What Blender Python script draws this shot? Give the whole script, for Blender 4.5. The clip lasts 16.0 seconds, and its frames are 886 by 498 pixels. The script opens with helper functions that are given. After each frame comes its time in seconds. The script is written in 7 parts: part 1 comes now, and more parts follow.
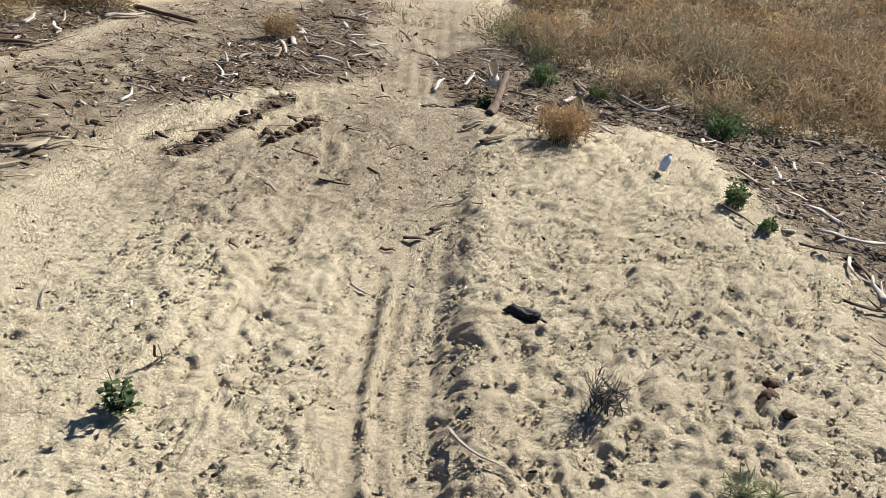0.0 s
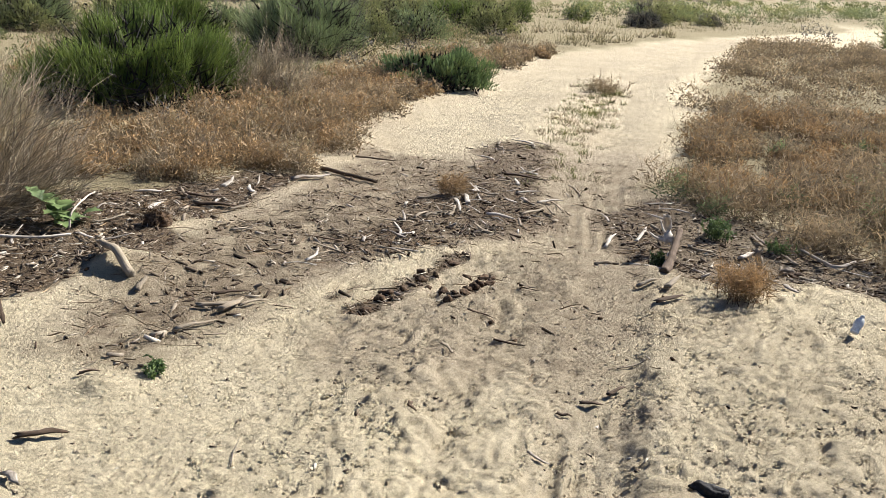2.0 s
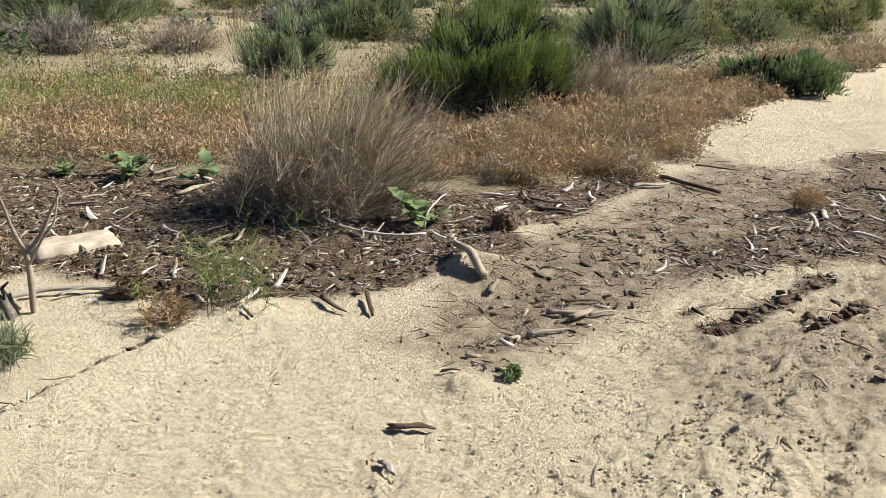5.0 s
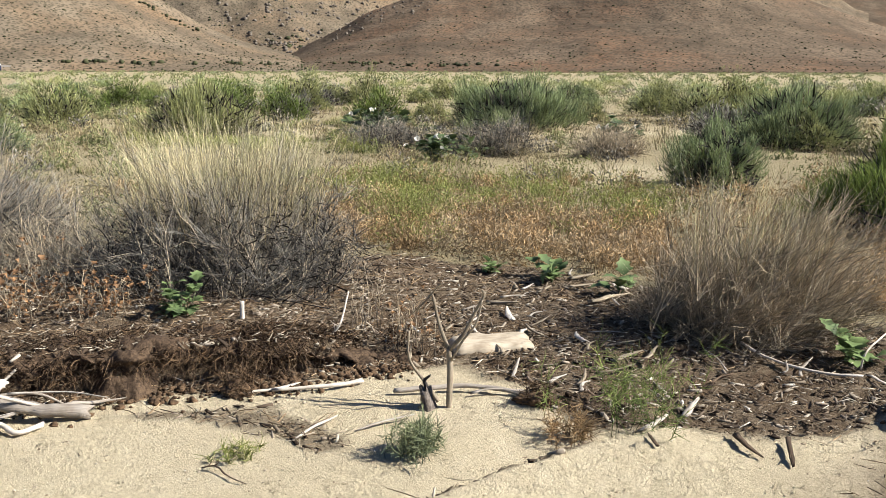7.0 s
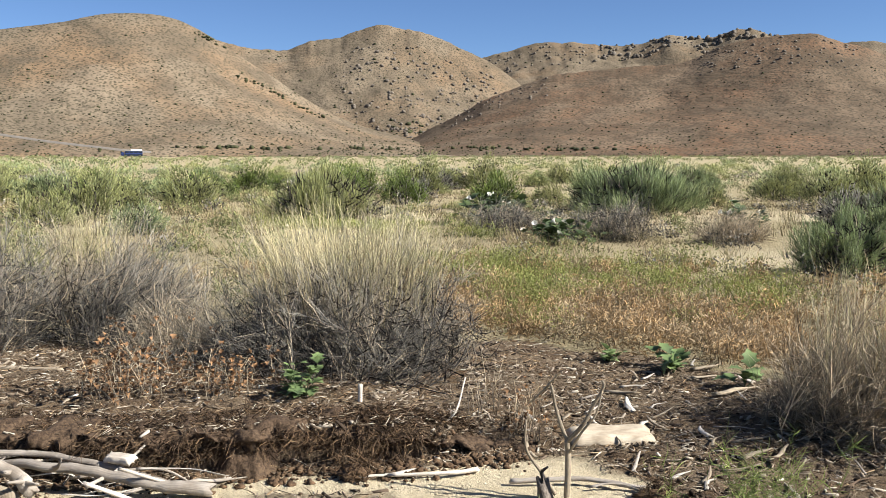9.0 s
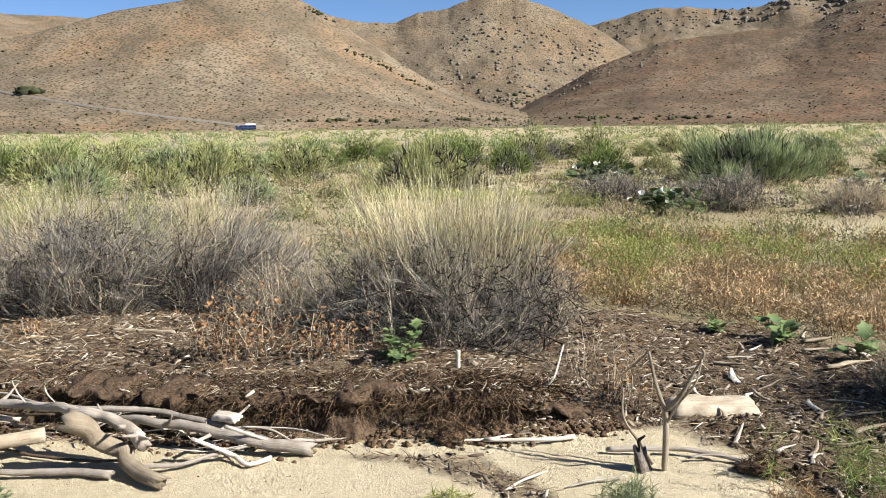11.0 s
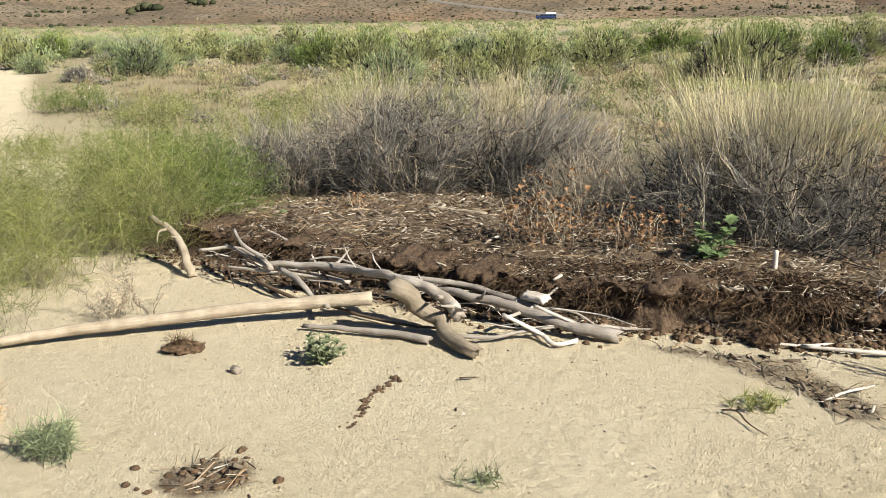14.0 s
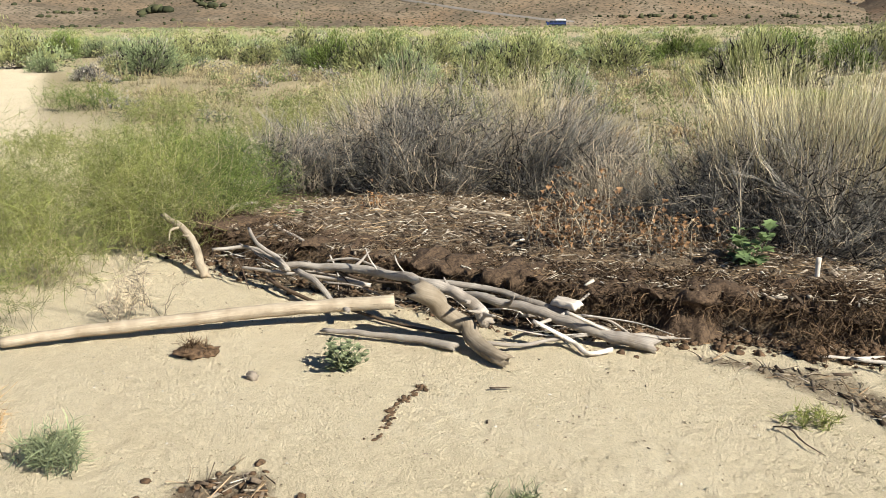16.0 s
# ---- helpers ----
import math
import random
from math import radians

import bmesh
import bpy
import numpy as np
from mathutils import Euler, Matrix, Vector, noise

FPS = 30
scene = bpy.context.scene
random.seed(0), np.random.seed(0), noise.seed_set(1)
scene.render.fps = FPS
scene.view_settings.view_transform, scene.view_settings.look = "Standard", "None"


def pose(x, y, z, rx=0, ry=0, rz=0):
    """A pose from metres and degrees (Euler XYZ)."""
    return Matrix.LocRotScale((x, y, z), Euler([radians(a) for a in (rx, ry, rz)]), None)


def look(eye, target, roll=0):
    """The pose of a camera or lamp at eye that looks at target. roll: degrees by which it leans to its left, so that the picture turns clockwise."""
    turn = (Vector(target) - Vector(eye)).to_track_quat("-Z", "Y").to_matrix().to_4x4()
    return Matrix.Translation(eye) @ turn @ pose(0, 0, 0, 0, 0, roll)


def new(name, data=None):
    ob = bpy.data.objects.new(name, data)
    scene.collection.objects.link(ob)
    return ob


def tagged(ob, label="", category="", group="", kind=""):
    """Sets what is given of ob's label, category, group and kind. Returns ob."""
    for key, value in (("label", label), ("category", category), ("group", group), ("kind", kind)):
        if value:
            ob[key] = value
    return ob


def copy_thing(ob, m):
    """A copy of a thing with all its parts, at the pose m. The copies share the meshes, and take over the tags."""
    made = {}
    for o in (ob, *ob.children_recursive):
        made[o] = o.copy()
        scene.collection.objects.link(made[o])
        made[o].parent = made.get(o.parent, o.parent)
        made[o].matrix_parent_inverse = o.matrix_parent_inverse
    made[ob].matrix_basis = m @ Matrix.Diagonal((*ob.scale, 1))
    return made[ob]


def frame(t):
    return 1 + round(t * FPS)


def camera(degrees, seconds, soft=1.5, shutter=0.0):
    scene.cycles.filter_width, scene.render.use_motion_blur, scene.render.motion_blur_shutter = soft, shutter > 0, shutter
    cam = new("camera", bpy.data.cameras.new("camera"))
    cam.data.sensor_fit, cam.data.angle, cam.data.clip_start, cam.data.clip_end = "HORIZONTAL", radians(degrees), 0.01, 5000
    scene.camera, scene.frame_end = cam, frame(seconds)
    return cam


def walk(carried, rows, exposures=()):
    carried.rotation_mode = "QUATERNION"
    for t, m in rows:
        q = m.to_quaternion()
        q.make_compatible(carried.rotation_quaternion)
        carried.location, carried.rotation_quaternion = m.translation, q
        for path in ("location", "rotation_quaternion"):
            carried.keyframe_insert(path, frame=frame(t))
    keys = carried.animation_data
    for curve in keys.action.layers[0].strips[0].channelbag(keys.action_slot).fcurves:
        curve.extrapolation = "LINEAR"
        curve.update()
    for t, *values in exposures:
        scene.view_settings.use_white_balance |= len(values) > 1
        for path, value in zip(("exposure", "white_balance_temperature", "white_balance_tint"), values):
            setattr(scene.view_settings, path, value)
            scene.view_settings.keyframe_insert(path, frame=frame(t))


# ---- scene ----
cam = camera(51.72, 16.0, soft=0.8)


def aim(x, y, z, yaw, pitch, roll):
    return pose(x, y, z, 0, 0, yaw) @ pose(0, 0, 0, 90 + pitch) @ pose(0, 0, 0, 0, 0, roll)


WALK = [
    (0.0, aim(0.312, -0.202, 1.515, -25.33, -24.76, 7.08)),
    (0.5, aim(0.315, -0.207, 1.548, -22.05, -21.71, 5.77)),
    (1.0, aim(0.289, -0.193, 1.569, -18.10, -19.69, 4.35)),
    (1.5, aim(0.266, -0.176, 1.590, -15.38, -17.21, 3.57)),
    (2.0, aim(0.259, -0.169, 1.591, -13.65, -16.79, 3.50)),
    (2.5, aim(0.260, -0.186, 1.567, -11.71, -19.61, 4.31)),
    (3.0, aim(0.256, -0.198, 1.527, -9.71, -22.72, 5.25)),
    (3.2, aim(0.260, -0.191, 1.519, -8.61, -22.57, 5.19)),
    (5.3, aim(0.019, -0.002, 1.584, 8.92, -16.88, 0.30)),
    (5.5, aim(0.011, 0.028, 1.584, 10.70, -16.79, 0.05)),
    (6.0, aim(-0.012, 0.089, 1.604, 16.33, -14.78, 0.17)),
    (6.5, aim(-0.037, 0.117, 1.617, 23.81, -12.47, 0.60)),
    (7.0, aim(-0.049, 0.111, 1.623, 32.30, -11.14, 0.15)),
    (7.5, aim(-0.080, 0.109, 1.615, 38.54, -10.62, -0.47)),
    (8.0, aim(-0.093, 0.103, 1.615, 41.11, -9.49, -0.38)),
    (8.5, aim(-0.082, 0.099, 1.639, 40.13, -6.94, -0.05)),
    (8.7, aim(-0.075, 0.097, 1.645, 39.57, -6.01, -0.04)),
    (10.8, aim(-0.012, 0.151, 1.623, 43.59, -7.17, -0.66)),
    (11.0, aim(-0.028, 0.141, 1.616, 46.35, -7.72, -0.75)),
    (11.5, aim(-0.062, 0.104, 1.608, 53.91, -8.96, -1.20)),
    (12.0, aim(-0.079, 0.074, 1.604, 60.15, -9.59, -1.55)),
    (12.5, aim(-0.099, 0.038, 1.601, 63.95, -10.37, -0.88)),
    (13.0, aim(-0.097, 0.022, 1.590, 65.35, -11.67, -0.60)),
    (13.5, aim(-0.098, 0.037, 1.585, 65.39, -12.65, -0.82)),
    (14.0, aim(-0.121, 0.058, 1.579, 64.77, -14.16, -0.92)),
    (14.5, aim(-0.201, 0.035, 1.567, 63.46, -15.15, -1.31)),
    (15.0, aim(-0.262, 0.000, 1.562, 61.18, -15.35, -0.96)),
    (15.5, aim(-0.310, 0.001, 1.539, 62.26, -15.13, -0.49)),
    (16.0, aim(-0.368, 0.061, 1.508, 65.19, -13.84, -0.28)),
]

walk(cam, WALK, exposures=[(0.0, 0.92, 6350, 14), (2.0, 0.92, 6350, 14), (6.0, 0.90, 6400, 13), (8.5, 0.99, 6380, 13), (11.0, 1.03, 6380, 13), (12.5, 0.79, 6600, 11), (16.0, 0.84, 6530, 11)])

# world, sun, exposure
SUN_EL, SUN_AZ = 36.0, -65.0      # azimuth counted left from +y
world = bpy.data.worlds.new("sky")
scene.world = world
world.use_nodes = True
wn = world.node_tree.nodes
sky = wn.new("ShaderNodeTexSky")
sky.sky_type = "NISHITA"
sky.sun_disc = False
sky.sun_elevation, sky.sun_rotation = radians(SUN_EL), radians(-SUN_AZ)
sky.altitude = 2200
sky.air_density = 0.85
sky.dust_density = 0.0
sky.ozone_density = 6.0
wn["Background"].inputs[1].default_value = 0.06
world.node_tree.links.new(sky.outputs[0], wn["Background"].inputs[0])
lamp = bpy.data.lights.new("sun", "SUN")
lamp.energy, lamp.angle, lamp.color = 5.6, radians(0.55), (1.0, 0.98, 0.905)
sun = new("sun", lamp)
sun.matrix_world = look((60 * math.sin(radians(-SUN_AZ)), 60 * math.cos(radians(SUN_AZ)), 60 * math.tan(radians(SUN_EL))), (0, 0, 0))

rng = np.random.default_rng(7)


# ---- noise and mesh helpers ----
def vnoise(x, y, seed=0):
    """Smooth value noise, -1 to 1."""
    ix, iy = np.floor(x).astype(np.int64), np.floor(y).astype(np.int64)
    fx, fy = x - ix, y - iy
    fx, fy = fx * fx * (3 - 2 * fx), fy * fy * (3 - 2 * fy)

    def h(a, b):
        n = (a * 374761393 + b * 668265263 + seed * 974634777) & 0xFFFFFFFF
        n = ((n ^ (n >> 13)) * 1274126177) & 0xFFFFFFFF
        n = ((n ^ (n >> 16)) * 2246822519) & 0xFFFFFFFF
        return ((n ^ (n >> 15)) & 0xFFFF) / 32767.5 - 1
    a = h(ix, iy) * (1 - fx) + h(ix + 1, iy) * fx
    b = h(ix, iy + 1) * (1 - fx) + h(ix + 1, iy + 1) * fx
    return a * (1 - fy) + b * fy


def fbm(x, y, seed=0, octaves=4):
    s, a = 0, 1.0
    for k in range(octaves):
        s = s + a * vnoise(x * 2 ** k + 17.3 * k, y * 2 ** k - 9.1 * k, seed + k)
        a *= 0.5
    return s / 1.9


def ss(a, b, x):
    t = np.clip((x - a) / (b - a), 0, 1)
    return t * t * (3 - 2 * t)


def to_line(x, y, pts):
    """Distance to a polyline, the way along it (0 to 1), and the side (positive: to its left)."""
    best = np.full(np.shape(x), 1e9)
    along, side = np.zeros(np.shape(x)), np.zeros(np.shape(x))
    n = len(pts) - 1
    for k in range(n):
        (ax, ay), (bx, by) = pts[k], pts[k + 1]
        dx, dy = bx - ax, by - ay
        t = np.clip(((x - ax) * dx + (y - ay) * dy) / (dx * dx + dy * dy), 0, 1)
        d = np.hypot(x - ax - t * dx, y - ay - t * dy)
        near = d < best
        best = np.where(near, d, best)
        along = np.where(near, (k + t) / n, along)
        side = np.where(near, np.sign(dx * (y - ay) - dy * (x - ax)), side)
    return best, along, side


def inside(x, y, pts):
    """Signed distance to a closed outline, positive inside."""
    ring = list(pts) + [pts[0]]
    d, _, _ = to_line(x, y, ring)
    odd = np.zeros(np.shape(x), bool)
    for (ax, ay), (bx, by) in zip(ring[:-1], ring[1:]):
        cross = ((ay > y) != (by > y)) & (x < (bx - ax) * (y - ay) / (by - ay + 1e-12) + ax)
        odd ^= cross
    return np.where(odd, d, -d)


def mesh_of(name, verts, faces, h=None, smooth=False):
    """A mesh from an array of vertices and one array, or several, of faces of equal size."""
    me = bpy.data.meshes.new(name)
    groups = [f for f in (faces if isinstance(faces, (list, tuple)) else [faces]) if len(f)]
    verts = np.ascontiguousarray(verts, np.float32)
    me.vertices.add(len(verts))
    me.vertices.foreach_set("co", verts.ravel())
    loops = np.concatenate([np.asarray(f, np.int32).ravel() for f in groups])
    sizes = np.concatenate([np.full(len(f), np.shape(f)[1], np.int32) for f in groups])
    me.loops.add(len(loops))
    me.loops.foreach_set("vertex_index", loops)
    me.polygons.add(len(sizes))
    me.polygons.foreach_set("loop_start", np.concatenate([[0], np.cumsum(sizes)[:-1]]).astype(np.int32))
    me.update(calc_edges=True)
    if smooth:
        me.polygons.foreach_set("use_smooth", np.ones(len(sizes), bool))
    if h is not None:
        me.attributes.new("h", "FLOAT", "POINT").data.foreach_set("value", np.ascontiguousarray(h, np.float32))
    me.validate()
    return me


def place(name, me, material, loc=(0, 0, 0), parent=None, label=""):
    me.materials.append(material)
    ob = new(name, me)
    ob.location = loc
    ob.parent = parent
    if label:
        tagged(ob, label)
    if name in ("stem", "brush", "foliage", "straw", "spray"):
        tagged(ob, kind="stuff")
    return ob


def thing(name, loc, label, category, group="", kind="", turn=0.0):
    ob = new(name)
    ob.empty_display_size = 0.1
    ob.matrix_basis = pose(*loc, 0, 0, turn)
    return tagged(ob, label, category, group, kind)


def unit(v):
    return v / np.maximum(np.linalg.norm(v, axis=-1, keepdims=True), 1e-9)


def scatter(tv, tf, pos, rot, size):
    """Copies of a small shape at many places: rot (n,3,3), size (n,) or (n,3)."""
    n, m = len(pos), len(tv)
    size = np.asarray(size)
    size = size[:, None] if size.ndim == 1 else size
    v = np.einsum("nij,nmj->nmi", rot, tv[None] * size[:, None, :]) + pos[:, None, :]
    f = tf[None] + (np.arange(n) * m)[:, None, None]
    return v.reshape(-1, 3), f.reshape(-1, tf.shape[1])


def spins(n, tilt=0.25):
    """Random turns about z with a lean."""
    a = rng.uniform(0, 2 * np.pi, n)
    z = unit(np.stack([rng.normal(0, tilt, n), rng.normal(0, tilt, n), np.ones(n)], 1))
    x = unit(np.cross(np.stack([-np.sin(a), np.cos(a), 0 * a], 1), z))
    y = np.cross(z, x)
    return np.stack([x, y, z], 2)


def strands(base, way, length, width, droop=0.0, wig=0.1, segs=3, tube=False, bend=None, bow=None, h0=0.0, h1=1.0, taper=0.25):
    """Many thin stems: ribbons, or three-sided twigs. Returns vertices, faces, height share, and the points of each stem."""
    n = len(base)
    length, width = np.broadcast_to(length, n), np.broadcast_to(width, n)
    s = np.linspace(0, 1, segs + 1)
    wob = rng.normal(0, wig, (n, segs + 1, 3)) * s[None, :, None]
    line = base[:, None] + (way[:, None] * s[None, :, None] + wob * 0.5) * length[:, None, None]
    line[:, :, 2] -= np.broadcast_to(droop, n)[:, None] * (s ** 2)[None] * length[:, None]
    if bend is not None:
        line += bend[:, None] * (s ** 2)[None, :, None] * length[:, None, None]
    if bow is not None:
        line += bow[:, None] * (s * (1 - s))[None, :, None] * length[:, None, None]
    a = rng.uniform(0, 2 * np.pi, n)
    side = unit(np.cross(way, np.stack([np.cos(a), np.sin(a), 0.3 + 0 * a], 1)))
    w = width[:, None] * (1 - (1 - taper) * s[None])
    if tube:
        other = unit(np.cross(way, side))
        ring = [side, -0.5 * side + 0.87 * other, -0.5 * side - 0.87 * other]
        v = np.stack([line + w[:, :, None] * 0.5 * r[:, None] for r in ring], 2)
        k = 3
    else:
        v = np.stack([line - side[:, None] * w[:, :, None] * 0.5, line + side[:, None] * w[:, :, None] * 0.5], 2)
        k = 2
    idx = np.arange(n * (segs + 1) * k).reshape(n, segs + 1, k)
    quads = []
    for j in range(3 if tube else 1):
        i2 = (j + 1) % k
        quads.append(np.stack([idx[:, :-1, j], idx[:, :-1, i2], idx[:, 1:, i2], idx[:, 1:, j]], -1).reshape(-1, 4))
    h = np.broadcast_to((h0 + (h1 - h0) * s)[None, :, None], (n, segs + 1, k)).reshape(-1)
    return v.reshape(-1, 3), np.concatenate(quads), h, line


def merge(*sets):
    v, f, h, o = [], [], [], 0
    for s in sets:
        v.append(s[0])
        f.append(s[1] + o)
        h.append(s[2])
        o += len(s[0])
    return np.concatenate(v), np.concatenate(f), np.concatenate(h)


# ---- materials ----
def tree_of(name, rough=0.9, spec=0.2):
    m = bpy.data.materials.new(name)
    m.use_nodes = True
    nt = m.node_tree
    b = nt.nodes["Principled BSDF"]
    b.inputs["Roughness"].default_value = rough
    b.inputs["Specular IOR Level"].default_value = spec
    return m, nt, b


def N(nt, kind, **values):
    n = nt.nodes.new(kind)
    for k, v in values.items():
        key = k.replace("_", " ")
        if key in n.inputs:
            n.inputs[key].default_value = v
    return n


def ramp(nt, source, stops):
    r = nt.nodes.new("ShaderNodeValToRGB")
    while len(r.color_ramp.elements) < len(stops):
        r.color_ramp.elements.new(0.5)
    for e, (p, c) in zip(r.color_ramp.elements, stops):
        e.position, e.color = p, (*c, 1) if len(c) == 3 else c
    nt.links.new(source, r.inputs[0])
    return r.outputs[0]


def mix(nt, fac, a, b, how="MIX"):
    m = nt.nodes.new("ShaderNodeMix")
    m.data_type, m.blend_type = "RGBA", how
    for sock, val in ((m.inputs[0], fac), (m.inputs[6], a), (m.inputs[7], b)):
        if hasattr(val, "links"):
            nt.links.new(val, sock)
        else:
            sock.default_value = val if isinstance(val, (int, float)) else (*val, 1)
    return m.outputs[2]


def grain(nt, scale, detail=4.0, rough=0.6, vector=None):
    n = N(nt, "ShaderNodeTexNoise", Scale=scale, Detail=detail, Roughness=rough)
    if vector is None:
        vector = nt.nodes.new("ShaderNodeNewGeometry").outputs["Position"]
    nt.links.new(vector, n.inputs["Vector"])
    return n.outputs["Fac"]


def bump(nt, b, height, strength, distance):
    n = N(nt, "ShaderNodeBump", Strength=strength, Distance=distance)
    nt.links.new(height, n.inputs["Height"])
    nt.links.new(n.outputs[0], b.inputs["Normal"])


def add(nt, a, ka, c, kc):
    m1 = nt.nodes.new("ShaderNodeMath"); m1.operation = "MULTIPLY"; m1.inputs[1].default_value = ka
    nt.links.new(a, m1.inputs[0])
    m2 = nt.nodes.new("ShaderNodeMath"); m2.operation = "MULTIPLY_ADD"; m2.inputs[1].default_value = kc
    nt.links.new(c, m2.inputs[0]); nt.links.new(m1.outputs[0], m2.inputs[2])
    return m2.outputs[0]


def ground_material():
    m, nt, b = tree_of("ground", 0.95, 0.1)
    zones = nt.nodes.new("ShaderNodeAttribute")
    zones.attribute_name = "zones"
    sep = nt.nodes.new("ShaderNodeSeparateColor")
    nt.links.new(zones.outputs["Color"], sep.inputs[0])
    big, mid, fine, grit = grain(nt, 0.9, 3), grain(nt, 14, 4), grain(nt, 130, 3, 0.7), grain(nt, 300, 2, 0.75)
    sand = ramp(nt, add(nt, mid, 0.55, big, 0.45), [(0.3, (0.655, 0.55, 0.365)), (0.5, (0.76, 0.65, 0.445)), (0.72, (0.84, 0.735, 0.53))])
    sand = mix(nt, 0.9, sand, ramp(nt, grit, [(0.31, (0.30, 0.27, 0.23)), (0.43, (0.88, 0.86, 0.83)), (0.6, (1.06, 1.05, 1.03)), (0.75, (1.25, 1.24, 1.2))]), "MULTIPLY")
    sand = mix(nt, 0.6, sand, ramp(nt, fine, [(0.28, (0.6, 0.57, 0.53)), (0.5, (1, 1, 1)), (0.7, (1.1, 1.1, 1.1))]), "MULTIPLY")
    damp = ramp(nt, add(nt, fine, 0.7, mid, 0.3), [(0.3, (0.20, 0.155, 0.105)), (0.5, (0.42, 0.335, 0.23)), (0.7, (0.62, 0.51, 0.36))])
    sand = mix(nt, sep.outputs[2], sand, damp)
    mulch = ramp(nt, add(nt, fine, 0.6, mid, 0.4), [(0.3, (0.028, 0.018, 0.011)), (0.47, (0.105, 0.069, 0.041)), (0.62, (0.21, 0.15, 0.093)), (0.8, (0.36, 0.28, 0.19))])
    lighter = ramp(nt, add(nt, fine, 0.6, mid, 0.4), [(0.32, (0.10, 0.07, 0.045)), (0.5, (0.25, 0.19, 0.125)), (0.7, (0.40, 0.325, 0.23))])
    mulch = mix(nt, ramp(nt, grain(nt, 2.6, 4), [(0.38, (0, 0, 0)), (0.6, (0.6, 0.6, 0.6))]), mulch, lighter)
    litter = ramp(nt, add(nt, fine, 0.5, mid, 0.5), [(0.3, (0.19, 0.155, 0.085)), (0.52, (0.35, 0.29, 0.168)), (0.75, (0.53, 0.45, 0.28))])
    col = mix(nt, sep.outputs[1], sand, litter)
    col = mix(nt, sep.outputs[0], col, mulch)
    nt.links.new(col, b.inputs["Base Color"])
    bump(nt, b, add(nt, grain(nt, 70, 5, 0.75), 1.0, grit, 0.4), 1.0, 0.03)
    return m


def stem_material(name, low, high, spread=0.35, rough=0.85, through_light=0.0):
    """Stems and leaves: a colour from root to tip, each stem lighter or darker, with fine streaks. Bush crowns also
    carry their inner and lower shade in the low colour.
    """
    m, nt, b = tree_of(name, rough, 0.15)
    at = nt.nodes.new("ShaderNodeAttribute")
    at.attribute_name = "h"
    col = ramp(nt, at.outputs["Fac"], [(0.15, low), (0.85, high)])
    geo = nt.nodes.new("ShaderNodeNewGeometry")
    k0, k1 = 1 - spread, 1 + spread
    col = mix(nt, 1.0, col, ramp(nt, geo.outputs["Random Per Island"], [(0.0, (k0, k0, k0 * 1.05)), (1.0, (k1, k1 * 0.97, k1 * 0.9))]), "MULTIPLY")
    col = mix(nt, 0.6, col, ramp(nt, grain(nt, 90, 2), [(0.3, (0.75, 0.75, 0.75)), (0.7, (1.1, 1.1, 1.1))]), "MULTIPLY")
    col = mix(nt, 0.8, col, ramp(nt, grain(nt, 2.4, 3), [(0.3, (0.5, 0.53, 0.56)), (0.7, (1.4, 1.32, 1.2))]), "MULTIPLY")
    nt.links.new(col, b.inputs["Base Color"])
    if through_light:
        tr = nt.nodes.new("ShaderNodeBsdfTranslucent")
        nt.links.new(col, tr.inputs[0])
        mx = nt.nodes.new("ShaderNodeMixShader")
        mx.inputs[0].default_value = through_light
        nt.links.new(b.outputs[0], mx.inputs[1])
        nt.links.new(tr.outputs[0], mx.inputs[2])
        nt.links.new(mx.outputs[0], nt.nodes["Material Output"].inputs[0])
    return m


def wood_material(name, dark, light, streak=1.0):
    """Weathered wood: long streaks, cracks and stains. The streaks run along the u of the way attribute."""
    m, nt, b = tree_of(name, 0.85, 0.2)
    uv = nt.nodes.new("ShaderNodeAttribute")
    uv.attribute_name = "way"
    mp = nt.nodes.new("ShaderNodeMapping")
    mp.inputs["Scale"].default_value = (7, 26, 26)
    nt.links.new(uv.outputs["Vector"], mp.inputs["Vector"])
    s = grain(nt, 1.0, 5, 0.65, mp.outputs[0])
    stain = grain(nt, 9, 3)
    mid = tuple(0.5 * (p + q) for p, q in zip(dark, light))
    col = ramp(nt, s, [(0.28, tuple(0.5 * c for c in dark)), (0.34, mid), (0.5, tuple(0.35 * p + 0.65 * q for p, q in zip(dark, light))), (0.7, light)])
    info = nt.nodes.new("ShaderNodeObjectInfo")
    col = mix(nt, 1.0, col, ramp(nt, info.outputs["Random"], [(0, (0.72, 0.70, 0.68)), (1, (1.15, 1.12, 1.08))]), "MULTIPLY")
    col = mix(nt, 0.7, col, ramp(nt, stain, [(0.3, (0.55, 0.5, 0.45)), (0.6, (1, 1, 1))]), "MULTIPLY")
    nt.links.new(col, b.inputs["Base Color"])
    bump(nt, b, s, 0.7, 0.006)
    return m


def chip_material(name, stops):
    m, nt, b = tree_of(name, 0.9, 0.15)
    geo = nt.nodes.new("ShaderNodeNewGeometry")
    col = ramp(nt, geo.outputs["Random Per Island"], stops)
    col = mix(nt, 0.7, col, ramp(nt, grain(nt, 130, 3), [(0.3, (0.6, 0.6, 0.6)), (0.7, (1.15, 1.15, 1.15))]), "MULTIPLY")
    nt.links.new(col, b.inputs["Base Color"])
    return m


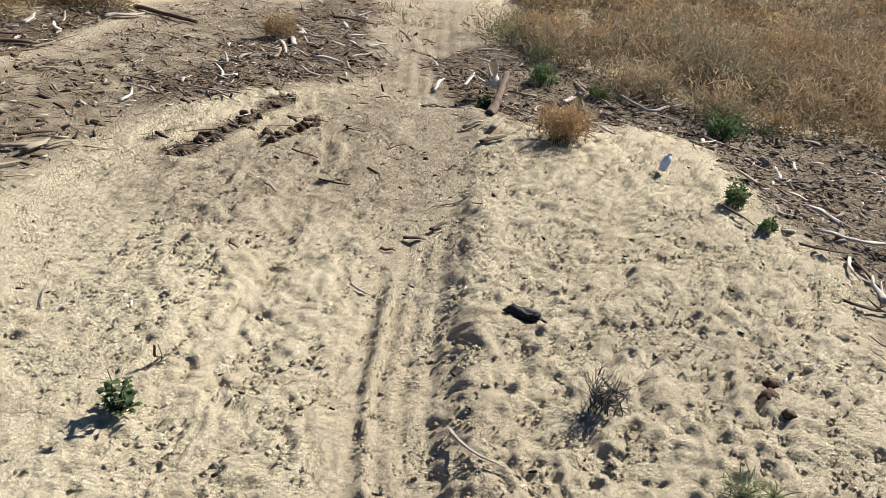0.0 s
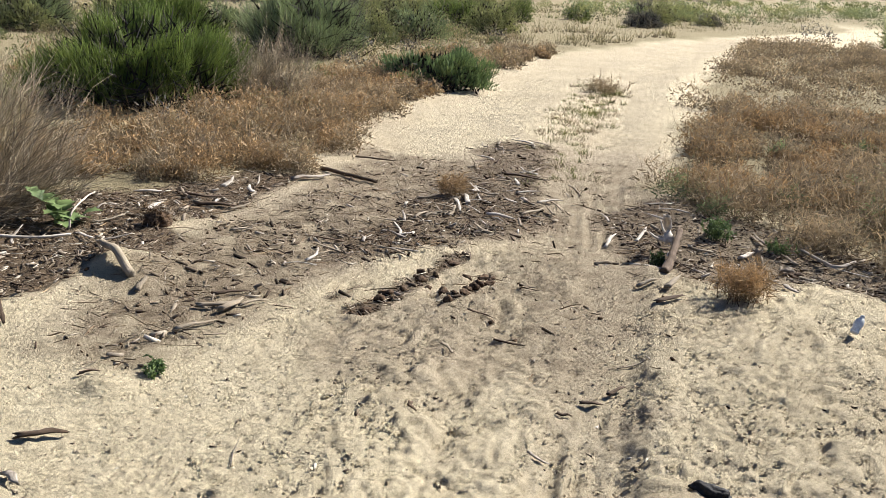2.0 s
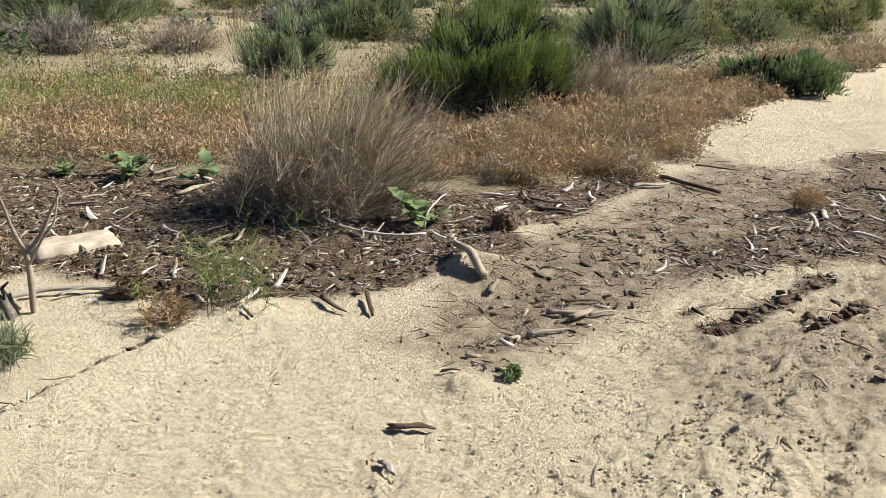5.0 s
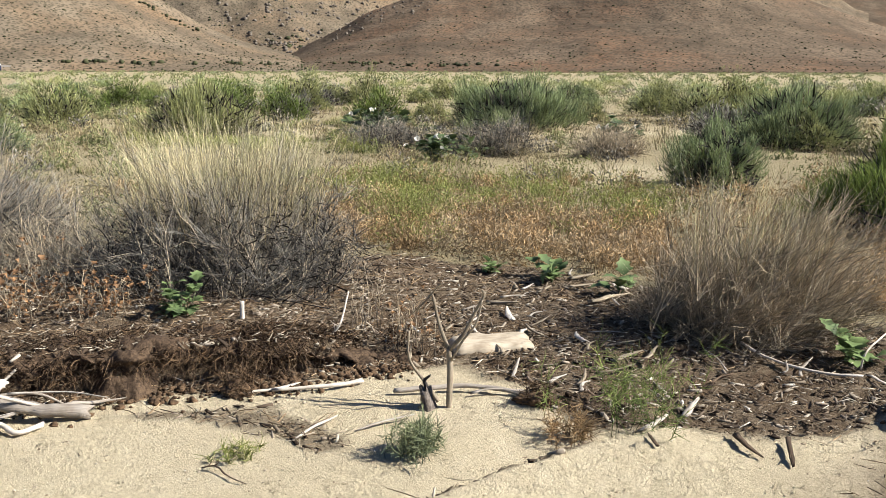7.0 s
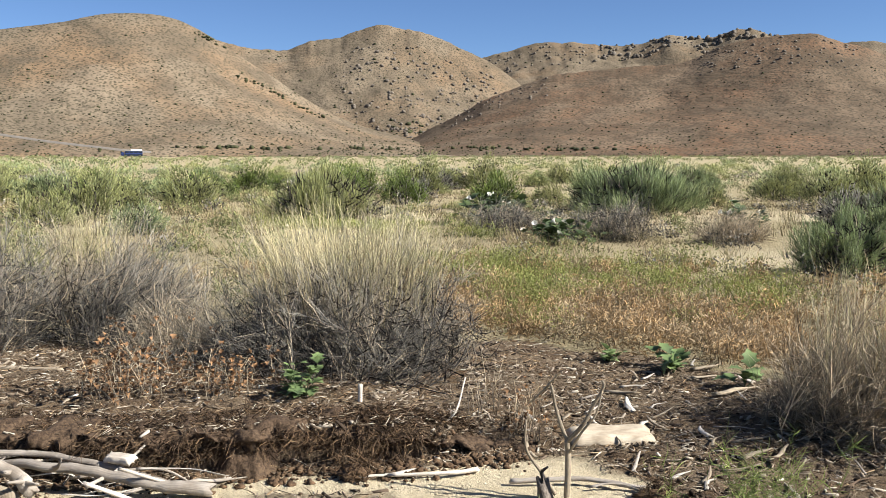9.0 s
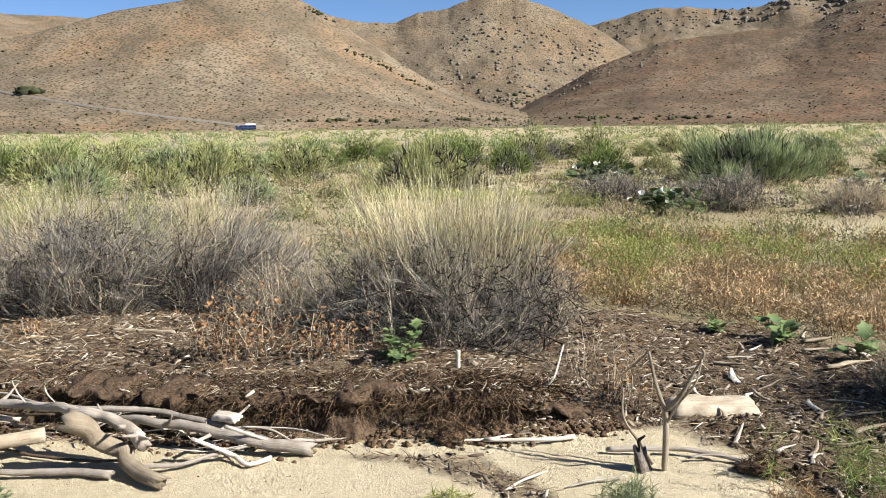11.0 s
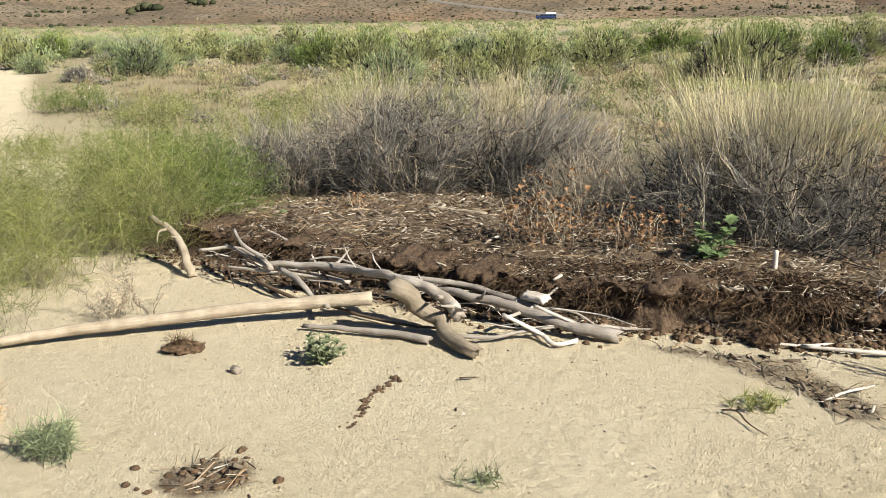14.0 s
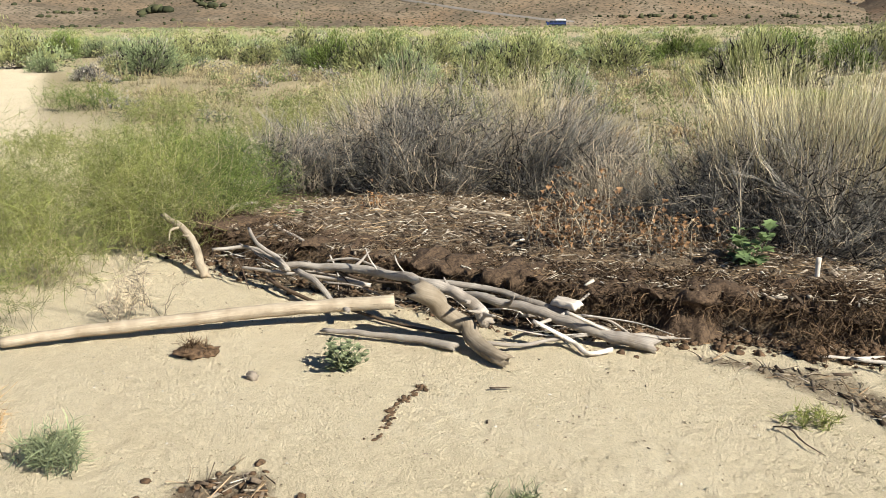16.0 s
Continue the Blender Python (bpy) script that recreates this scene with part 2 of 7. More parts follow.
def lump_material(name, dark, light, scale=40, rough=0.9):
    m, nt, b = tree_of(name, rough, 0.2)
    f = grain(nt, scale, 5, 0.65)
    nt.links.new(ramp(nt, f, [(0.3, dark), (0.7, light)]), b.inputs["Base Color"])
    bump(nt, b, f, 0.8, 0.01)
    return m


def hill_material(name, soil, red, brush):
    m, nt, b = tree_of(name, 0.95, 0.05)
    big, patch = grain(nt, 0.008, 4), grain(nt, 0.03, 5, 0.6)
    col = mix(nt, ramp(nt, big, [(0.42, (0, 0, 0)), (0.62, (1, 1, 1))]), soil, red)
    col = mix(nt, ramp(nt, patch, [(0.38, (0, 0, 0)), (0.62, (0.9, 0.9, 0.9))]), col, tuple(0.66 * c for c in soil))
    col = mix(nt, ramp(nt, grain(nt, 0.018, 4), [(0.5, (0, 0, 0)), (0.66, (0.8, 0.8, 0.8))]), col, tuple(1.3 * c for c in soil))
    geo = nt.nodes.new("ShaderNodeNewGeometry")
    cells = N(nt, "ShaderNodeTexVoronoi", Scale=0.5)
    nt.links.new(geo.outputs["Position"], cells.inputs["Vector"])
    dots = ramp(nt, cells.outputs["Distance"], [(0.3, (0.85, 0.85, 0.85)), (0.5, (0, 0, 0))])
    col = mix(nt, dots, col, brush)
    nt.links.new(col, b.inputs["Base Color"])
    bump(nt, b, add(nt, patch, 1.0, grain(nt, 0.25, 4), 0.2), 0.6, 6.0)
    return m


M_GROUND = ground_material()
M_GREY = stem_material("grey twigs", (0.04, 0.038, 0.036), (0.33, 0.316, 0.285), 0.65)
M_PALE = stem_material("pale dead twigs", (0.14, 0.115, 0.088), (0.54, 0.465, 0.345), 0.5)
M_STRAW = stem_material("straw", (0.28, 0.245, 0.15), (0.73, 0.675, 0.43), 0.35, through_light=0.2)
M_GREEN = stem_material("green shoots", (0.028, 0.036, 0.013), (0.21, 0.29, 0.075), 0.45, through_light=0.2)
# low colour darkened so the sage mounds have shading painted in
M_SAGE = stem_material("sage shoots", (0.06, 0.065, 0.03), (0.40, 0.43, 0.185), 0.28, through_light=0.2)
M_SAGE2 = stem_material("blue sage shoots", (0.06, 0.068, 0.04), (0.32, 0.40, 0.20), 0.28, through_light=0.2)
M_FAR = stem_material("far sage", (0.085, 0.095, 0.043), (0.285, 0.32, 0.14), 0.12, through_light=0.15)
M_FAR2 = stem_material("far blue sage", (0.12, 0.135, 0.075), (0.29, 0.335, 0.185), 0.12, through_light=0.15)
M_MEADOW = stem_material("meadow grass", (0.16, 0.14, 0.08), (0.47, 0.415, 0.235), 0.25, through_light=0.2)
# inner twigs near black: the shade inside a crown is put into their colour
M_INNER_SHADE = stem_material("shade-dark inner twigs", (0.02, 0.018, 0.016), (0.055, 0.048, 0.042), 0.4)
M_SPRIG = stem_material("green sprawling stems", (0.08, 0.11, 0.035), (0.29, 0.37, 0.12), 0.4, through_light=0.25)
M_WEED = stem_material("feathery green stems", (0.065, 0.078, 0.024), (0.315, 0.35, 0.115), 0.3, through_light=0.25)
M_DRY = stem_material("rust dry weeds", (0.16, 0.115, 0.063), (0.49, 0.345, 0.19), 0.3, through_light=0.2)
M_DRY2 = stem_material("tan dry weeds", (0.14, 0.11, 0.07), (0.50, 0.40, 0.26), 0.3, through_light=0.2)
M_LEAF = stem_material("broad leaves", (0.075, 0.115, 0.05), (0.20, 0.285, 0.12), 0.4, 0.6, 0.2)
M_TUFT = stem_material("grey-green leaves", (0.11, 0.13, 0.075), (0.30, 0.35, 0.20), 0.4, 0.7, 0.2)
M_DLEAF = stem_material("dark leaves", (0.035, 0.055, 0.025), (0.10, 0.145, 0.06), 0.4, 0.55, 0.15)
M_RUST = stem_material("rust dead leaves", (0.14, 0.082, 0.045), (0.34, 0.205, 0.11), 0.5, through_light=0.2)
M_PETAL = stem_material("white petals", (0.7, 0.7, 0.62), (0.85, 0.84, 0.78), 0.06, 0.6, 0.3)
M_WOOD = wood_material("silver driftwood", (0.14, 0.12, 0.10), (0.52, 0.47, 0.40))
M_TAN = wood_material("tan driftwood", (0.17, 0.135, 0.092), (0.45, 0.385, 0.285))
M_BLEACH = wood_material("bleached wood", (0.36, 0.31, 0.25), (0.76, 0.71, 0.62))
M_CREAM = wood_material("cream barkless wood", (0.40, 0.31, 0.205), (0.80, 0.71, 0.55))
M_DARK = wood_material("dark wet wood", (0.03, 0.021, 0.014), (0.17, 0.12, 0.08))
M_CHIPS = chip_material("wood chips", [(0, (0.03, 0.021, 0.014)), (0.35, (0.085, 0.06, 0.04)), (0.62, (0.19, 0.145, 0.10)), (0.87, (0.33, 0.275, 0.205)), (0.96, (0.48, 0.42, 0.33)), (1.0, (0.72, 0.65, 0.53))])
M_STRAWBITS = chip_material("straw bits", [(0, (0.07, 0.05, 0.032)), (0.5, (0.22, 0.175, 0.12)), (0.85, (0.42, 0.35, 0.26)), (1.0, (0.66, 0.59, 0.47))])
M_GRIT = chip_material("gravel", [(0, (0.16, 0.12, 0.075)), (0.4, (0.36, 0.28, 0.18)), (0.85, (0.5, 0.42, 0.30)), (1.0, (0.6, 0.55, 0.46))])
M_CLOD = lump_material("decayed bark", (0.024, 0.015, 0.009), (0.165, 0.102, 0.056))
M_CHAR = lump_material("charred wood", (0.006, 0.006, 0.006), (0.045, 0.04, 0.036), 60, 0.7)
M_STUMP = lump_material("weathered stump bark", (0.05, 0.04, 0.032), (0.24, 0.20, 0.165), 45)
M_STONE = lump_material("stone", (0.12, 0.095, 0.07), (0.30, 0.25, 0.19), 30)
M_WHITE = lump_material("white plastic", (0.62, 0.62, 0.6), (0.82, 0.82, 0.8), 25, 0.45)
M_HILL = hill_material("hill", (0.182, 0.143, 0.098), (0.225, 0.148, 0.086), (0.072, 0.062, 0.04))
M_HILL2 = hill_material("red hill", (0.150, 0.110, 0.073), (0.178, 0.105, 0.062), (0.07, 0.058, 0.04))
M_ROCK = lump_material("hill rock", (0.05, 0.043, 0.035), (0.21, 0.175, 0.135), 0.25)
M_SCRUB = chip_material("hill scrub", [(0, (0.025, 0.03, 0.014)), (1, (0.085, 0.085, 0.04))])
M_ROAD = lump_material("road", (0.19, 0.17, 0.14), (0.25, 0.22, 0.185), 0.6)
M_BLUE = lump_material("blue vehicle paint", (0.02, 0.035, 0.11), (0.03, 0.05, 0.15), 1.0, 0.3)
M_PAINT = lump_material("vehicle paint", (0.7, 0.71, 0.73), (0.78, 0.79, 0.8), 1.0, 0.35)
M_GLASSY = lump_material("vehicle glass", (0.012, 0.016, 0.025), (0.03, 0.04, 0.06), 1.0, 0.15)
M_RUBBER = lump_material("rubber", (0.012, 0.012, 0.012), (0.03, 0.03, 0.03), 3.0, 0.8)


# ---- ground ----
BANK = [(-7.4, 0.75), (-6.5, 1.05), (-5.75, 1.38), (-4.93, 1.95), (-4.25, 2.4), (-3.95, 2.75), (-3.66, 3.12), (-3.3, 3.42), (-3.1, 3.75), (-2.95, 4.05), (-2.6, 4.25)]
MULCH = BANK + [(-2.0, 4.15), (-1.6, 3.75), (-1.3, 3.98), (-0.98, 4.06), (-0.66, 4.28), (-0.45, 4.65), (-0.1, 4.75), (0.05, 5.1), (-0.1, 5.5), (0.5, 6.2), (0.9, 7.4), (0.4, 7.3),
                (-0.2, 6.7), (-1.2, 6.5), (-2.5, 6.6), (-3.5, 6.8), (-4.6, 6.5), (-5.5, 5.4), (-6.8, 4.4), (-8.2, 3.4), (-9.2, 2.2), (-8.4, 1.0)]
STRIP = [(0.55, 4.55), (0.95, 4.62), (1.5, 5.12), (2.0, 5.36), (2.55, 5.75), (2.75, 6.5), (2.95, 7.3), (3.6, 9.0), (3.0, 9.2), (2.3, 7.7), (1.75, 6.7), (1.25, 5.9), (0.75, 5.2)]
RIGHT = [(3.0, 6.2), (2.75, 5.3), (2.6, 4.6), (2.75, 4.2), (3.1, 4.1), (3.45, 4.05), (3.75, 3.8), (3.5, 3.15), (3.35, 2.7), (3.35, 2.3), (3.1, 1.75), (2.85, 1.2), (3.6, 0.6), (5.5, 2.0), (5.6, 3.6), (4.5, 4.3), (4.2, 5.2), (3.9, 6.6)]
LANE = [(-0.6, 3.6), (-0.1, 3.35), (0.4, 4.0), (0.95, 4.7), (1.7, 6.1), (2.6, 8.0), (1.6, 8.6), (0.8, 6.8), (0.1, 5.6), (-0.3, 4.6)]
FIELD = [(3.6, 6.9), (3.9, 6.1), (4.0, 5.2), (4.05, 4.55), (4.5, 4.2), (5.3, 3.6), (9, 1.0), (26, -4), (40, 20), (24, 27.0), (16.5, 27.2), (11.7, 19.9), (7.9, 13.8), (6.0, 10.5), (5.05, 8.6), (4.3, 7.3)]
TRACK_L = [(0.95, 7.3), (2.1, 10.6), (3.8, 13.7), (5.8, 17.4), (8.3, 21.0), (12.7, 25.8), (17.5, 30.2), (30, 40)]
MEADOW = [(-13, 0.9), (-9.3, 2.3), (-8.3, 3.5), (-6.8, 4.5), (-5.5, 5.5), (-4.6, 6.6), (-3.5, 6.85), (-2.5, 6.65), (-1.2, 6.55), (-0.2, 6.75), (0.75, 7.4)] + TRACK_L + [(60, 90), (-120, 120), (-160, 6)]


RUT = [(0.9, 1.0), (1.03, 1.44), (1.17, 1.86), (1.38, 2.29), (1.63, 2.84), (1.91, 3.41), (2.26, 4.11), (2.7, 5.2)]


def height(x, y):
    x, y = np.asarray(x, float), np.asarray(y, float)
    r = np.hypot(x, y)
    z = 0.022 * fbm(x * 0.5, y * 0.5, 3, 3) + 0.10 * ss(12, 60, r) * fbm(x * 0.06, y * 0.06, 4, 3)
    # ridge left of the rut, steeper on the rut's side
    d, a, s = to_line(x, y, [(0.2, 1.6), (0.63, 2.43), (0.91, 3.0), (1.17, 3.49), (1.4, 3.91), (1.75, 4.5)])
    z += 0.06 * np.where(s > 0, np.exp(-(d / 0.34) ** 2), np.exp(-(d / 0.15) ** 2)) * ss(0.0, 0.25, a) * ss(1.0, 0.75, a)
    # wheel rut with its thrown-up edge and a tread line
    d, a, s = to_line(x, y, RUT)
    z -= 0.036 * ss(0.24, 0.10, d + 0.012 * vnoise(x * 6, y * 6, 92)) * ss(1.0, 0.8, a)
    d, a, s = to_line(x, y, [(1.1, 1.0), (1.27, 1.42), (1.41, 1.74), (1.57, 2.1), (1.78, 2.56), (2.1, 3.2), (2.4, 3.7)])
    z += 0.034 * np.exp(-(d / 0.10) ** 2) * (0.8 + 0.3 * vnoise(x * 3, y * 3, 93)) * ss(1.0, 0.75, a)
    d, a, s = to_line(x, y, [(0.98, 1.5), (1.11, 1.87), (1.31, 2.3), (1.5, 2.71)])
    z += 0.02 * np.exp(-(d / 0.02) ** 2) * ss(1.0, 0.8, a)
    d, a, s = to_line(x, y, [(0.5, 1.9), (0.84, 2.35), (1.12, 2.97), (1.34, 3.47), (1.7, 4.15)])
    z += (0.014 * np.exp(-((d - 0.07) / 0.03) ** 2) - 0.016 * np.exp(-(d / 0.035) ** 2)) * np.clip(0.4 + vnoise(x * 3, y * 3, 94), 0, 1)
    d, a, s = to_line(x, y, [(2.4, 0.6), (2.92, 1.82), (3.21, 2.37), (3.5, 3.05), (3.7, 3.6), (3.5, 4.0), (2.9, 4.3)])
    z += 0.05 * ss(-0.5, 0.3, d * s) * ss(1.2, 2.2, x) - 0.05 * ss(0, 0.5, -d * s)
    for line, deep in ((RUT, 0.006), ([(0.62, 2.3), (1.0, 3.1), (1.5, 4.0)], 0.0045), ([(2.6, 5.2), (3.3, 6.9), (4.1, 8.7), (5.2, 11.2)], 0.012)):
        d, a, s = to_line(x, y, line)
        wide = 0.2 if deep < 0.01 else 0.3
        z += deep * np.cos(d * 2 * np.pi / (wide * 0.36)) * np.exp(-(d / wide) ** 2) * np.clip(0.45 + 0.9 * vnoise(x * 2.2, y * 2.2, 91), 0, 1)
    # berm with a dark crack
    d, a, s = to_line(x, y, [(-2.2, 1.6), (-1.95, 2.4), (-1.84, 2.72), (-1.71, 3.08), (-1.55, 3.5), (-1.35, 3.8)])
    z += 0.055 * np.exp(-(np.where(s < 0, d - 0.02, 9) / 0.22) ** 2) - 0.02 * np.exp(-(d / 0.03) ** 2)
    z += 0.05 * np.exp(-((x + 0.22) ** 2 + (y - 3.2) ** 2) / 0.012) + 0.10 * np.exp(-((x + 0.28) ** 2 + (y - 4.62) ** 2) / 0.05)
    z += 0.04 * np.exp(-((x + 2.0) ** 2 + (y - 3.35) ** 2) / 0.06)
    # eroded bank of bark mulch
    d, a, s = to_line(x, y, BANK)
    d = d * s + 0.07 * fbm(x * 2.2, y * 2.2, 8, 3) + 0.035 * vnoise(x * 14, y * 14, 9)
    top = 0.165 * ss(1.02, 0.72, a) * ss(-0.02, 0.12, a) + 0.02
    z += top * ss(0.10, 0.20, d) * ss(4.5, 0.8, d)
    # wheel tracks further off
    d, a, s = to_line(x, y, [(2.6, 5.4), (3.3, 7.0), (4.0, 8.6), (5.1, 11.0), (7.1, 14.6), (11.0, 20.8), (16, 27.9)])
    z -= 0.06 * np.exp(-(d / 0.5) ** 2)
    d, a, s = to_line(x, y, [(1.4, 7.2), (2.9, 10.4), (4.7, 13.6), (7.0, 17.6), (11, 22.8), (16, 28.3)])
    z -= 0.06 * np.exp(-(d / 0.7) ** 2)
    return z


def zones(x, y):
    """Shares of bark mulch and of dry litter on the ground."""
    e = 0.16 * fbm(x * 2.0, y * 2.0, 21, 4)
    e2 = 0.5 * fbm(x * 0.7, y * 0.7, 27, 4)
    db, ab, sb = to_line(x, y, BANK)
    dw, aw, sw = to_line(x, y, [(1.75, 3.5), (2.3, 4.6), (2.8, 5.6), (3.2, 6.6), (3.6, 7.6)])
    mulch = ss(-0.06, 0.10, inside(x, y, MULCH) + e + 0.14 * np.exp(-(db / 0.25) ** 2) * ss(1.0, 0.9, ab))
    mulch = np.maximum(mulch, 0.9 * ss(-0.10, 0.16, inside(x, y, STRIP) + 1.5 * e))
    mulch = np.maximum(mulch, 0.85 * ss(-0.08, 0.12, inside(x, y, RIGHT) + 1.3 * e))
    for streak, w in (([(0.86, 3.93), (1.05, 4.12), (1.3, 4.45), (1.55, 4.75)], 0.10), ([(1.25, 3.92), (1.45, 4.1), (1.62, 4.35)], 0.08), ([(0.75, 4.15), (0.95, 4.35)], 0.04)):
        d, a, s = to_line(x, y, streak)
        mulch = np.maximum(mulch, 0.95 * ss(-0.02, 0.05, w - d + 0.55 * e))
    mulch = np.maximum(mulch, 0.62 * ss(-0.1, 0.2, inside(x, y, LANE) + e) * ss(-0.3, 0.5, fbm(x * 9, y * 9, 31, 3) + 0.25))
    mulch = np.maximum(mulch, 0.9 * ss(0.0, 0.06, 0.17 - np.hypot(x + 3.17, (y - 0.56) * 0.8) + 0.6 * e))
    mulch = np.maximum(mulch, 0.55 * ss(0.0, 0.12, 0.16 - np.hypot((x + 3.0) * 0.7, y - 3.1) + 1.4 * e))
    d, a, s = to_line(x, y, [(-3.6, 2.72), (-3.25, 2.98), (-2.85, 3.12), (-2.55, 3.05)])
    mulch = np.maximum(mulch, 0.75 * ss(-0.02, 0.06, 0.07 - d + 0.7 * e))
    # narrow dark line along the crack of the berm, in the mulch colour
    d, a, s = to_line(x, y, [(-1.95, 2.4), (-1.71, 3.08), (-1.5, 3.55)])
    mulch = np.maximum(mulch, 0.9 * ss(0.035, 0.01, d + 0.12 * e))
    litter = np.maximum(ss(-0.2, 0.5, inside(x, y, MEADOW) + e2), ss(-0.2, 0.4, inside(x, y, FIELD) + e2))
    litter = np.maximum(litter, ss(-1.0, -0.3, inside(x, y, MEADOW)) * ss(0.3, -0.3, x) * ss(5, 6, np.hypot(x, y)))
    litter = np.maximum(litter, 0.22 * ss(-0.15, 0.25, inside(x, y, LANE) + e))
    litter = np.maximum(litter, 0.15 * ss(0.75, 0.2, dw + 0.8 * e))
    mulch = np.maximum(mulch, 0.3 * ss(0.6, 0.2, dw + e) * ss(-0.2, 0.5, vnoise(x * 8, y * 8, 34)))
    bare = ss(0.0, 0.9, fbm(x * 0.16, y * 0.16, 40, 3) - 0.15) + 0.45 * ss(1.9, 0.6, np.hypot((x + 14) * 0.32, (y - 0.7) * 1.1)) + 0.5 * ss(2.0, 0.3, np.hypot(x + 5.5, (y - 14.5) * 0.7))
    litter = litter * (1 - 0.8 * np.clip(bare, 0, 1))
    litter = np.maximum(litter, ss(45, 70, np.hypot(x, y)))
    return np.clip(mulch, 0, 1), np.clip(litter, 0, 1)


def damp_share(x, y):
    """Coarse grey grit in the wheel ruts and churned lane."""
    d, a, s = to_line(x, y, [(0.95, 1.0), (1.28, 2.0), (1.6, 2.85), (1.95, 3.7), (2.5, 5.0), (3.2, 6.6)])
    d2, a, s = to_line(x, y, [(1.9, 0.8), (2.2, 2.0), (2.6, 3.0)])
    n = fbm(x * 3.0, y * 3.0, 33, 4)
    k = 0.42 * ss(0.4, 0.1, d + 0.25 * n) + 0.28 * ss(0.95, 0.2, d2 + 0.4 * n)
    k = k + 0.85 * ss(-0.2, 0.3, inside(x, y, LANE) + 0.15 * n)
    d5, a, s = to_line(x, y, [(1.2, 3.5), (1.9, 4.1), (2.5, 5.0), (3.2, 6.6), (3.9, 8.2)])
    k = k + 0.75 * ss(0.95, 0.25, d5 + 0.4 * n)
    k = k + 0.25 * ss(0.05, 0.5, n) * ss(-1.0, 0.8, x)
    d3, a, s = to_line(x, y, [(1.2, 6.4), (2.6, 9.8), (4.4, 13.2), (7, 17.6), (12, 23.5), (18, 29)])
    d4, a, s = to_line(x, y, [(2.9, 6.2), (4.0, 8.6), (5.2, 11.2), (7.2, 14.8), (11, 20.8), (16, 28)])
    k = np.clip(k, 0, 0.9) * ss(12, 7, np.hypot(x, y))
    return np.clip(k + 0.42 * ss(4.5, 6, np.hypot(x, y)) * np.maximum(ss(1.6, 0.6, d3), ss(0.9, 0.3, d4)) * (0.9 + 0.6 * n), 0, 0.9)


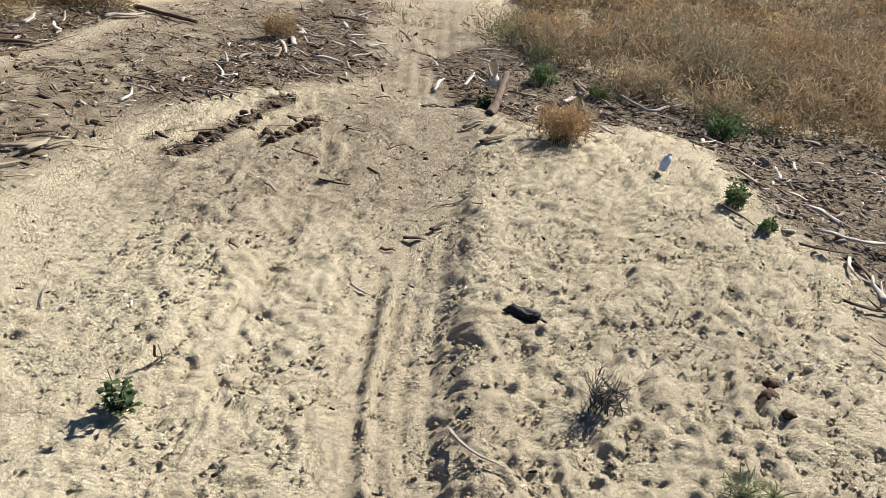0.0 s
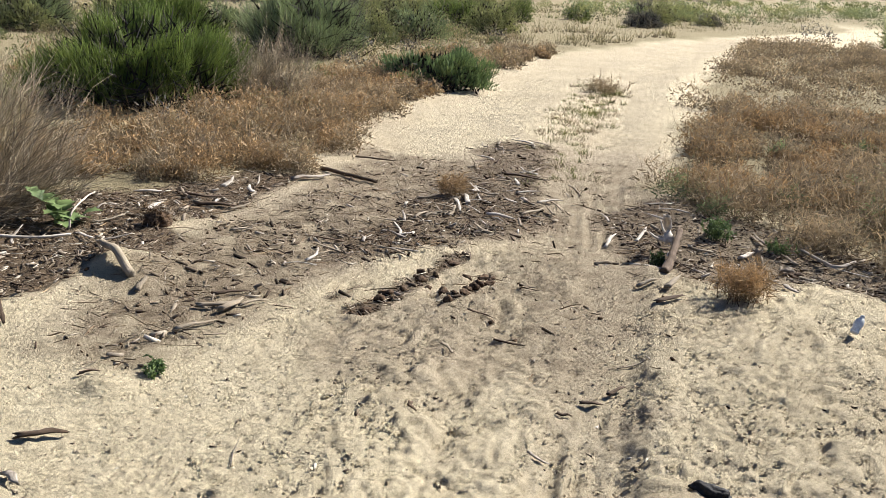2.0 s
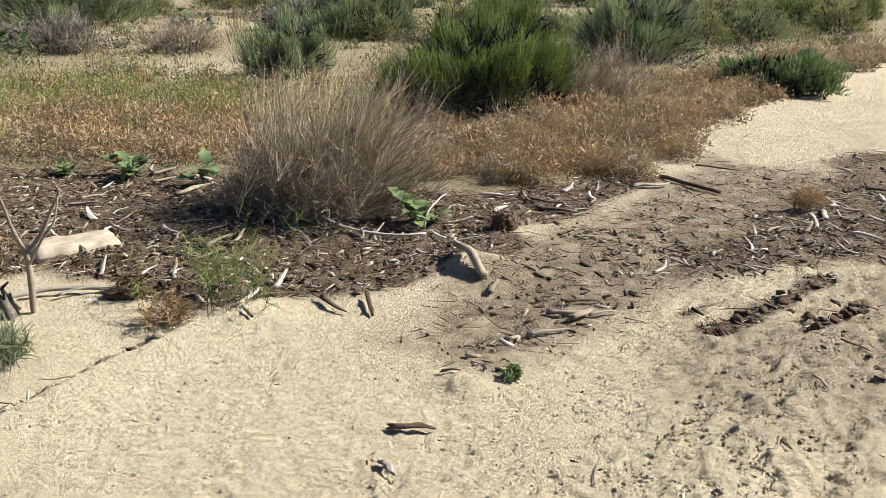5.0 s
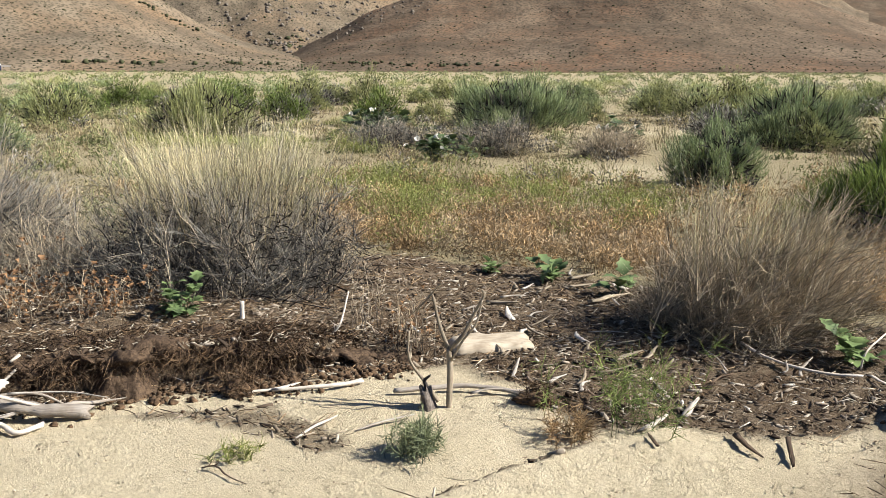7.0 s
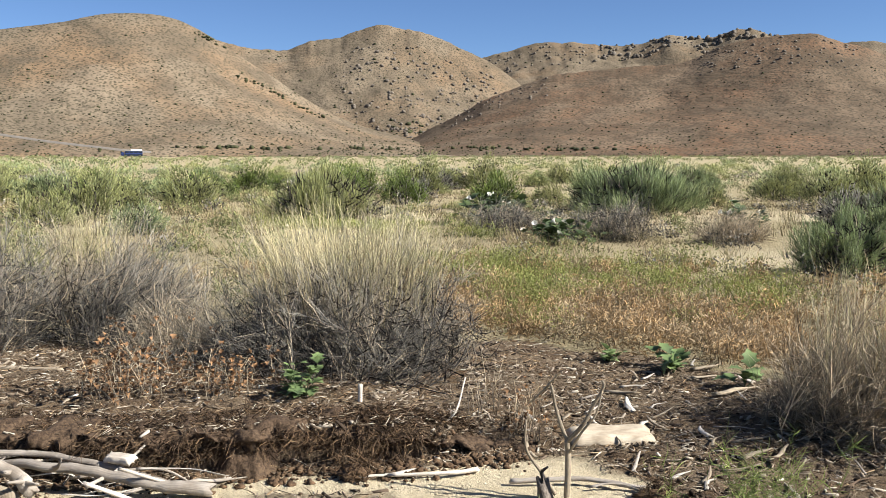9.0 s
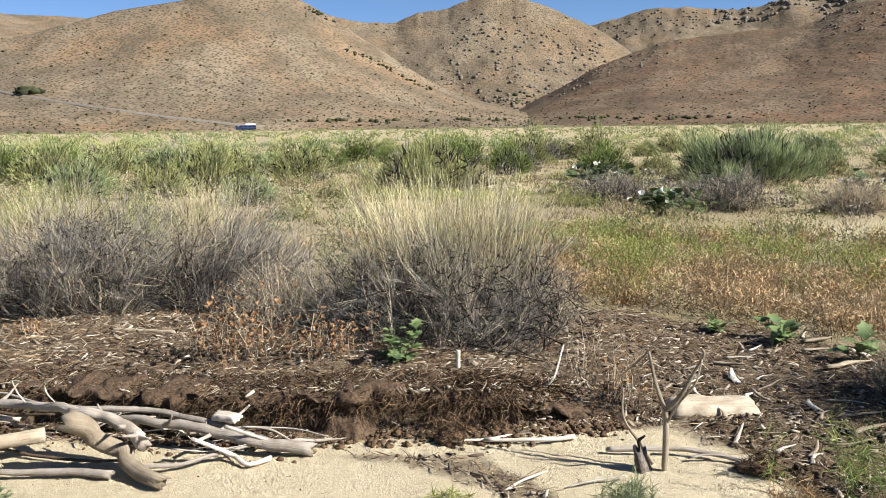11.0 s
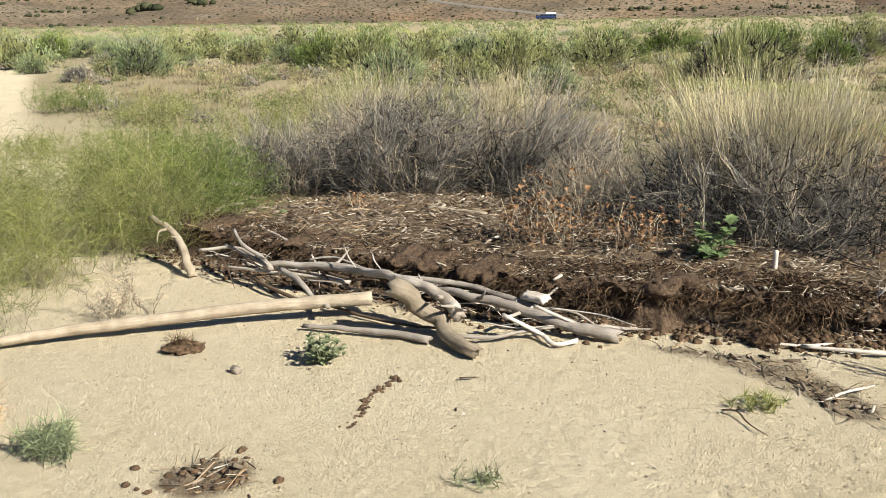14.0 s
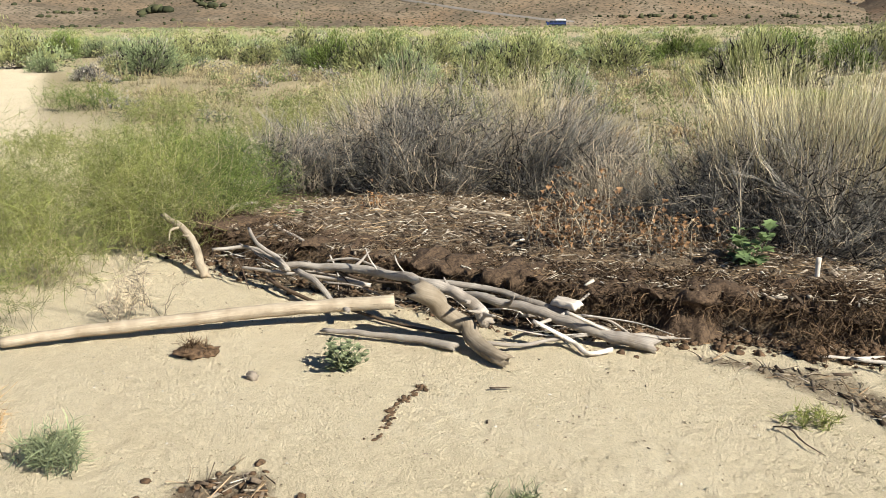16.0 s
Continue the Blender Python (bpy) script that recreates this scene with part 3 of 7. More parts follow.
def ground():
    az = np.concatenate([np.radians(np.arange(-72, 98.01, 0.235)), np.radians(np.arange(102, 288, 4))])
    fan = int(np.sum(az < np.radians(99)))
    rad = np.concatenate([[0.002, 0.4, 0.8, 1.0], np.exp(np.arange(math.log(1.15), math.log(6), 0.0047)), np.exp(np.arange(math.log(6), math.log(11), 0.008)), np.exp(np.arange(math.log(11), math.log(70), 0.02)),
                          np.exp(np.arange(math.log(70), math.log(4400), 0.06))])
    A, R = np.meshgrid(az, rad)
    X, Y = -np.sin(A) * R, np.cos(A) * R
    Z = height(X, Y)
    mulch, litter = zones(X, Y)
    # the trampled relief lies where the walk looks; behind it the sand runs smooth
    deg = np.degrees(A)
    near = ss(14, 5, R) * ss(0.8, 1.4, R) * ss(-72, -69, deg) * ss(98, 95, deg)
    soft = (1 - mulch) * near
    wx, wy = X + 0.05 * vnoise(X * 6, Y * 6, 58), Y + 0.05 * vnoise(X * 6, Y * 6, 59)
    tu, tv = 0.46 * wx + 0.89 * wy, 0.89 * wx - 0.46 * wy
    hoof = 1.7 * abs(vnoise(tu * 6, tv * 12, 56)) - 0.6
    clod = 1.6 * abs(vnoise(tu * 15 + 3, tv * 25, 60)) - 0.55
    lump = 0.3 * vnoise(X * 7, Y * 7, 50) + 0.75 * hoof + 0.65 * clod + 0.4 * vnoise(X * 37, Y * 37, 57)
    rut = to_line(X, Y, RUT)[0]
    calm = 0.4 * fbm(X * 4.5, Y * 4.5, 67, 3) + 0.6 * fbm(X * 24, Y * 24, 68, 3)
    churn = (1 - 0.88 * np.exp(-(rut / 0.24) ** 2)) * ss(0.1, 0.9, X - 0.12 * (Y - 2.2) + 0.45 * fbm(X, Y, 55, 3))
    trod = np.clip(0.3 + 0.9 * fbm(X * 1.3, Y * 1.3, 69, 3), 0, 1) * ss(-2.0, -0.8, X) * (1 - churn)
    Z += soft * ((0.021 * churn + 0.007 * trod) * lump + (1 - churn) * 0.011 * calm) + near * 0.004 * vnoise(X * 46, Y * 46, 51)
    Z += mulch * near * (0.022 * fbm(X * 9, Y * 9, 52, 4) + 0.010 * vnoise(X * 38, Y * 38, 53))
    # clods hanging on the face of the bank
    d, a, s = to_line(X, Y, BANK)
    Z += 0.03 * np.exp(-((d * s - 0.05) / 0.12) ** 2) * fbm(X * 12, Y * 12, 54, 3) * ss(1.0, 0.8, a)
    # footprints and hoof prints
    n = 2600
    fr, fa = 1.4 + 5.5 * rng.random(n) ** 1.2, np.radians(rng.uniform(-70, 96, n))
    fx, fy = -np.sin(fa) * fr, np.cos(fa) * fr
    fm, fl = zones(fx, fy)
    for k in range(n):
        if fm[k] > 0.4 or abs(fx[k] - 0.62 * fy[k] - 0.0) < 0.22 or (fx[k] < -1.9 and rng.random() < 0.5):
            continue
        size, deep = rng.uniform(0.014, 0.042), rng.uniform(0.004, 0.012) * (0.8 if fx[k] > -1.6 else 0.45)
        r0, r1 = np.searchsorted(rad, [fr[k] - 3 * size, fr[k] + 3 * size])
        w = 3 * size / fr[k]
        c0, c1 = np.searchsorted(az[:fan], [fa[k] - w, fa[k] + w])
        if r1 <= r0 or c1 <= c0:
            continue
        dx, dy = X[r0:r1, c0:c1] - fx[k], Y[r0:r1, c0:c1] - fy[k]
        t = rng.uniform(0, np.pi)
        u, v = dx * np.cos(t) + dy * np.sin(t), (dy * np.cos(t) - dx * np.sin(t)) * rng.uniform(0.9, 1.4)
        q = (u * u + v * v) / size ** 2
        Z[r0:r1, c0:c1] += deep * (-np.exp(-q * 1.6) + 0.42 * np.exp(-((np.sqrt(q) - 1.35) / 0.42) ** 2))
    rows, cols = X.shape
    idx = np.arange(rows * cols).reshape(rows, cols)
    nxt = np.roll(idx, -1, axis=1)
    f = np.stack([idx[:-1], nxt[:-1], nxt[1:], idx[1:]], -1).reshape(-1, 4)[:, ::-1]
    me = mesh_of("ground", np.stack([X, Y, Z], -1).reshape(-1, 3), f, smooth=True)
    col = np.zeros((rows * cols, 4), np.float32)
    col[:, 0], col[:, 1], col[:, 2], col[:, 3] = mulch.ravel(), litter.ravel(), damp_share(X, Y).ravel(), 1
    me.attributes.new("zones", "FLOAT_COLOR", "POINT").data.foreach_set("color", col.ravel())
    if me.polygons[0].normal.z < 0:
        me.flip_normals()
    return tagged(place("ground", me, M_GROUND), "pale trampled sand with dark bark mulch and dry litter", "ground", kind="structure")


ground()


def H(x, y):
    return float(height(x, y))


# ---- hills ----
HILLS = {}


def hill(name, crest, near, far, material, label, seed, rough=1.0):
    """A slope from its foot to a crest line given as (azimuth, elevation) and down behind it."""
    ca = np.array([c[0] for c in crest])[::-1]
    ce = np.array([c[1] for c in crest])[::-1]
    az = np.linspace(ca[0], ca[-1], 220)
    el = np.interp(az, ca, ce) + 0.06 * rough * fbm(az * 1.3, az * 0, seed + 5, 4)
    el = np.convolve(np.pad(el, 5, mode="edge"), np.hanning(13)[1:-1] / np.hanning(13)[1:-1].sum(), mode="valid") + 0.03 * rough * fbm(az * 3.1, az * 0, seed + 6, 3)
    top = 1.6 + far * np.tan(np.radians(np.maximum(el, 0.02)))
    broad = np.convolve(np.pad(top, 14, mode="edge"), np.hanning(31)[1:-1] / np.hanning(31)[1:-1].sum(), mode="valid")
    v = np.concatenate([np.linspace(0, 1, 60), np.linspace(1.06, 1.9, 10)])
    A, V = np.meshgrid(np.radians(az), v)
    d = near + (far - near) * V + 8 * rough * fbm(A * 9, V * 2, seed, 3) * ss(0, 0.3, V) * ss(1.0, 0.8, V)
    prof = np.where(V <= 1, 0.55 * V + 0.45 * V ** 2.2, np.maximum(0, 1 - (np.maximum(V - 1, 0) / 0.9) ** 1.3))
    z = (broad[None] + (top - broad)[None] * ss(0.72, 0.98, V)) * prof
    gx, gy = -np.sin(A) * d, np.cos(A) * d
    spur = 0.5 - 1.4 * abs(vnoise(A * far / 90 + 1.2 * fbm(gx / 60, gy / 60, seed + 3, 2), V * 2.2, seed + 1))
    gully = 0.9 * fbm(gx / 80, gy / 80, seed + 1, 4) + 0.4 * spur + 0.35 * fbm(gx / 14, gy / 14, seed + 2, 3)
    z = z + top[None] * 0.034 * rough ** 0.6 * gully * ss(0.02, 0.3, V) * ss(1.0, 0.86, V) - (V < 0.01) * 3
    X, Y = -np.sin(A) * d, np.cos(A) * d
    rows, cols = X.shape
    idx = np.arange(rows * cols).reshape(rows, cols)
    f = np.stack([idx[:-1, :-1], idx[1:, :-1], idx[1:, 1:], idx[:-1, 1:]], -1).reshape(-1, 4)
    me = mesh_of(name, np.stack([X, Y, z], -1).reshape(-1, 3), f, smooth=True)
    if sum(p.normal.z for p in list(me.polygons)[:400]) < 0:
        me.flip_normals()
    HILLS[name] = (np.degrees(A[0]), X, Y, z)
    ob = place(name, me, material)
    return tagged(ob, label, "hill", "hills", "structure")


hill("hill_1", [(92, 0.05), (87, 0.5), (83.5, 1.5), (81, 2.9), (78.5, 4.2), (76, 4.6), (73.7, 4.7), (70.5, 5.2), (67.2, 6.2), (65.4, 6.8), (62, 7.35), (60, 7.9), (58.3, 8.1), (56.4, 8.05), (55.1, 7.75), (53.2, 6.7), (51.6, 5.6), (49.9, 4.55), (47.9, 3.2), (45.8, 2.1), (43.8, 1.45), (41.7, 0.9), (39, 0.05)],
     430, 640, M_HILL, "rounded tan hill dotted with dry scrub", 101)
hill("hill_2", [(60, 4.0), (55.5, 7.1), (53, 6.6), (51.2, 6.27), (49.2, 6.18), (47.8, 6.76), (46.1, 6.95), (44.8, 7.4), (43.4, 7.85), (42.2, 7.6), (41, 7.4), (39.6, 6.9), (38.2, 6.3), (36.8, 5.7), (34, 3.6), (31.2, 1.8), (28, 0.1)],
     760, 980, M_HILL, "tan hill with rocky outcrops and scattered scrub", 111, rough=1.8)
hill("hill_3", [(48, 3.5), (43, 4.3), (38.2, 5.6), (36.8, 5.9), (35.4, 6.22), (33.7, 6.77), (32.4, 6.6), (31.3, 6.73), (29, 6.35), (27.3, 6.54), (25.7, 7.08), (24.1, 6.7), (23, 6.9), (22.2, 7.2), (21.4, 7.25), (20.3, 6.7), (17, 6.2), (14.7, 6.3), (12.5, 5.6), (8, 3.0)],
     1250, 1700, M_HILL, "distant tan ridge with jagged rocks along its crest", 121, rough=2.4)
hill("hill_4", [(43, 0.05), (41.7, 0.8), (40.9, 1.3), (38.9, 2.2), (36.8, 3.4), (34.4, 4.3), (32.7, 4.8), (29.3, 5.1), (26.5, 5.25), (24.7, 5.4), (23.1, 6.3), (21.2, 6.6), (19.1, 6.8), (17.9, 6.85), (16.7, 6.35), (15, 5.8), (11.2, 3.9), (7.1, 2.3), (3.3, 1.0), (1.0, 0.05)],
     470, 720, M_HILL2, "dark reddish hill with rocky top", 131, rough=1.4)
hill("hill_5", [(150, 4), (120, 8), (100, 10), (92, 10), (85.7, 9.3), (79.2, 8.4), (74.2, 7.0), (71.5, 6.3), (68.6, 6.4), (65.6, 6.2), (62, 4.8), (58, 2)],
     470, 1150, M_HILL, "broad tan hillside dotted with green scrub", 141)
hill("hill_6", [(19, 5.5), (12, 5.6), (7, 5.0), (3, 4.3), (-2.3, 3.6), (-6.3, 2.8), (-14, 2.0), (-24, 1.1), (-40, 1.5), (-60, 2.0), (-85, 1.2)],
     2000, 2700, M_HILL2, "far blue-brown mountains", 151)


def on_hill(name, az, share):
    a, X, Y, Z = HILLS[name]
    c = np.clip(np.searchsorted(a, az), 0, len(a) - 1)
    r = np.clip((np.asarray(share) * 59).astype(int), 0, 59)
    return np.stack([X[r, c], Y[r, c], Z[r, c]], -1)


def at_elevation(name, az, el):
    """The first place of a slope that shows at this azimuth and elevation."""
    a, X, Y, Z = HILLS[name]
    c = int(np.clip(np.searchsorted(a, az), 0, len(a) - 1))
    e = np.degrees(np.arctan2(Z[:60, c] - 1.6, np.hypot(X[:60, c], Y[:60, c])))
    r = int(np.argmax(e >= el))
    return np.array([X[r, c], Y[r, c], Z[r, c]])


def blob(rings=4, spokes=7):
    """A small uneven lump, about 1 across."""
    v, f = [(0, 0, -0.35)], []
    for i in range(1, rings):
        p = math.pi * i / rings
        for j in range(spokes):
            t = 2 * math.pi * (j + 0.5 * (i % 2)) / spokes
            k = 0.5 * rng.uniform(0.7, 1.2)
            v.append((k * math.sin(p) * math.cos(t), k * math.sin(p) * math.sin(t), -k * 0.75 * math.cos(p)))
    v.append((0, 0, 0.4))
    for j in range(spokes):
        j2 = (j + 1) % spokes
        f.append((0, 1 + j2, 1 + j))
        for i in range(rings - 2):
            a, b = 1 + i * spokes, 1 + (i + 1) * spokes
            f += [(a + j, a + j2, b + j2), (a + j, b + j2, b + j)]
        f.append((1 + (rings - 2) * spokes + j, 1 + (rings - 2) * spokes + j2, len(v) - 1))
    return np.array(v), np.array(f)


def hill_scrub():
    parts = []
    for name, n, a0, a1, s0, s1, lo, hi in (("hill_1", 420, 40, 75, 0.02, 1.0, 0.8, 2.2), ("hill_1", 120, 74, 88, 0.05, 1.0, 1.2, 3.4), ("hill_2", 420, 32, 57, 0.05, 1.0, 1.2, 4.0), ("hill_2", 380, 34, 43, 0.0, 0.4, 1.5, 6.0), ("hill_3", 260, 15, 47, 0.2, 1.0, 2, 5.5), ("hill_4", 300, 3, 42, 0.0, 1.0, 0.8, 2.2),
                                            ("hill_5", 420, 64, 110, 0.0, 0.9, 1.2, 4.5)):
        pos = on_hill(name, rng.uniform(a0, a1, n), rng.uniform(s0, s1, n) ** 1.2)
        size = lo + (hi - lo) * rng.random(n) ** 2.5
        tv, tf = blob(4, 6)
        parts.append(scatter(tv, tf, pos + [0, 0, 0.2], spins(n, 0.2), np.stack([size, size, size * 0.8], 1)))
    for name, n, a0, a1 in (("hill_1", 2000, 40, 75), ("hill_4", 2000, 2, 42), ("hill_5", 1200, 66, 105)):
        pos = on_hill(name, rng.uniform(a0, a1, n), rng.uniform(0, 0.8, n) ** 1.3) + np.stack([rng.normal(0, 1.2, n), rng.normal(0, 1.2, n), np.zeros(n)], 1)
        size = rng.uniform(0.5, 1.3, n)
        tv, tf = blob(3, 4)
        parts.append(scatter(tv, tf, pos + [0, 0, 0.1], spins(n, 0.2), np.stack([size, size, size * 0.7], 1)))
    # lines of scrub in the gullies
    for name, line in (("hill_1", [(52.3, 4.7), (50.5, 4.0), (48.5, 2.9), (46.5, 2.0)]), ("hill_1", [(54.5, 7.0), (52.5, 6.2), (50.8, 5.5), (48.6, 4.6)]), ("hill_1", [(80.5, 2.0), (79.8, 1.6), (79.2, 1.2), (78.6, 0.8)]), ("hill_5", [(88, 0.3), (87, 0.5), (86, 0.6), (84.5, 0.9)]), ("hill_4", [(39, 0.3), (36, 0.25), (33, 0.2), (28, 0.2)]), ("hill_1", [(56, 0.3), (52, 0.25), (47, 0.25), (42, 0.2)])):
        k = rng.uniform(0, 1, 40)
        xs = np.linspace(0, 1, len(line))
        pos = np.array([at_elevation(name, np.interp(t, xs, [p[0] for p in line]) + rng.normal(0, 0.1), np.interp(t, xs, [p[1] for p in line]) + rng.normal(0, 0.05)) for t in k])
        size = rng.uniform(1.0, 3.2, len(k))
        tv, tf = blob(4, 6)
        parts.append(scatter(tv, tf, pos + [0, 0, 0.5], spins(len(k), 0.2), np.stack([size * 1.3, size, size * 0.8], 1)))
    # taller growth at the foot of the slope and beside the road
    for az, el, big, n in ((83.8, 0.6, 5, 7), (82.7, 0.62, 5, 8), (81.65, 0.75, 8, 8), (79.1, 1.3, 4, 7), (78.9, 1.0, 4, 8), (75.1, 3.3, 6, 10), (73.6, 2.75, 6, 12), (72.6, 2.5, 5, 8), (70.2, 2.1, 7, 12)):
        pos = np.array([at_elevation("hill_1", az + rng.normal(0, 0.35), el + rng.normal(0, 0.04)) for _ in range(n)])
        size = big * rng.uniform(0.5, 1.1, n)
        tv, tf = blob(5, 8)
        parts.append(scatter(tv, tf, pos + [0, 0, 0.8], spins(n, 0.2), np.stack([size * 1.2, size, size * 0.9], 1)))
    v, f, h = merge(*[(a, b, np.zeros(len(a))) for a, b in parts])
    tagged(place("hill_scrub", mesh_of("hill_scrub", v, f), M_SCRUB), "dark green scrub scattered over the hillsides", "scrub", kind="stuff")
    parts = []
    for name, n, a0, a1, s0, s1, lo, hi in (("hill_2", 380, 36, 46, 0.2, 0.9, 1.2, 5), ("hill_4", 110, 15.5, 24, 0.8, 1.0, 0.8, 3.2), ("hill_2", 300, 35, 46, 0.02, 0.3, 1.5, 5), ("hill_4", 60, 33, 39, 0.8, 1.0, 1, 3), ("hill_3", 170, 18, 30, 0.9, 1.02, 3, 13), ("hill_3", 90, 30, 38, 0.85, 1.0, 3, 7)):
        pos = on_hill(name, rng.uniform(a0, a1, n), rng.uniform(s0, s1, n))
        size = rng.uniform(lo, hi, n)
        tv, tf = blob(4, 6)
        parts.append(scatter(tv, tf, pos, spins(n, 0.5), np.stack([size * 1.1, size, size * rng.uniform(0.6, 1.2, n)], 1)))
    v, f, h = merge(*[(a, b, np.zeros(len(a))) for a, b in parts])
    tagged(place("hill_rocks", mesh_of("hill_rocks", v, f), M_ROCK), "brown rock outcrops on the hillsides", "rock", kind="stuff")


hill_scrub()



def hill_road():
    """A road cut into the slope, with a low barrier on its valley side."""
    pts = [(57.2, 0.04), (57.6, 0.08), (59.0, 0.2), (62.8, 0.66), (66.2, 1.18), (70.3, 1.85), (72.6, 2.33), (74.5, 2.89), (76.4, 3.36), (78.3, 3.96)]
    az = np.linspace(pts[0][0], pts[-1][0], 90)
    el = np.interp(az, [p[0] for p in pts], [p[1] for p in pts])
    p = np.array([at_elevation("hill_1", a, max(e, 0.05)) for a, e in zip(az, el)])
    d = np.hypot(p[:, 0], p[:, 1])
    d = np.convolve(np.pad(d, 6, mode="edge"), np.ones(13) / 13, mode="valid")
    a = np.radians(az)
    z = 1.6 + d * np.tan(np.radians(el))
    rows = []
    for off, dz in ((-9, -4.0), (-3.6, -0.4), (-3.5, 0.7), (-3.3, 0.7), (-3.2, 0.0), (3.5, 0.1), (8, -2.5)):
        rows.append(np.stack([-np.sin(a) * (d + off), np.cos(a) * (d + off), z + dz], -1))
    v = np.stack(rows, 1)
    n, k = v.shape[:2]
    idx = np.arange(n * k).reshape(n, k)
    f = np.stack([idx[:-1, :-1], idx[1:, :-1], idx[1:, 1:], idx[:-1, 1:]], -1)
    me = mesh_of("road", v.reshape(-1, 3), f.reshape(-1, 4))
    ob = tagged(place("road", me, M_ROAD), "pale road with a low barrier climbing the hillside", "road", kind="structure")
    me.materials.append(M_HILL)
    slot = np.zeros((n - 1, k - 1), np.int32)
    slot[:, 0] = slot[:, -1] = 1
    me.polygons.foreach_set("material_index", slot.ravel())
    return ob


hill_road()


# ---- plants ----
def dome(n, rx, ry, spread=1.0, up=0.25):
    """Directions that fan out of a root crown."""
    a = rng.uniform(0, 2 * np.pi, n)
    t = np.sqrt(rng.random(n)) * spread
    return unit(np.stack([np.cos(a) * t * rx, np.sin(a) * t * ry, np.sqrt(np.maximum(1 - t * t, 0)) + up], 1))



def lumps(d, seed, k=0.3):
    """An uneven outline for a crown, by direction."""
    return 1 - k * 0.5 + k * vnoise(d[:, 0] * 2.6 + seed, d[:, 1] * 2.6 + d[:, 2] * 1.9, seed) + 0.5 * k * vnoise(d[:, 0] * 6 + seed, d[:, 1] * 6 - d[:, 2] * 5, seed + 1)


def shrub(name, x, y, wide, tall, label, stem_mat, twig_mat, n_main=160, n_twig=1800, twig=0.25, thick=0.004, wind=(0, 0, 0), straw=0, straw_mat=None, shoots=0, shoot_mat=None,
          shoot=0.22, group="shrubs", z=None, spread=1.0, fine=0.0033, deep=1.0, radial=0.5, shoot_segs=2, dense=True, clump=0.24):
    """A shrub: woody stems from the root, twigs on them, and green shoots or straw stalks where it has them."""
    root = thing(name, (x, y, H(x, y) - 0.01 if z is None else z), label, "shrub", group)
    seed = int(abs(x * 31 + y * 17 + wide * 7)) % 900
    wind = np.array(wind, float)
    size = np.array([wide / 2, wide / 2 * deep, tall])
    a, u = rng.uniform(0, 2 * np.pi, n_main), rng.uniform(0.02, 1, n_main) ** 0.8
    e = np.stack([np.cos(a) * np.sqrt(1 - u * u), np.sin(a) * np.sqrt(1 - u * u), u], 1)
    tip = e * size * lumps(e, seed)[:, None] * rng.uniform(0.55, 0.95, (n_main, 1))
    base = np.stack([rng.normal(0, wide * 0.11, n_main), rng.normal(0, wide * 0.11 * deep, n_main), np.zeros(n_main)], 1)
    length = np.linalg.norm(tip - base, axis=1)
    bow = np.stack([e[:, 0], e[:, 1], -0.25 + 0 * u], 1) * rng.uniform(0.1, 0.9, (n_main, 1)) + rng.normal(0, 0.22, (n_main, 3))
    bend = np.tile(wind, (n_main, 1)) + rng.normal(0, 0.06, (n_main, 3))
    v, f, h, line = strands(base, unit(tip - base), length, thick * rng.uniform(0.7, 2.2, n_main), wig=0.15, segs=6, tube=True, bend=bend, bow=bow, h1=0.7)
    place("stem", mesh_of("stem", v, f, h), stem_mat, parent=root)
    if n_twig:
        i, s = rng.integers(0, n_main, n_twig), rng.uniform(0.1, 1.0, n_twig) * 6
        k = np.minimum(s.astype(int), 5)
        t = (s - k)[:, None]
        p = line[i, k] * (1 - t) + line[i, k + 1] * t
        d = unit(line[i, k + 1] - line[i, k])
        w = unit(d * 0.9 + rng.normal(0, 0.36, (n_twig, 3)) + [0, 0, 0.35])
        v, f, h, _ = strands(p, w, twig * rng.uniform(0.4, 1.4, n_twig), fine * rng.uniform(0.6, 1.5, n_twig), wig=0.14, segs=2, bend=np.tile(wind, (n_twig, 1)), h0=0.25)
        # twigs near the ground darker: the crown's low shade is put into their colour
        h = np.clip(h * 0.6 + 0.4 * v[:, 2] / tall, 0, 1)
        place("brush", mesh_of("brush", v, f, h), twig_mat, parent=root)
        # dense core of twigs, coloured dark to stand for the shade inside
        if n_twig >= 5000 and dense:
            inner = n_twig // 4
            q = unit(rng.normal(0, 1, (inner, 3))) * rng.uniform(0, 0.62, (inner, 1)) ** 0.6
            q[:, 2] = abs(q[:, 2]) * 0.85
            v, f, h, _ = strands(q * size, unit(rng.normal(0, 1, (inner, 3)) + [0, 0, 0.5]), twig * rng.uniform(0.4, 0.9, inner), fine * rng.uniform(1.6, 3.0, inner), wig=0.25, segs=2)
            place("brush", mesh_of("brush", v, f, h), M_INNER_SHADE, parent=root)
        few = n_twig // 9
        i = rng.integers(0, n_main, few)
        k = rng.integers(1, 6, few)
        w = unit(unit(line[i, k + 1] - line[i, k]) + rng.normal(0, 0.35, (few, 3)) + [0, 0, 0.25])
        v, f, h, _ = strands(line[i, k], w, twig * rng.uniform(0.7, 1.7, few), fine * rng.uniform(1.0, 2.2, few), wig=0.2, segs=3, tube=True, bend=np.tile(wind, (few, 1)), h0=0.4)
        place("brush", mesh_of("brush", v, f, h), M_PALE, parent=root)
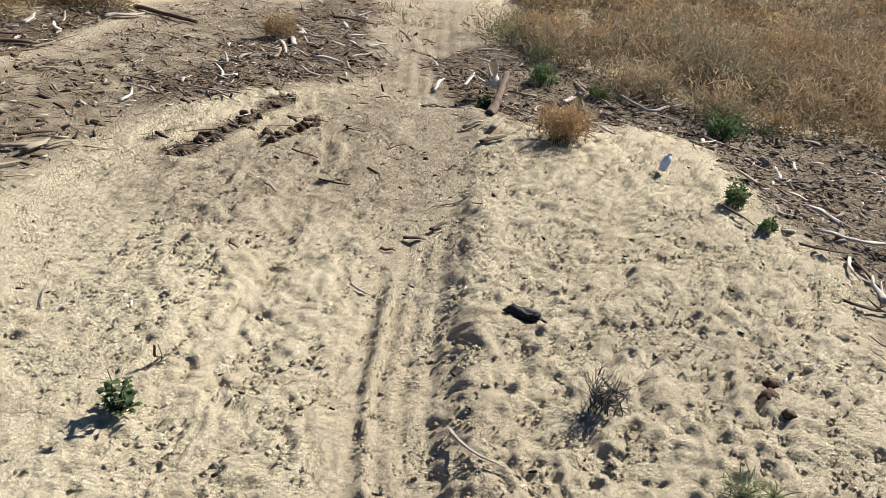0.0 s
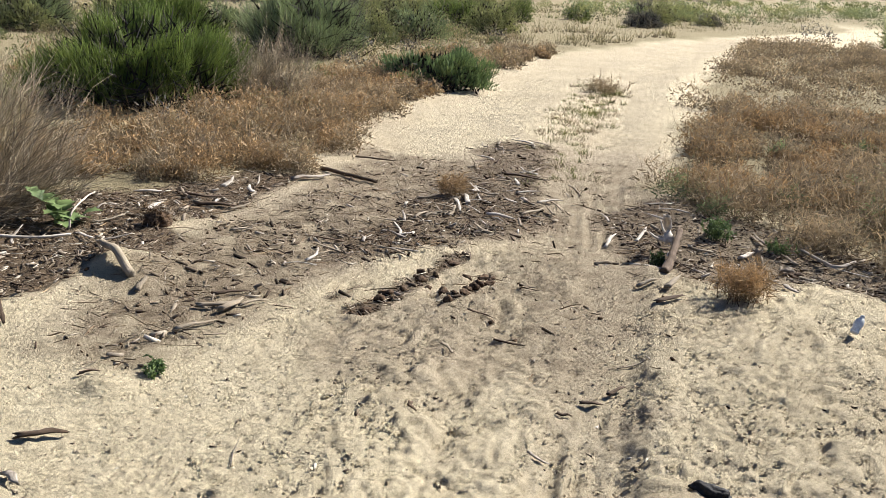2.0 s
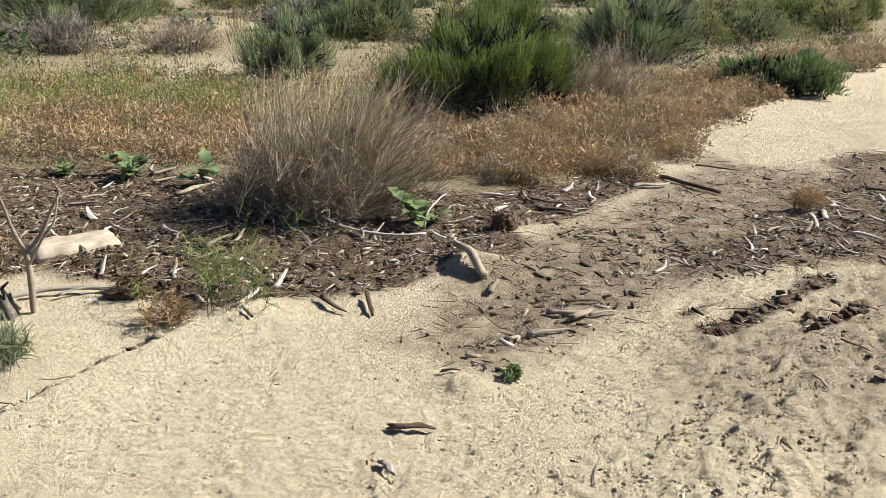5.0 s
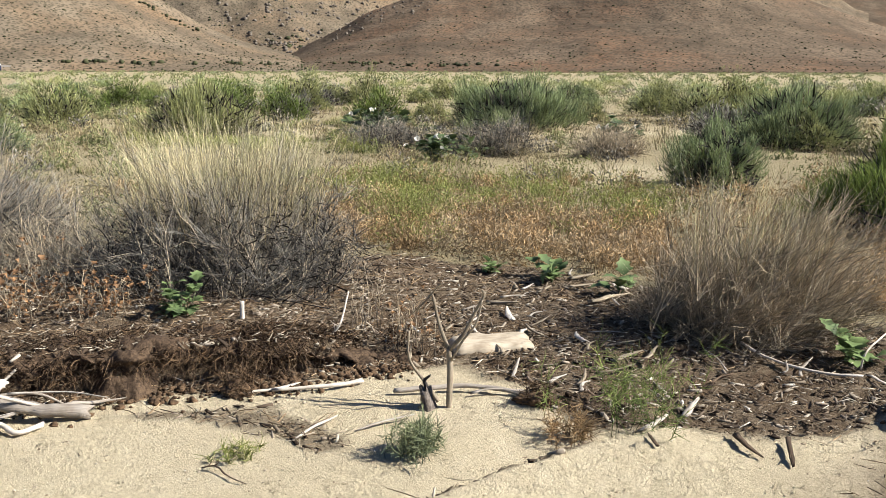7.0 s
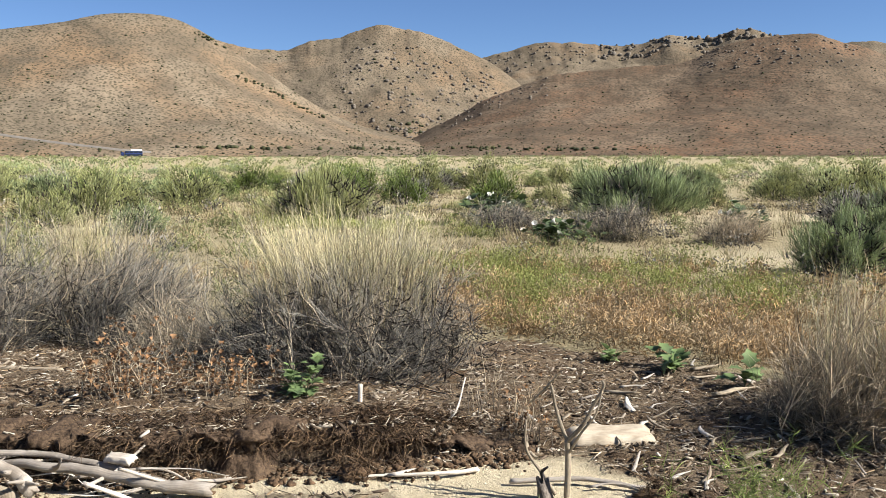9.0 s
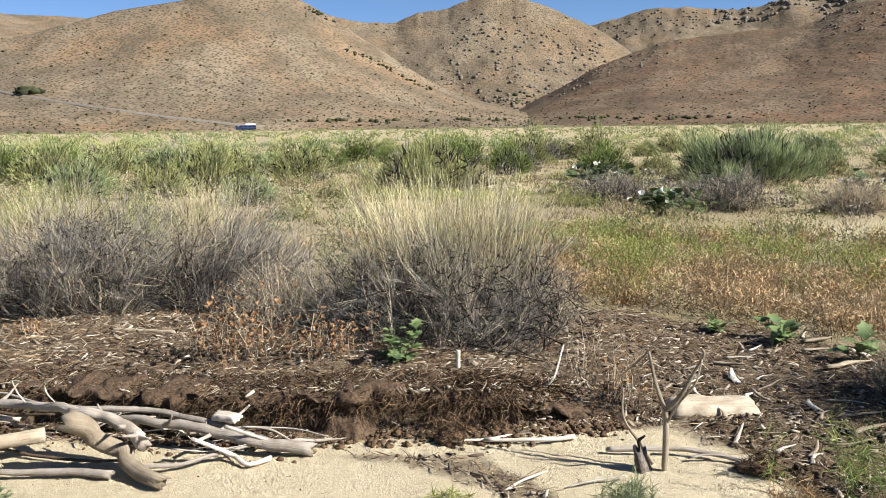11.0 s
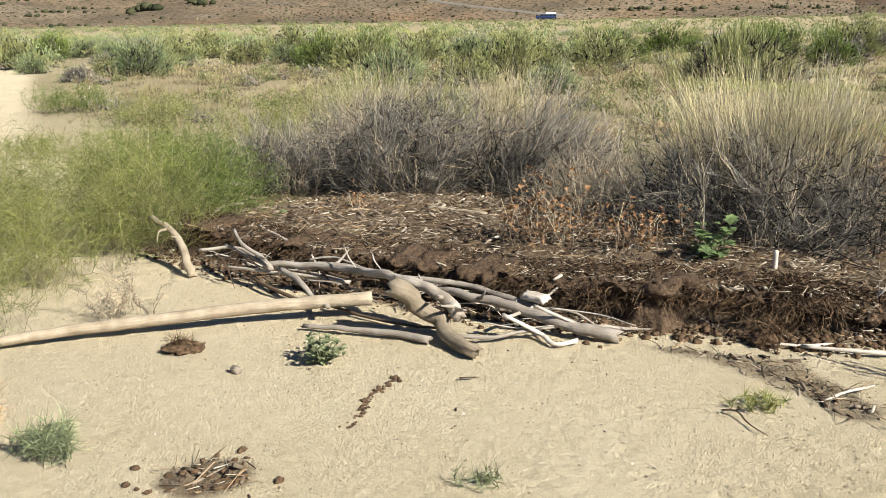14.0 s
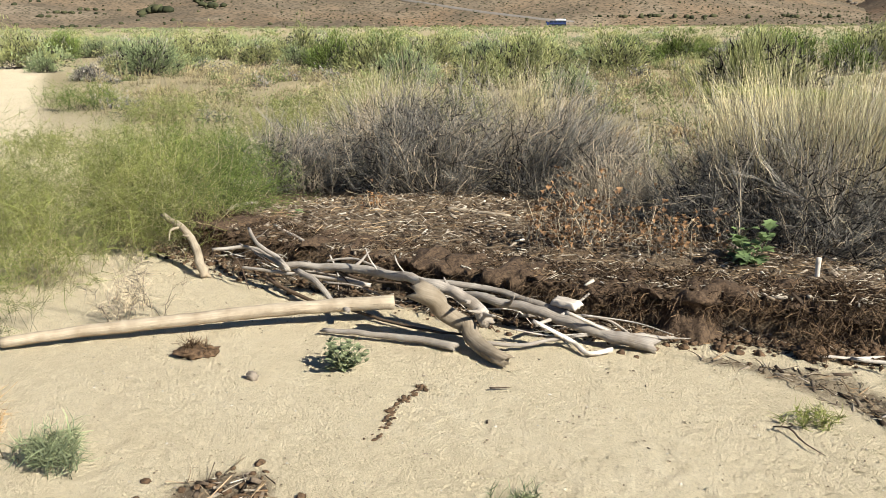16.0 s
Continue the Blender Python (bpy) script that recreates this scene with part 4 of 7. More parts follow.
    if shoots:
        a, u = rng.uniform(0, 2 * np.pi, shoots), rng.uniform(0.1, 1, shoots)
        e = np.stack([np.cos(a) * np.sqrt(1 - u * u), np.sin(a) * np.sqrt(1 - u * u), u], 1)
        tuft = max(50, shoots // 60)
        near = e[rng.integers(0, tuft, shoots)]
        e = unit(near + rng.normal(0, clump, (shoots, 3)))
        e[:, 2] = abs(e[:, 2])
        share = rng.uniform(0.45, 0.93, (shoots, 1)) ** 0.7
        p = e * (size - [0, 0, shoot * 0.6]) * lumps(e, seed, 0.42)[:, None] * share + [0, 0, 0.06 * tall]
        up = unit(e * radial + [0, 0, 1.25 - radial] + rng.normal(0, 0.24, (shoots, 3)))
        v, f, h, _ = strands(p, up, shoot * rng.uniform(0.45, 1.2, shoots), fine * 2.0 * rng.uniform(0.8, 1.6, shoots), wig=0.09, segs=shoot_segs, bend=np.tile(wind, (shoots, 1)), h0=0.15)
        # shoots deep in the crown darker: its inner shade is painted into their colour
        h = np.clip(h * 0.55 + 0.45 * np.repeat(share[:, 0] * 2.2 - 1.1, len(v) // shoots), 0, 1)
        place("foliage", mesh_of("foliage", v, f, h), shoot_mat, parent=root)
        # twigs in the crown's heart, with its shade painted in as a dark colour
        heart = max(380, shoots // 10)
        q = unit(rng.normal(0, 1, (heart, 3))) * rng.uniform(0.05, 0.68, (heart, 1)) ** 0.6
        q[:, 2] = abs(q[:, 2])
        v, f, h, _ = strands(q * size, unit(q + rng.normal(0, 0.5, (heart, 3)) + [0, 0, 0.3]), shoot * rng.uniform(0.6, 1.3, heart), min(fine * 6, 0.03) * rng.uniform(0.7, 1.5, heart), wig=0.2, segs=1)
        place("brush", mesh_of("brush", v, f, h), M_INNER_SHADE, parent=root)
    if straw:
        q = np.sqrt(rng.random(straw)) * 0.24
        a = rng.uniform(0, 2 * np.pi, straw)
        p = np.stack([np.cos(a) * q * wide * 0.9, np.sin(a) * q * wide * 0.9 * deep, rng.uniform(0.3, 0.8, straw) * tall * (1 - 1.5 * q * q)], 1)
        w = unit(np.stack([p[:, 0] * 1.3 / wide, p[:, 1] * 1.3 / wide, np.full(straw, 0.9)], 1) + rng.normal(0, 0.14, (straw, 3)))
        long = (tall * (1.1 - 2.2 * q * q) * rng.uniform(0.75, 1.08, straw) - p[:, 2])
        v, f, h, _ = strands(p, w, long, 0.0027 * rng.uniform(0.6, 1.5, straw), wig=0.08, segs=4, droop=0.03, bend=np.tile(wind * 0.7, (straw, 1)), h0=0.1)
        place("straw", mesh_of("straw", v, f, h), straw_mat or M_STRAW, parent=root, label="pale yellow dry stalks")
    return root


# grey brush on the bank and round the clearing
shrub("dead_shrub", -4.85, 4.8, 2.85, 1.16, "large grey dead brush with tall yellow straw in its middle", M_GREY, M_GREY, 460, 21000, 0.22, 0.005, wind=(-0.05, 0.02, 0), straw=1500)
shrub("dead_shrub", -7.75, 3.3, 2.1, 1.38, "grey-brown dead brush with bare upright twigs", M_GREY, M_GREY, 320, 12000, 0.22, 0.005, wind=(0.03, 0.03, 0), straw=60)
shrub("dead_shrub", -7.0, 4.25, 1.8, 1.02, "wind-swept dark grey dead brush", M_GREY, M_GREY, 240, 9000, 0.22, 0.004, wind=(0.1, 0.22, 0.05))
shrub("dead_shrub", -8.75, 2.3, 1.9, 0.78, "low mound of grey dead brush", M_GREY, M_GREY, 220, 8000, 0.2, 0.004)
shrub("dead_shrub", -10.2, 3.9, 2.3, 1.0, "pale dead brush with straw behind the bank", M_GREY, M_PALE, 180, 6000, 0.25, 0.004, straw=350)
shrub("dead_shrub", -8.8, 5.0, 2.0, 1.1, "pale brush with yellow-green straw", M_PALE, M_PALE, 160, 5000, 0.25, 0.004, straw=500)
shrub("dead_shrub", -6.3, 5.7, 1.5, 0.85, "pale straw tussock behind the grey brush", M_PALE, M_PALE, 100, 2500, 0.25, 0.004, straw=450)
shrub("dead_shrub", -1.42, 5.75, 2.0, 0.9, "pale brown dead brush leaning with the wind", M_PALE, M_PALE, 360, 12000, 0.22, 0.004, wind=(0.16, 0.02, 0.05), straw=450, dense=False)
shrub("dead_shrub", -5.9, 4.0, 1.1, 0.6, "small tangle of pale dead stems", M_PALE, M_PALE, 110, 1800, 0.18, 0.004)
# green brush behind
shrub("green_shrub", -0.75, 11.0, 2.75, 1.22, "broad bright green broom-like shrub", M_GREY, M_GREY, 260, 3500, 0.3, 0.008, shoots=30000, shoot_mat=M_GREEN, shoot=0.2, fine=0.003)
shrub("green_shrub", -3.85, 13.5, 1.55, 1.02, "rounded grey-green broom-like shrub", M_GREY, M_GREY, 170, 1500, 0.25, 0.007, shoots=18000, shoot_mat=M_SAGE2, shoot=0.13, fine=0.003)
shrub("dead_shrub", 0.75, 11.2, 1.6, 0.9, "thin dead brush beside a green shrub", M_PALE, M_PALE, 150, 4500, 0.3, 0.006, fine=0.003)
shrub("green_shrub", 3.3, 13.5, 1.9, 0.6, "low dark green leafy shrub at the track side", M_GREY, M_GREY, 120, 200, 0.2, 0.006, shoots=13000, shoot_mat=M_LEAF, shoot=0.09, fine=0.007)
shrub("green_shrub", 1.6, 17.5, 2.8, 1.5, "tall sage shrub with green tips behind weeds", M_GREY, M_GREY, 170, 2500, 0.35, 0.01, shoots=11000, shoot_mat=M_SAGE2, shoot=0.3, fine=0.004, shoot_segs=1)
shrub("green_shrub", -0.8, 18.5, 2.6, 1.2, "tall sage shrub with green tips behind weeds", M_GREY, M_GREY, 150, 2500, 0.3, 0.01, shoots=10000, shoot_mat=M_GREEN, shoot=0.28, fine=0.004, shoot_segs=1)
shrub("green_shrub", -4.4, 21.5, 3.2, 1.5, "large dark sage shrub in the meadow", M_GREY, M_GREY, 160, 2000, 0.3, 0.01, shoots=11000, shoot_mat=M_SAGE2, shoot=0.28, fine=0.005, shoot_segs=1)
shrub("green_shrub", -17.4, 16.3, 3.5, 1.45, "wide yellow-green rabbitbrush in the meadow", M_GREY, M_GREY, 200, 2500, 0.35, 0.012, shoots=14000, shoot_mat=M_SAGE, shoot=0.3, fine=0.0055, shoot_segs=1)
shrub("green_shrub", -12.4, 23.2, 4.2, 1.62, "wide bright green broom-like shrub", M_GREY, M_GREY, 200, 2000, 0.35, 0.012, shoots=14000, shoot_mat=M_SAGE2, shoot=0.33, fine=0.006, shoot_segs=1)
shrub("dead_shrub", -9.0, 16.2, 2.6, 0.9, "dark grey dead brush with bare twigs", M_GREY, M_GREY, 200, 6000, 0.3, 0.007, fine=0.0045)
shrub("dead_shrub", -11.4, 16.0, 2.6, 0.85, "grey dead brush with bare twigs", M_GREY, M_GREY, 180, 5000, 0.3, 0.007, fine=0.0045)
shrub("dead_shrub", -6.9, 17.0, 2.2, 0.7, "pale tangled dead brush", M_PALE, M_PALE, 150, 4000, 0.3, 0.007, fine=0.0045)


# feathery green growth at the sand's edge
def feathery(x, y, wide, tall, n, label, mat, name="feathery_weed", thick=0.0034):
    root = thing(name, (x, y, H(x, y) - 0.01), label, "weed", "feathery weeds")
    if tall > 0.5 and abs(x) < 10:
        n, thick = int(n * 1.4), thick * 0.7
    m = max(14, n // 26)
    way = dome(m, wide / 2, wide / 2, 1.0, 0.05)
    reach = 1 / np.sqrt((way[:, 0] / (wide / 2)) ** 2 + (way[:, 1] / (wide / 2)) ** 2 + (way[:, 2] / tall) ** 2)
    base = np.stack([rng.normal(0, wide * 0.16, m), rng.normal(0, wide * 0.16, m), np.zeros(m)], 1)
    v, f, h, line = strands(base, way, reach * rng.uniform(0.6, 0.95, m), thick * 1.3, wig=0.3, segs=5, tube=True, h1=0.7)
    place("stem", mesh_of("stem", v, f, h), M_STRAW if mat is M_WEED else mat, parent=root)
    i, s = rng.integers(0, m, n), rng.uniform(0.25, 1.0, n) * 5
    k = np.minimum(s.astype(int), 4)
    p = line[i, k] + (line[i, k + 1] - line[i, k]) * (s - k)[:, None]
    w = unit(unit(line[i, k + 1] - line[i, k]) * 0.6 + rng.normal(0, 0.75, (n, 3)))
    short = 0.3 if thick >= 0.004 else 1.0
    v, f, h, _ = strands(p, w, rng.uniform(0.04, 0.13, n) * (0.5 + tall) * short, thick * (2.2 if short < 1 else 1) * rng.uniform(0.7, 1.5, n), wig=0.2, segs=2, h0=0.3)
    place("spray", mesh_of("spray", v, f, h), mat, parent=root)
    return root


feathery(-6.95, 0.8, 1.4, 0.98, 8000, "feathery yellow-green weed at the sand's edge", M_WEED)
feathery(-7.5, 1.3, 1.4, 0.95, 9000, "feathery darker green weed against the grey brush", M_GREEN)
feathery(-6.2, 0.05, 1.0, 0.95, 2600, "tall feathery yellow-green weed", M_WEED)
feathery(-5.3, -0.3, 0.9, 0.6, 1300, "feathery green weed over the driftwood pole", M_WEED)
feathery(-7.6, -0.1, 1.5, 0.9, 7500, "feathery yellow weed on sand", M_WEED)
feathery(-9.8, 1.0, 1.5, 0.7, 5000, "feathery yellow-green weed beyond the bank", M_WEED)
feathery(-11.5, 3.2, 1.9, 0.8, 5000, "feathery yellow-green weed in the meadow", M_WEED, thick=0.003)
feathery(-13.5, 4.8, 2.2, 0.8, 5000, "feathery yellow-green weed in the meadow", M_WEED, thick=0.0035)
feathery(-15.5, 2.2, 2.0, 0.6, 3500, "feathery yellow-green weed in the meadow", M_WEED, thick=0.0038)
feathery(-12.2, 0.2, 1.2, 0.35, 2200, "low yellow-green weed on pale sand", M_WEED, thick=0.0038)
feathery(-18.5, 1.2, 2.2, 0.6, 3000, "green weed on pale sand", M_GREEN, thick=0.0039)
feathery(-11.0, 5.6, 2.0, 0.8, 4500, "feathery yellow-green weed in the meadow", M_WEED, thick=0.0035)
feathery(-16.5, 6.5, 2.4, 0.8, 4000, "feathery yellow-green weed in the meadow", M_WEED, thick=0.0039)
feathery(-1.45, 3.95, 0.85, 0.42, 800, "thin sprawling green weed with yellow buds", M_SPRIG, thick=0.0028)
feathery(-1.6, 3.65, 0.35, 0.14, 700, "low brown weed at the sand's edge", M_DRY)
feathery(-2.1, 3.15, 0.28, 0.15, 1300, "small grey-green tuft on sand", M_TUFT, "small_weed")
feathery(-3.62, 0.05, 0.3, 0.14, 1200, "small grey-green tuft on sand", M_TUFT, "small_weed")
feathery(-3.95, -0.25, 0.5, 0.24, 700, "brown dry weed on sand", M_DRY, "small_weed")
feathery(-2.75, 2.75, 0.35, 0.05, 300, "flat yellow-green weed on sand", M_WEED, "small_weed")
feathery(-2.7, 1.4, 0.28, 0.06, 160, "sparse green weed on sand", M_TUFT, "small_weed")
feathery(-5.25, 0.5, 0.55, 0.38, 500, "bare thin branching weed on sand", M_PALE, "small_weed")
feathery(-0.04, 3.31, 0.16, 0.06, 500, "low green weed on sand", M_LEAF, "small_weed", 0.004)
feathery(3.24, 2.88, 0.14, 0.12, 700, "small green plant on the sand slope", M_LEAF, "small_weed", 0.005)
feathery(3.19, 2.6, 0.16, 0.08, 500, "small green plant on the sand slope", M_LEAF, "small_weed", 0.005)
feathery(3.5, 5.28, 0.26, 0.16, 900, "bright green plant in mulch", M_LEAF, "small_weed", 0.006)
feathery(4.17, 4.1, 0.4, 0.16, 900, "green plant at the field edge", M_LEAF, "small_weed", 0.006)
feathery(3.75, 4.9, 0.3, 0.1, 600, "green plant in mulch", M_LEAF, "small_weed", 0.006)
feathery(2.86, 3.88, 0.36, 0.22, 1500, "russet dry tuft on sand", M_DRY, "small_weed")
feathery(1.9, 1.12, 0.34, 0.06, 400, "low yellow-green weed on sand", M_TUFT, "small_weed")
feathery(1.73, 1.6, 0.12, 0.12, 260, "thin dark twiggy weed on sand", M_GREY, "small_weed")
feathery(2.83, 4.75, 0.14, 0.1, 500, "small dark green plant beside a stump", M_DLEAF, "small_weed", 0.006)
feathery(5.97, 13.4, 0.9, 0.28, 2600, "grey-brown tuft on the track's crown", M_DRY2, "small_weed", 0.004)
feathery(1.95, 6.6, 0.4, 0.2, 900, "russet dry tuft in mulch", M_DRY, "small_weed", 0.003)


# broad-leaved plants
def leaf_shape(lobes=3):
    """A lobed leaf, folded along its rib, 1 long."""
    n = 4 + 2 * lobes
    ts = np.linspace(0, 1, n)
    wid = 0.42 * np.sin(np.pi * ts ** 0.8) * (1 + 0.35 * np.cos(ts * np.pi * 2 * lobes))
    rib = np.stack([ts, 0 * ts, 0.10 * np.sin(np.pi * ts)], 1)
    a = np.stack([ts, wid, 0.10 * np.sin(np.pi * ts) + 0.18 * wid], 1)
    b = np.stack([ts, -wid, 0.10 * np.sin(np.pi * ts) + 0.18 * wid], 1)
    v = np.concatenate([rib, a, b])
    f = []
    for k in range(n - 1):
        f += [(k, k + 1, n + k + 1, n + k), (k + 1, k, 2 * n + k, 2 * n + k + 1)]
    return v, np.array(f), np.concatenate([ts, ts, ts])


def aimed(d, roll=None):
    """Turns that lay x along d."""
    x = unit(d)
    y = unit(np.cross(np.tile([0.0, 0.0, 1.0], (len(d), 1)), x) + 1e-6)
    z = np.cross(x, y)
    return np.stack([x, y, z], 2)


LEAF_V, LEAF_F, LEAF_H = leaf_shape()
LEAF_MESH = {}


def leafy(x, y, wide, tall, n, size, label, mat, z=None, group="broad-leaved plants", flowers=0):
    root = thing("leafy_plant", (x, y, H(x, y) if z is None else z), label, "plant", group)
    m = max(4, n // 5)
    way = dome(m, 1, 1, 1.0, 0.06)
    reach = 1 / np.sqrt((way[:, 0] / (wide / 2)) ** 2 + (way[:, 1] / (wide / 2)) ** 2 + (way[:, 2] / tall) ** 2)
    v, f, h, line = strands(np.zeros((m, 3)), way, reach * rng.uniform(0.7, 1.0, m), 0.008, wig=0.12, segs=4, tube=True)
    place("stem", mesh_of("stem", v, f, h), mat, parent=root)
    i, k = rng.integers(0, m, n), rng.integers(1, 5, n)
    d = unit(rng.normal(0, 1, (n, 3)) * [1, 1, 0.35] + way[i] * 0.4)
    rot = aimed(d)
    key = mat.name
    if key not in LEAF_MESH:
        LEAF_MESH[key] = mesh_of("leaf", LEAF_V, LEAF_F, LEAF_H, True)
        LEAF_MESH[key].materials.append(mat)
    for j in range(n):
        ob = new("leaf", LEAF_MESH[key])
        ob.parent = root
        s = size * rng.uniform(0.6, 1.3)
        ob.matrix_basis = Matrix.LocRotScale(Vector(line[i[j], k[j]]), Matrix(rot[j].tolist()).to_quaternion(), (s, s, s))
    for j in range(flowers):
        t = np.linspace(0, 2 * np.pi, 11)[:-1]
        ring = [(0.012, 0.0), (0.02, 0.06), (0.07, 0.1)]
        vv = np.concatenate([np.stack([np.cos(t) * r * (1 + 0.12 * np.cos(5 * t) * (r > 0.05)), np.sin(t) * r, 0 * t + zz], 1) for r, zz in ring])
        q = [(a * 10 + b, a * 10 + (b + 1) % 10, (a + 1) * 10 + (b + 1) % 10, (a + 1) * 10 + b) for a in range(2) for b in range(10)]
        me = mesh_of("flower", vv, np.array(q), np.full(30, 0.9), True)
        p = line[rng.integers(0, m), 4]
        fl = place("flower", me, M_PETAL, tuple(p), root, "white trumpet flower")
        fl.rotation_euler = (rng.uniform(-0.9, 0.9), rng.uniform(-0.9, 0.9), 0)
        fl.scale = (0.85, 0.85, 0.85)
    return root


leafy(-4.2, 3.75, 0.38, 0.36, 90, 0.07, "green broad-leaved plant on the bank", M_LEAF, 0.13)
leafy(-4.05, 1.27, 0.28, 0.16, 240, 0.032, "small bluish green leafy plant on sand", M_TUFT)
leafy(0.43, 1.92, 0.10, 0.17, 90, 0.024, "small dark green leafy plant alone on sand", M_DLEAF)
leafy(-0.75, 5.5, 0.36, 0.22, 22, 0.11, "green broad-leaved sprig under the dead brush", M_LEAF)
leafy(-3.0, 6.35, 0.7, 0.18, 34, 0.11, "low green broad-leaved plant in mulch", M_LEAF)
leafy(-2.4, 6.2, 0.45, 0.16, 20, 0.11, "low green broad-leaved plant in mulch", M_LEAF)
leafy(-3.6, 6.4, 0.4, 0.12, 20, 0.09, "low green broad-leaved plant in mulch", M_LEAF)
leafy(-6.6, 1.75, 0.2, 0.1, 14, 0.07, "small green plant on the bank", M_LEAF, 0.13)
leafy(-8.4, 1.9, 0.6, 0.5, 60, 0.10, "dark green leafy plant behind the feathery weed", M_DLEAF)
leafy(-13.0, 17.6, 3.2, 0.7, 330, 0.22, "dark leafy bush with white trumpet flowers", M_DLEAF, flowers=9)
leafy(-9.3, 14.6, 2.2, 0.45, 200, 0.2, "dark leafy bush with white trumpet flowers", M_DLEAF, flowers=7)
leafy(-7.9, 20.0, 1.6, 0.6, 140, 0.2, "leafy bush with white trumpet flowers", M_DLEAF, flowers=6)


# rust-coloured dead thistle on the bank
def thistle(x, y, z, wide, tall, n, leaves, label):
    root = thing("dead_thistle", (x, y, z), label, "dead plant", "dead thistles")
    way = dome(n, wide / 2, wide / 2, 1.0, 0.1)
    reach = 1 / np.sqrt((way[:, 0] / (wide / 2)) ** 2 + (way[:, 1] / (wide / 2)) ** 2 + (way[:, 2] / tall) ** 2)
    base = np.stack([rng.normal(0, wide * 0.2, n), rng.normal(0, wide * 0.2, n), np.zeros(n)], 1)
    v, f, h, line = strands(base, way, reach * rng.uniform(0.5, 1.0, n), 0.007 * rng.uniform(0.5, 1.2, n), wig=0.2, segs=5, tube=True)
    place("stem", mesh_of("stem", v, f, h), M_PALE, parent=root)
    if leaves:
        i, k = rng.integers(0, n, leaves), rng.integers(2, 6, leaves)
        p = line[i, k] + rng.normal(0, 0.02, (leaves, 3))
        tv, tf, th = leaf_shape(2)
        v, f = scatter(tv * [1, 1, 2.5], tf, p, aimed(rng.normal(0, 1, (leaves, 3))), rng.uniform(0.015, 0.045, leaves))
        place("foliage", mesh_of("foliage", v, f, np.tile(th, leaves)), M_RUST, parent=root, label="curled rust-brown dead leaves")
    return root


thistle(-5.0, 3.05, 0.12, 0.75, 0.5, 60, 420, "dead thistle with pale stems and rust leaves")
thistle(-4.55, 3.5, 0.12, 0.5, 0.36, 40, 200, "small dead thistle with rust leaves")
thistle(-5.5, 3.6, 0.1, 0.9, 0.55, 60, 0, "tangle of bare bleached stems")
thistle(-3.3, 4.45, 0.05, 0.5, 0.5, 26, 0, "bare bleached stems standing in mulch")
thistle(-2.85, 4.25, 0.03, 0.4, 0.42, 24, 40, "bare pinkish stems standing in mulch")
thistle(-7.9, 2.3, 0.1, 0.5, 0.3, 30, 0, "bare pale stems on the bank")
thistle(-6.6, 2.35, 0.12, 0.35, 0.2, 26, 60, "small dead thistle on the bank")


# dry weeds, straw and green weeds that nobody could count
def clumps(name, pts, per, tall, wide, width, mat, label, category, segs=2, heads=False, lean=0.35):
    n = len(pts)
    size = np.repeat(np.clip(0.85 + 0.75 * fbm(pts[:, 0] * 0.8, pts[:, 1] * 0.8, 77, 2), 0.3, 1.6) * rng.uniform(0.6, 1.25, n), per)
    off = np.stack([rng.normal(0, 0.3, n * per), rng.normal(0, 0.3, n * per)], 1) * (wide * size)[:, None]
    base = np.repeat(pts, per, 0) + np.concatenate([off, np.zeros((n * per, 1))], 1)
    tallness = tall * size * rng.uniform(0.45, 1.05, n * per) * np.clip(1.15 - 0.9 * np.hypot(off[:, 0], off[:, 1]) / (wide * size + 1e-6), 0.35, 1.2)
    way = unit(np.stack([rng.normal(0, lean, n * per) + off[:, 0] / wide, rng.normal(0, lean, n * per) + off[:, 1] / wide, np.ones(n * per)], 1))
    w = width * np.maximum(1, np.hypot(base[:, 0], base[:, 1]) / 9) * rng.uniform(0.7, 1.5, n * per)
    v, f, h, line = strands(base, way, tallness, w, wig=0.16, segs=segs)
    if heads:
        tip = np.repeat(line[:, -1], 2, 0) - way.repeat(2, 0) * (tallness.repeat(2) * rng.uniform(0, 0.55, n * per * 2))[:, None] + rng.normal(0, 0.016, (n * per * 2, 3))
        v2, f2, h2, _ = strands(tip, unit(rng.normal(0, 1, (len(tip), 3)) + [0, 0, 0.3]), rng.uniform(0.015, 0.04, len(tip)), w.repeat(2) * 2.8, wig=0.1, segs=1, h0=0.6)
        v, f, h = merge((v, f, h), (v2, f2, h2))
    return tagged(place(name, mesh_of(name, v, f, h), mat), label, category, kind="stuff")


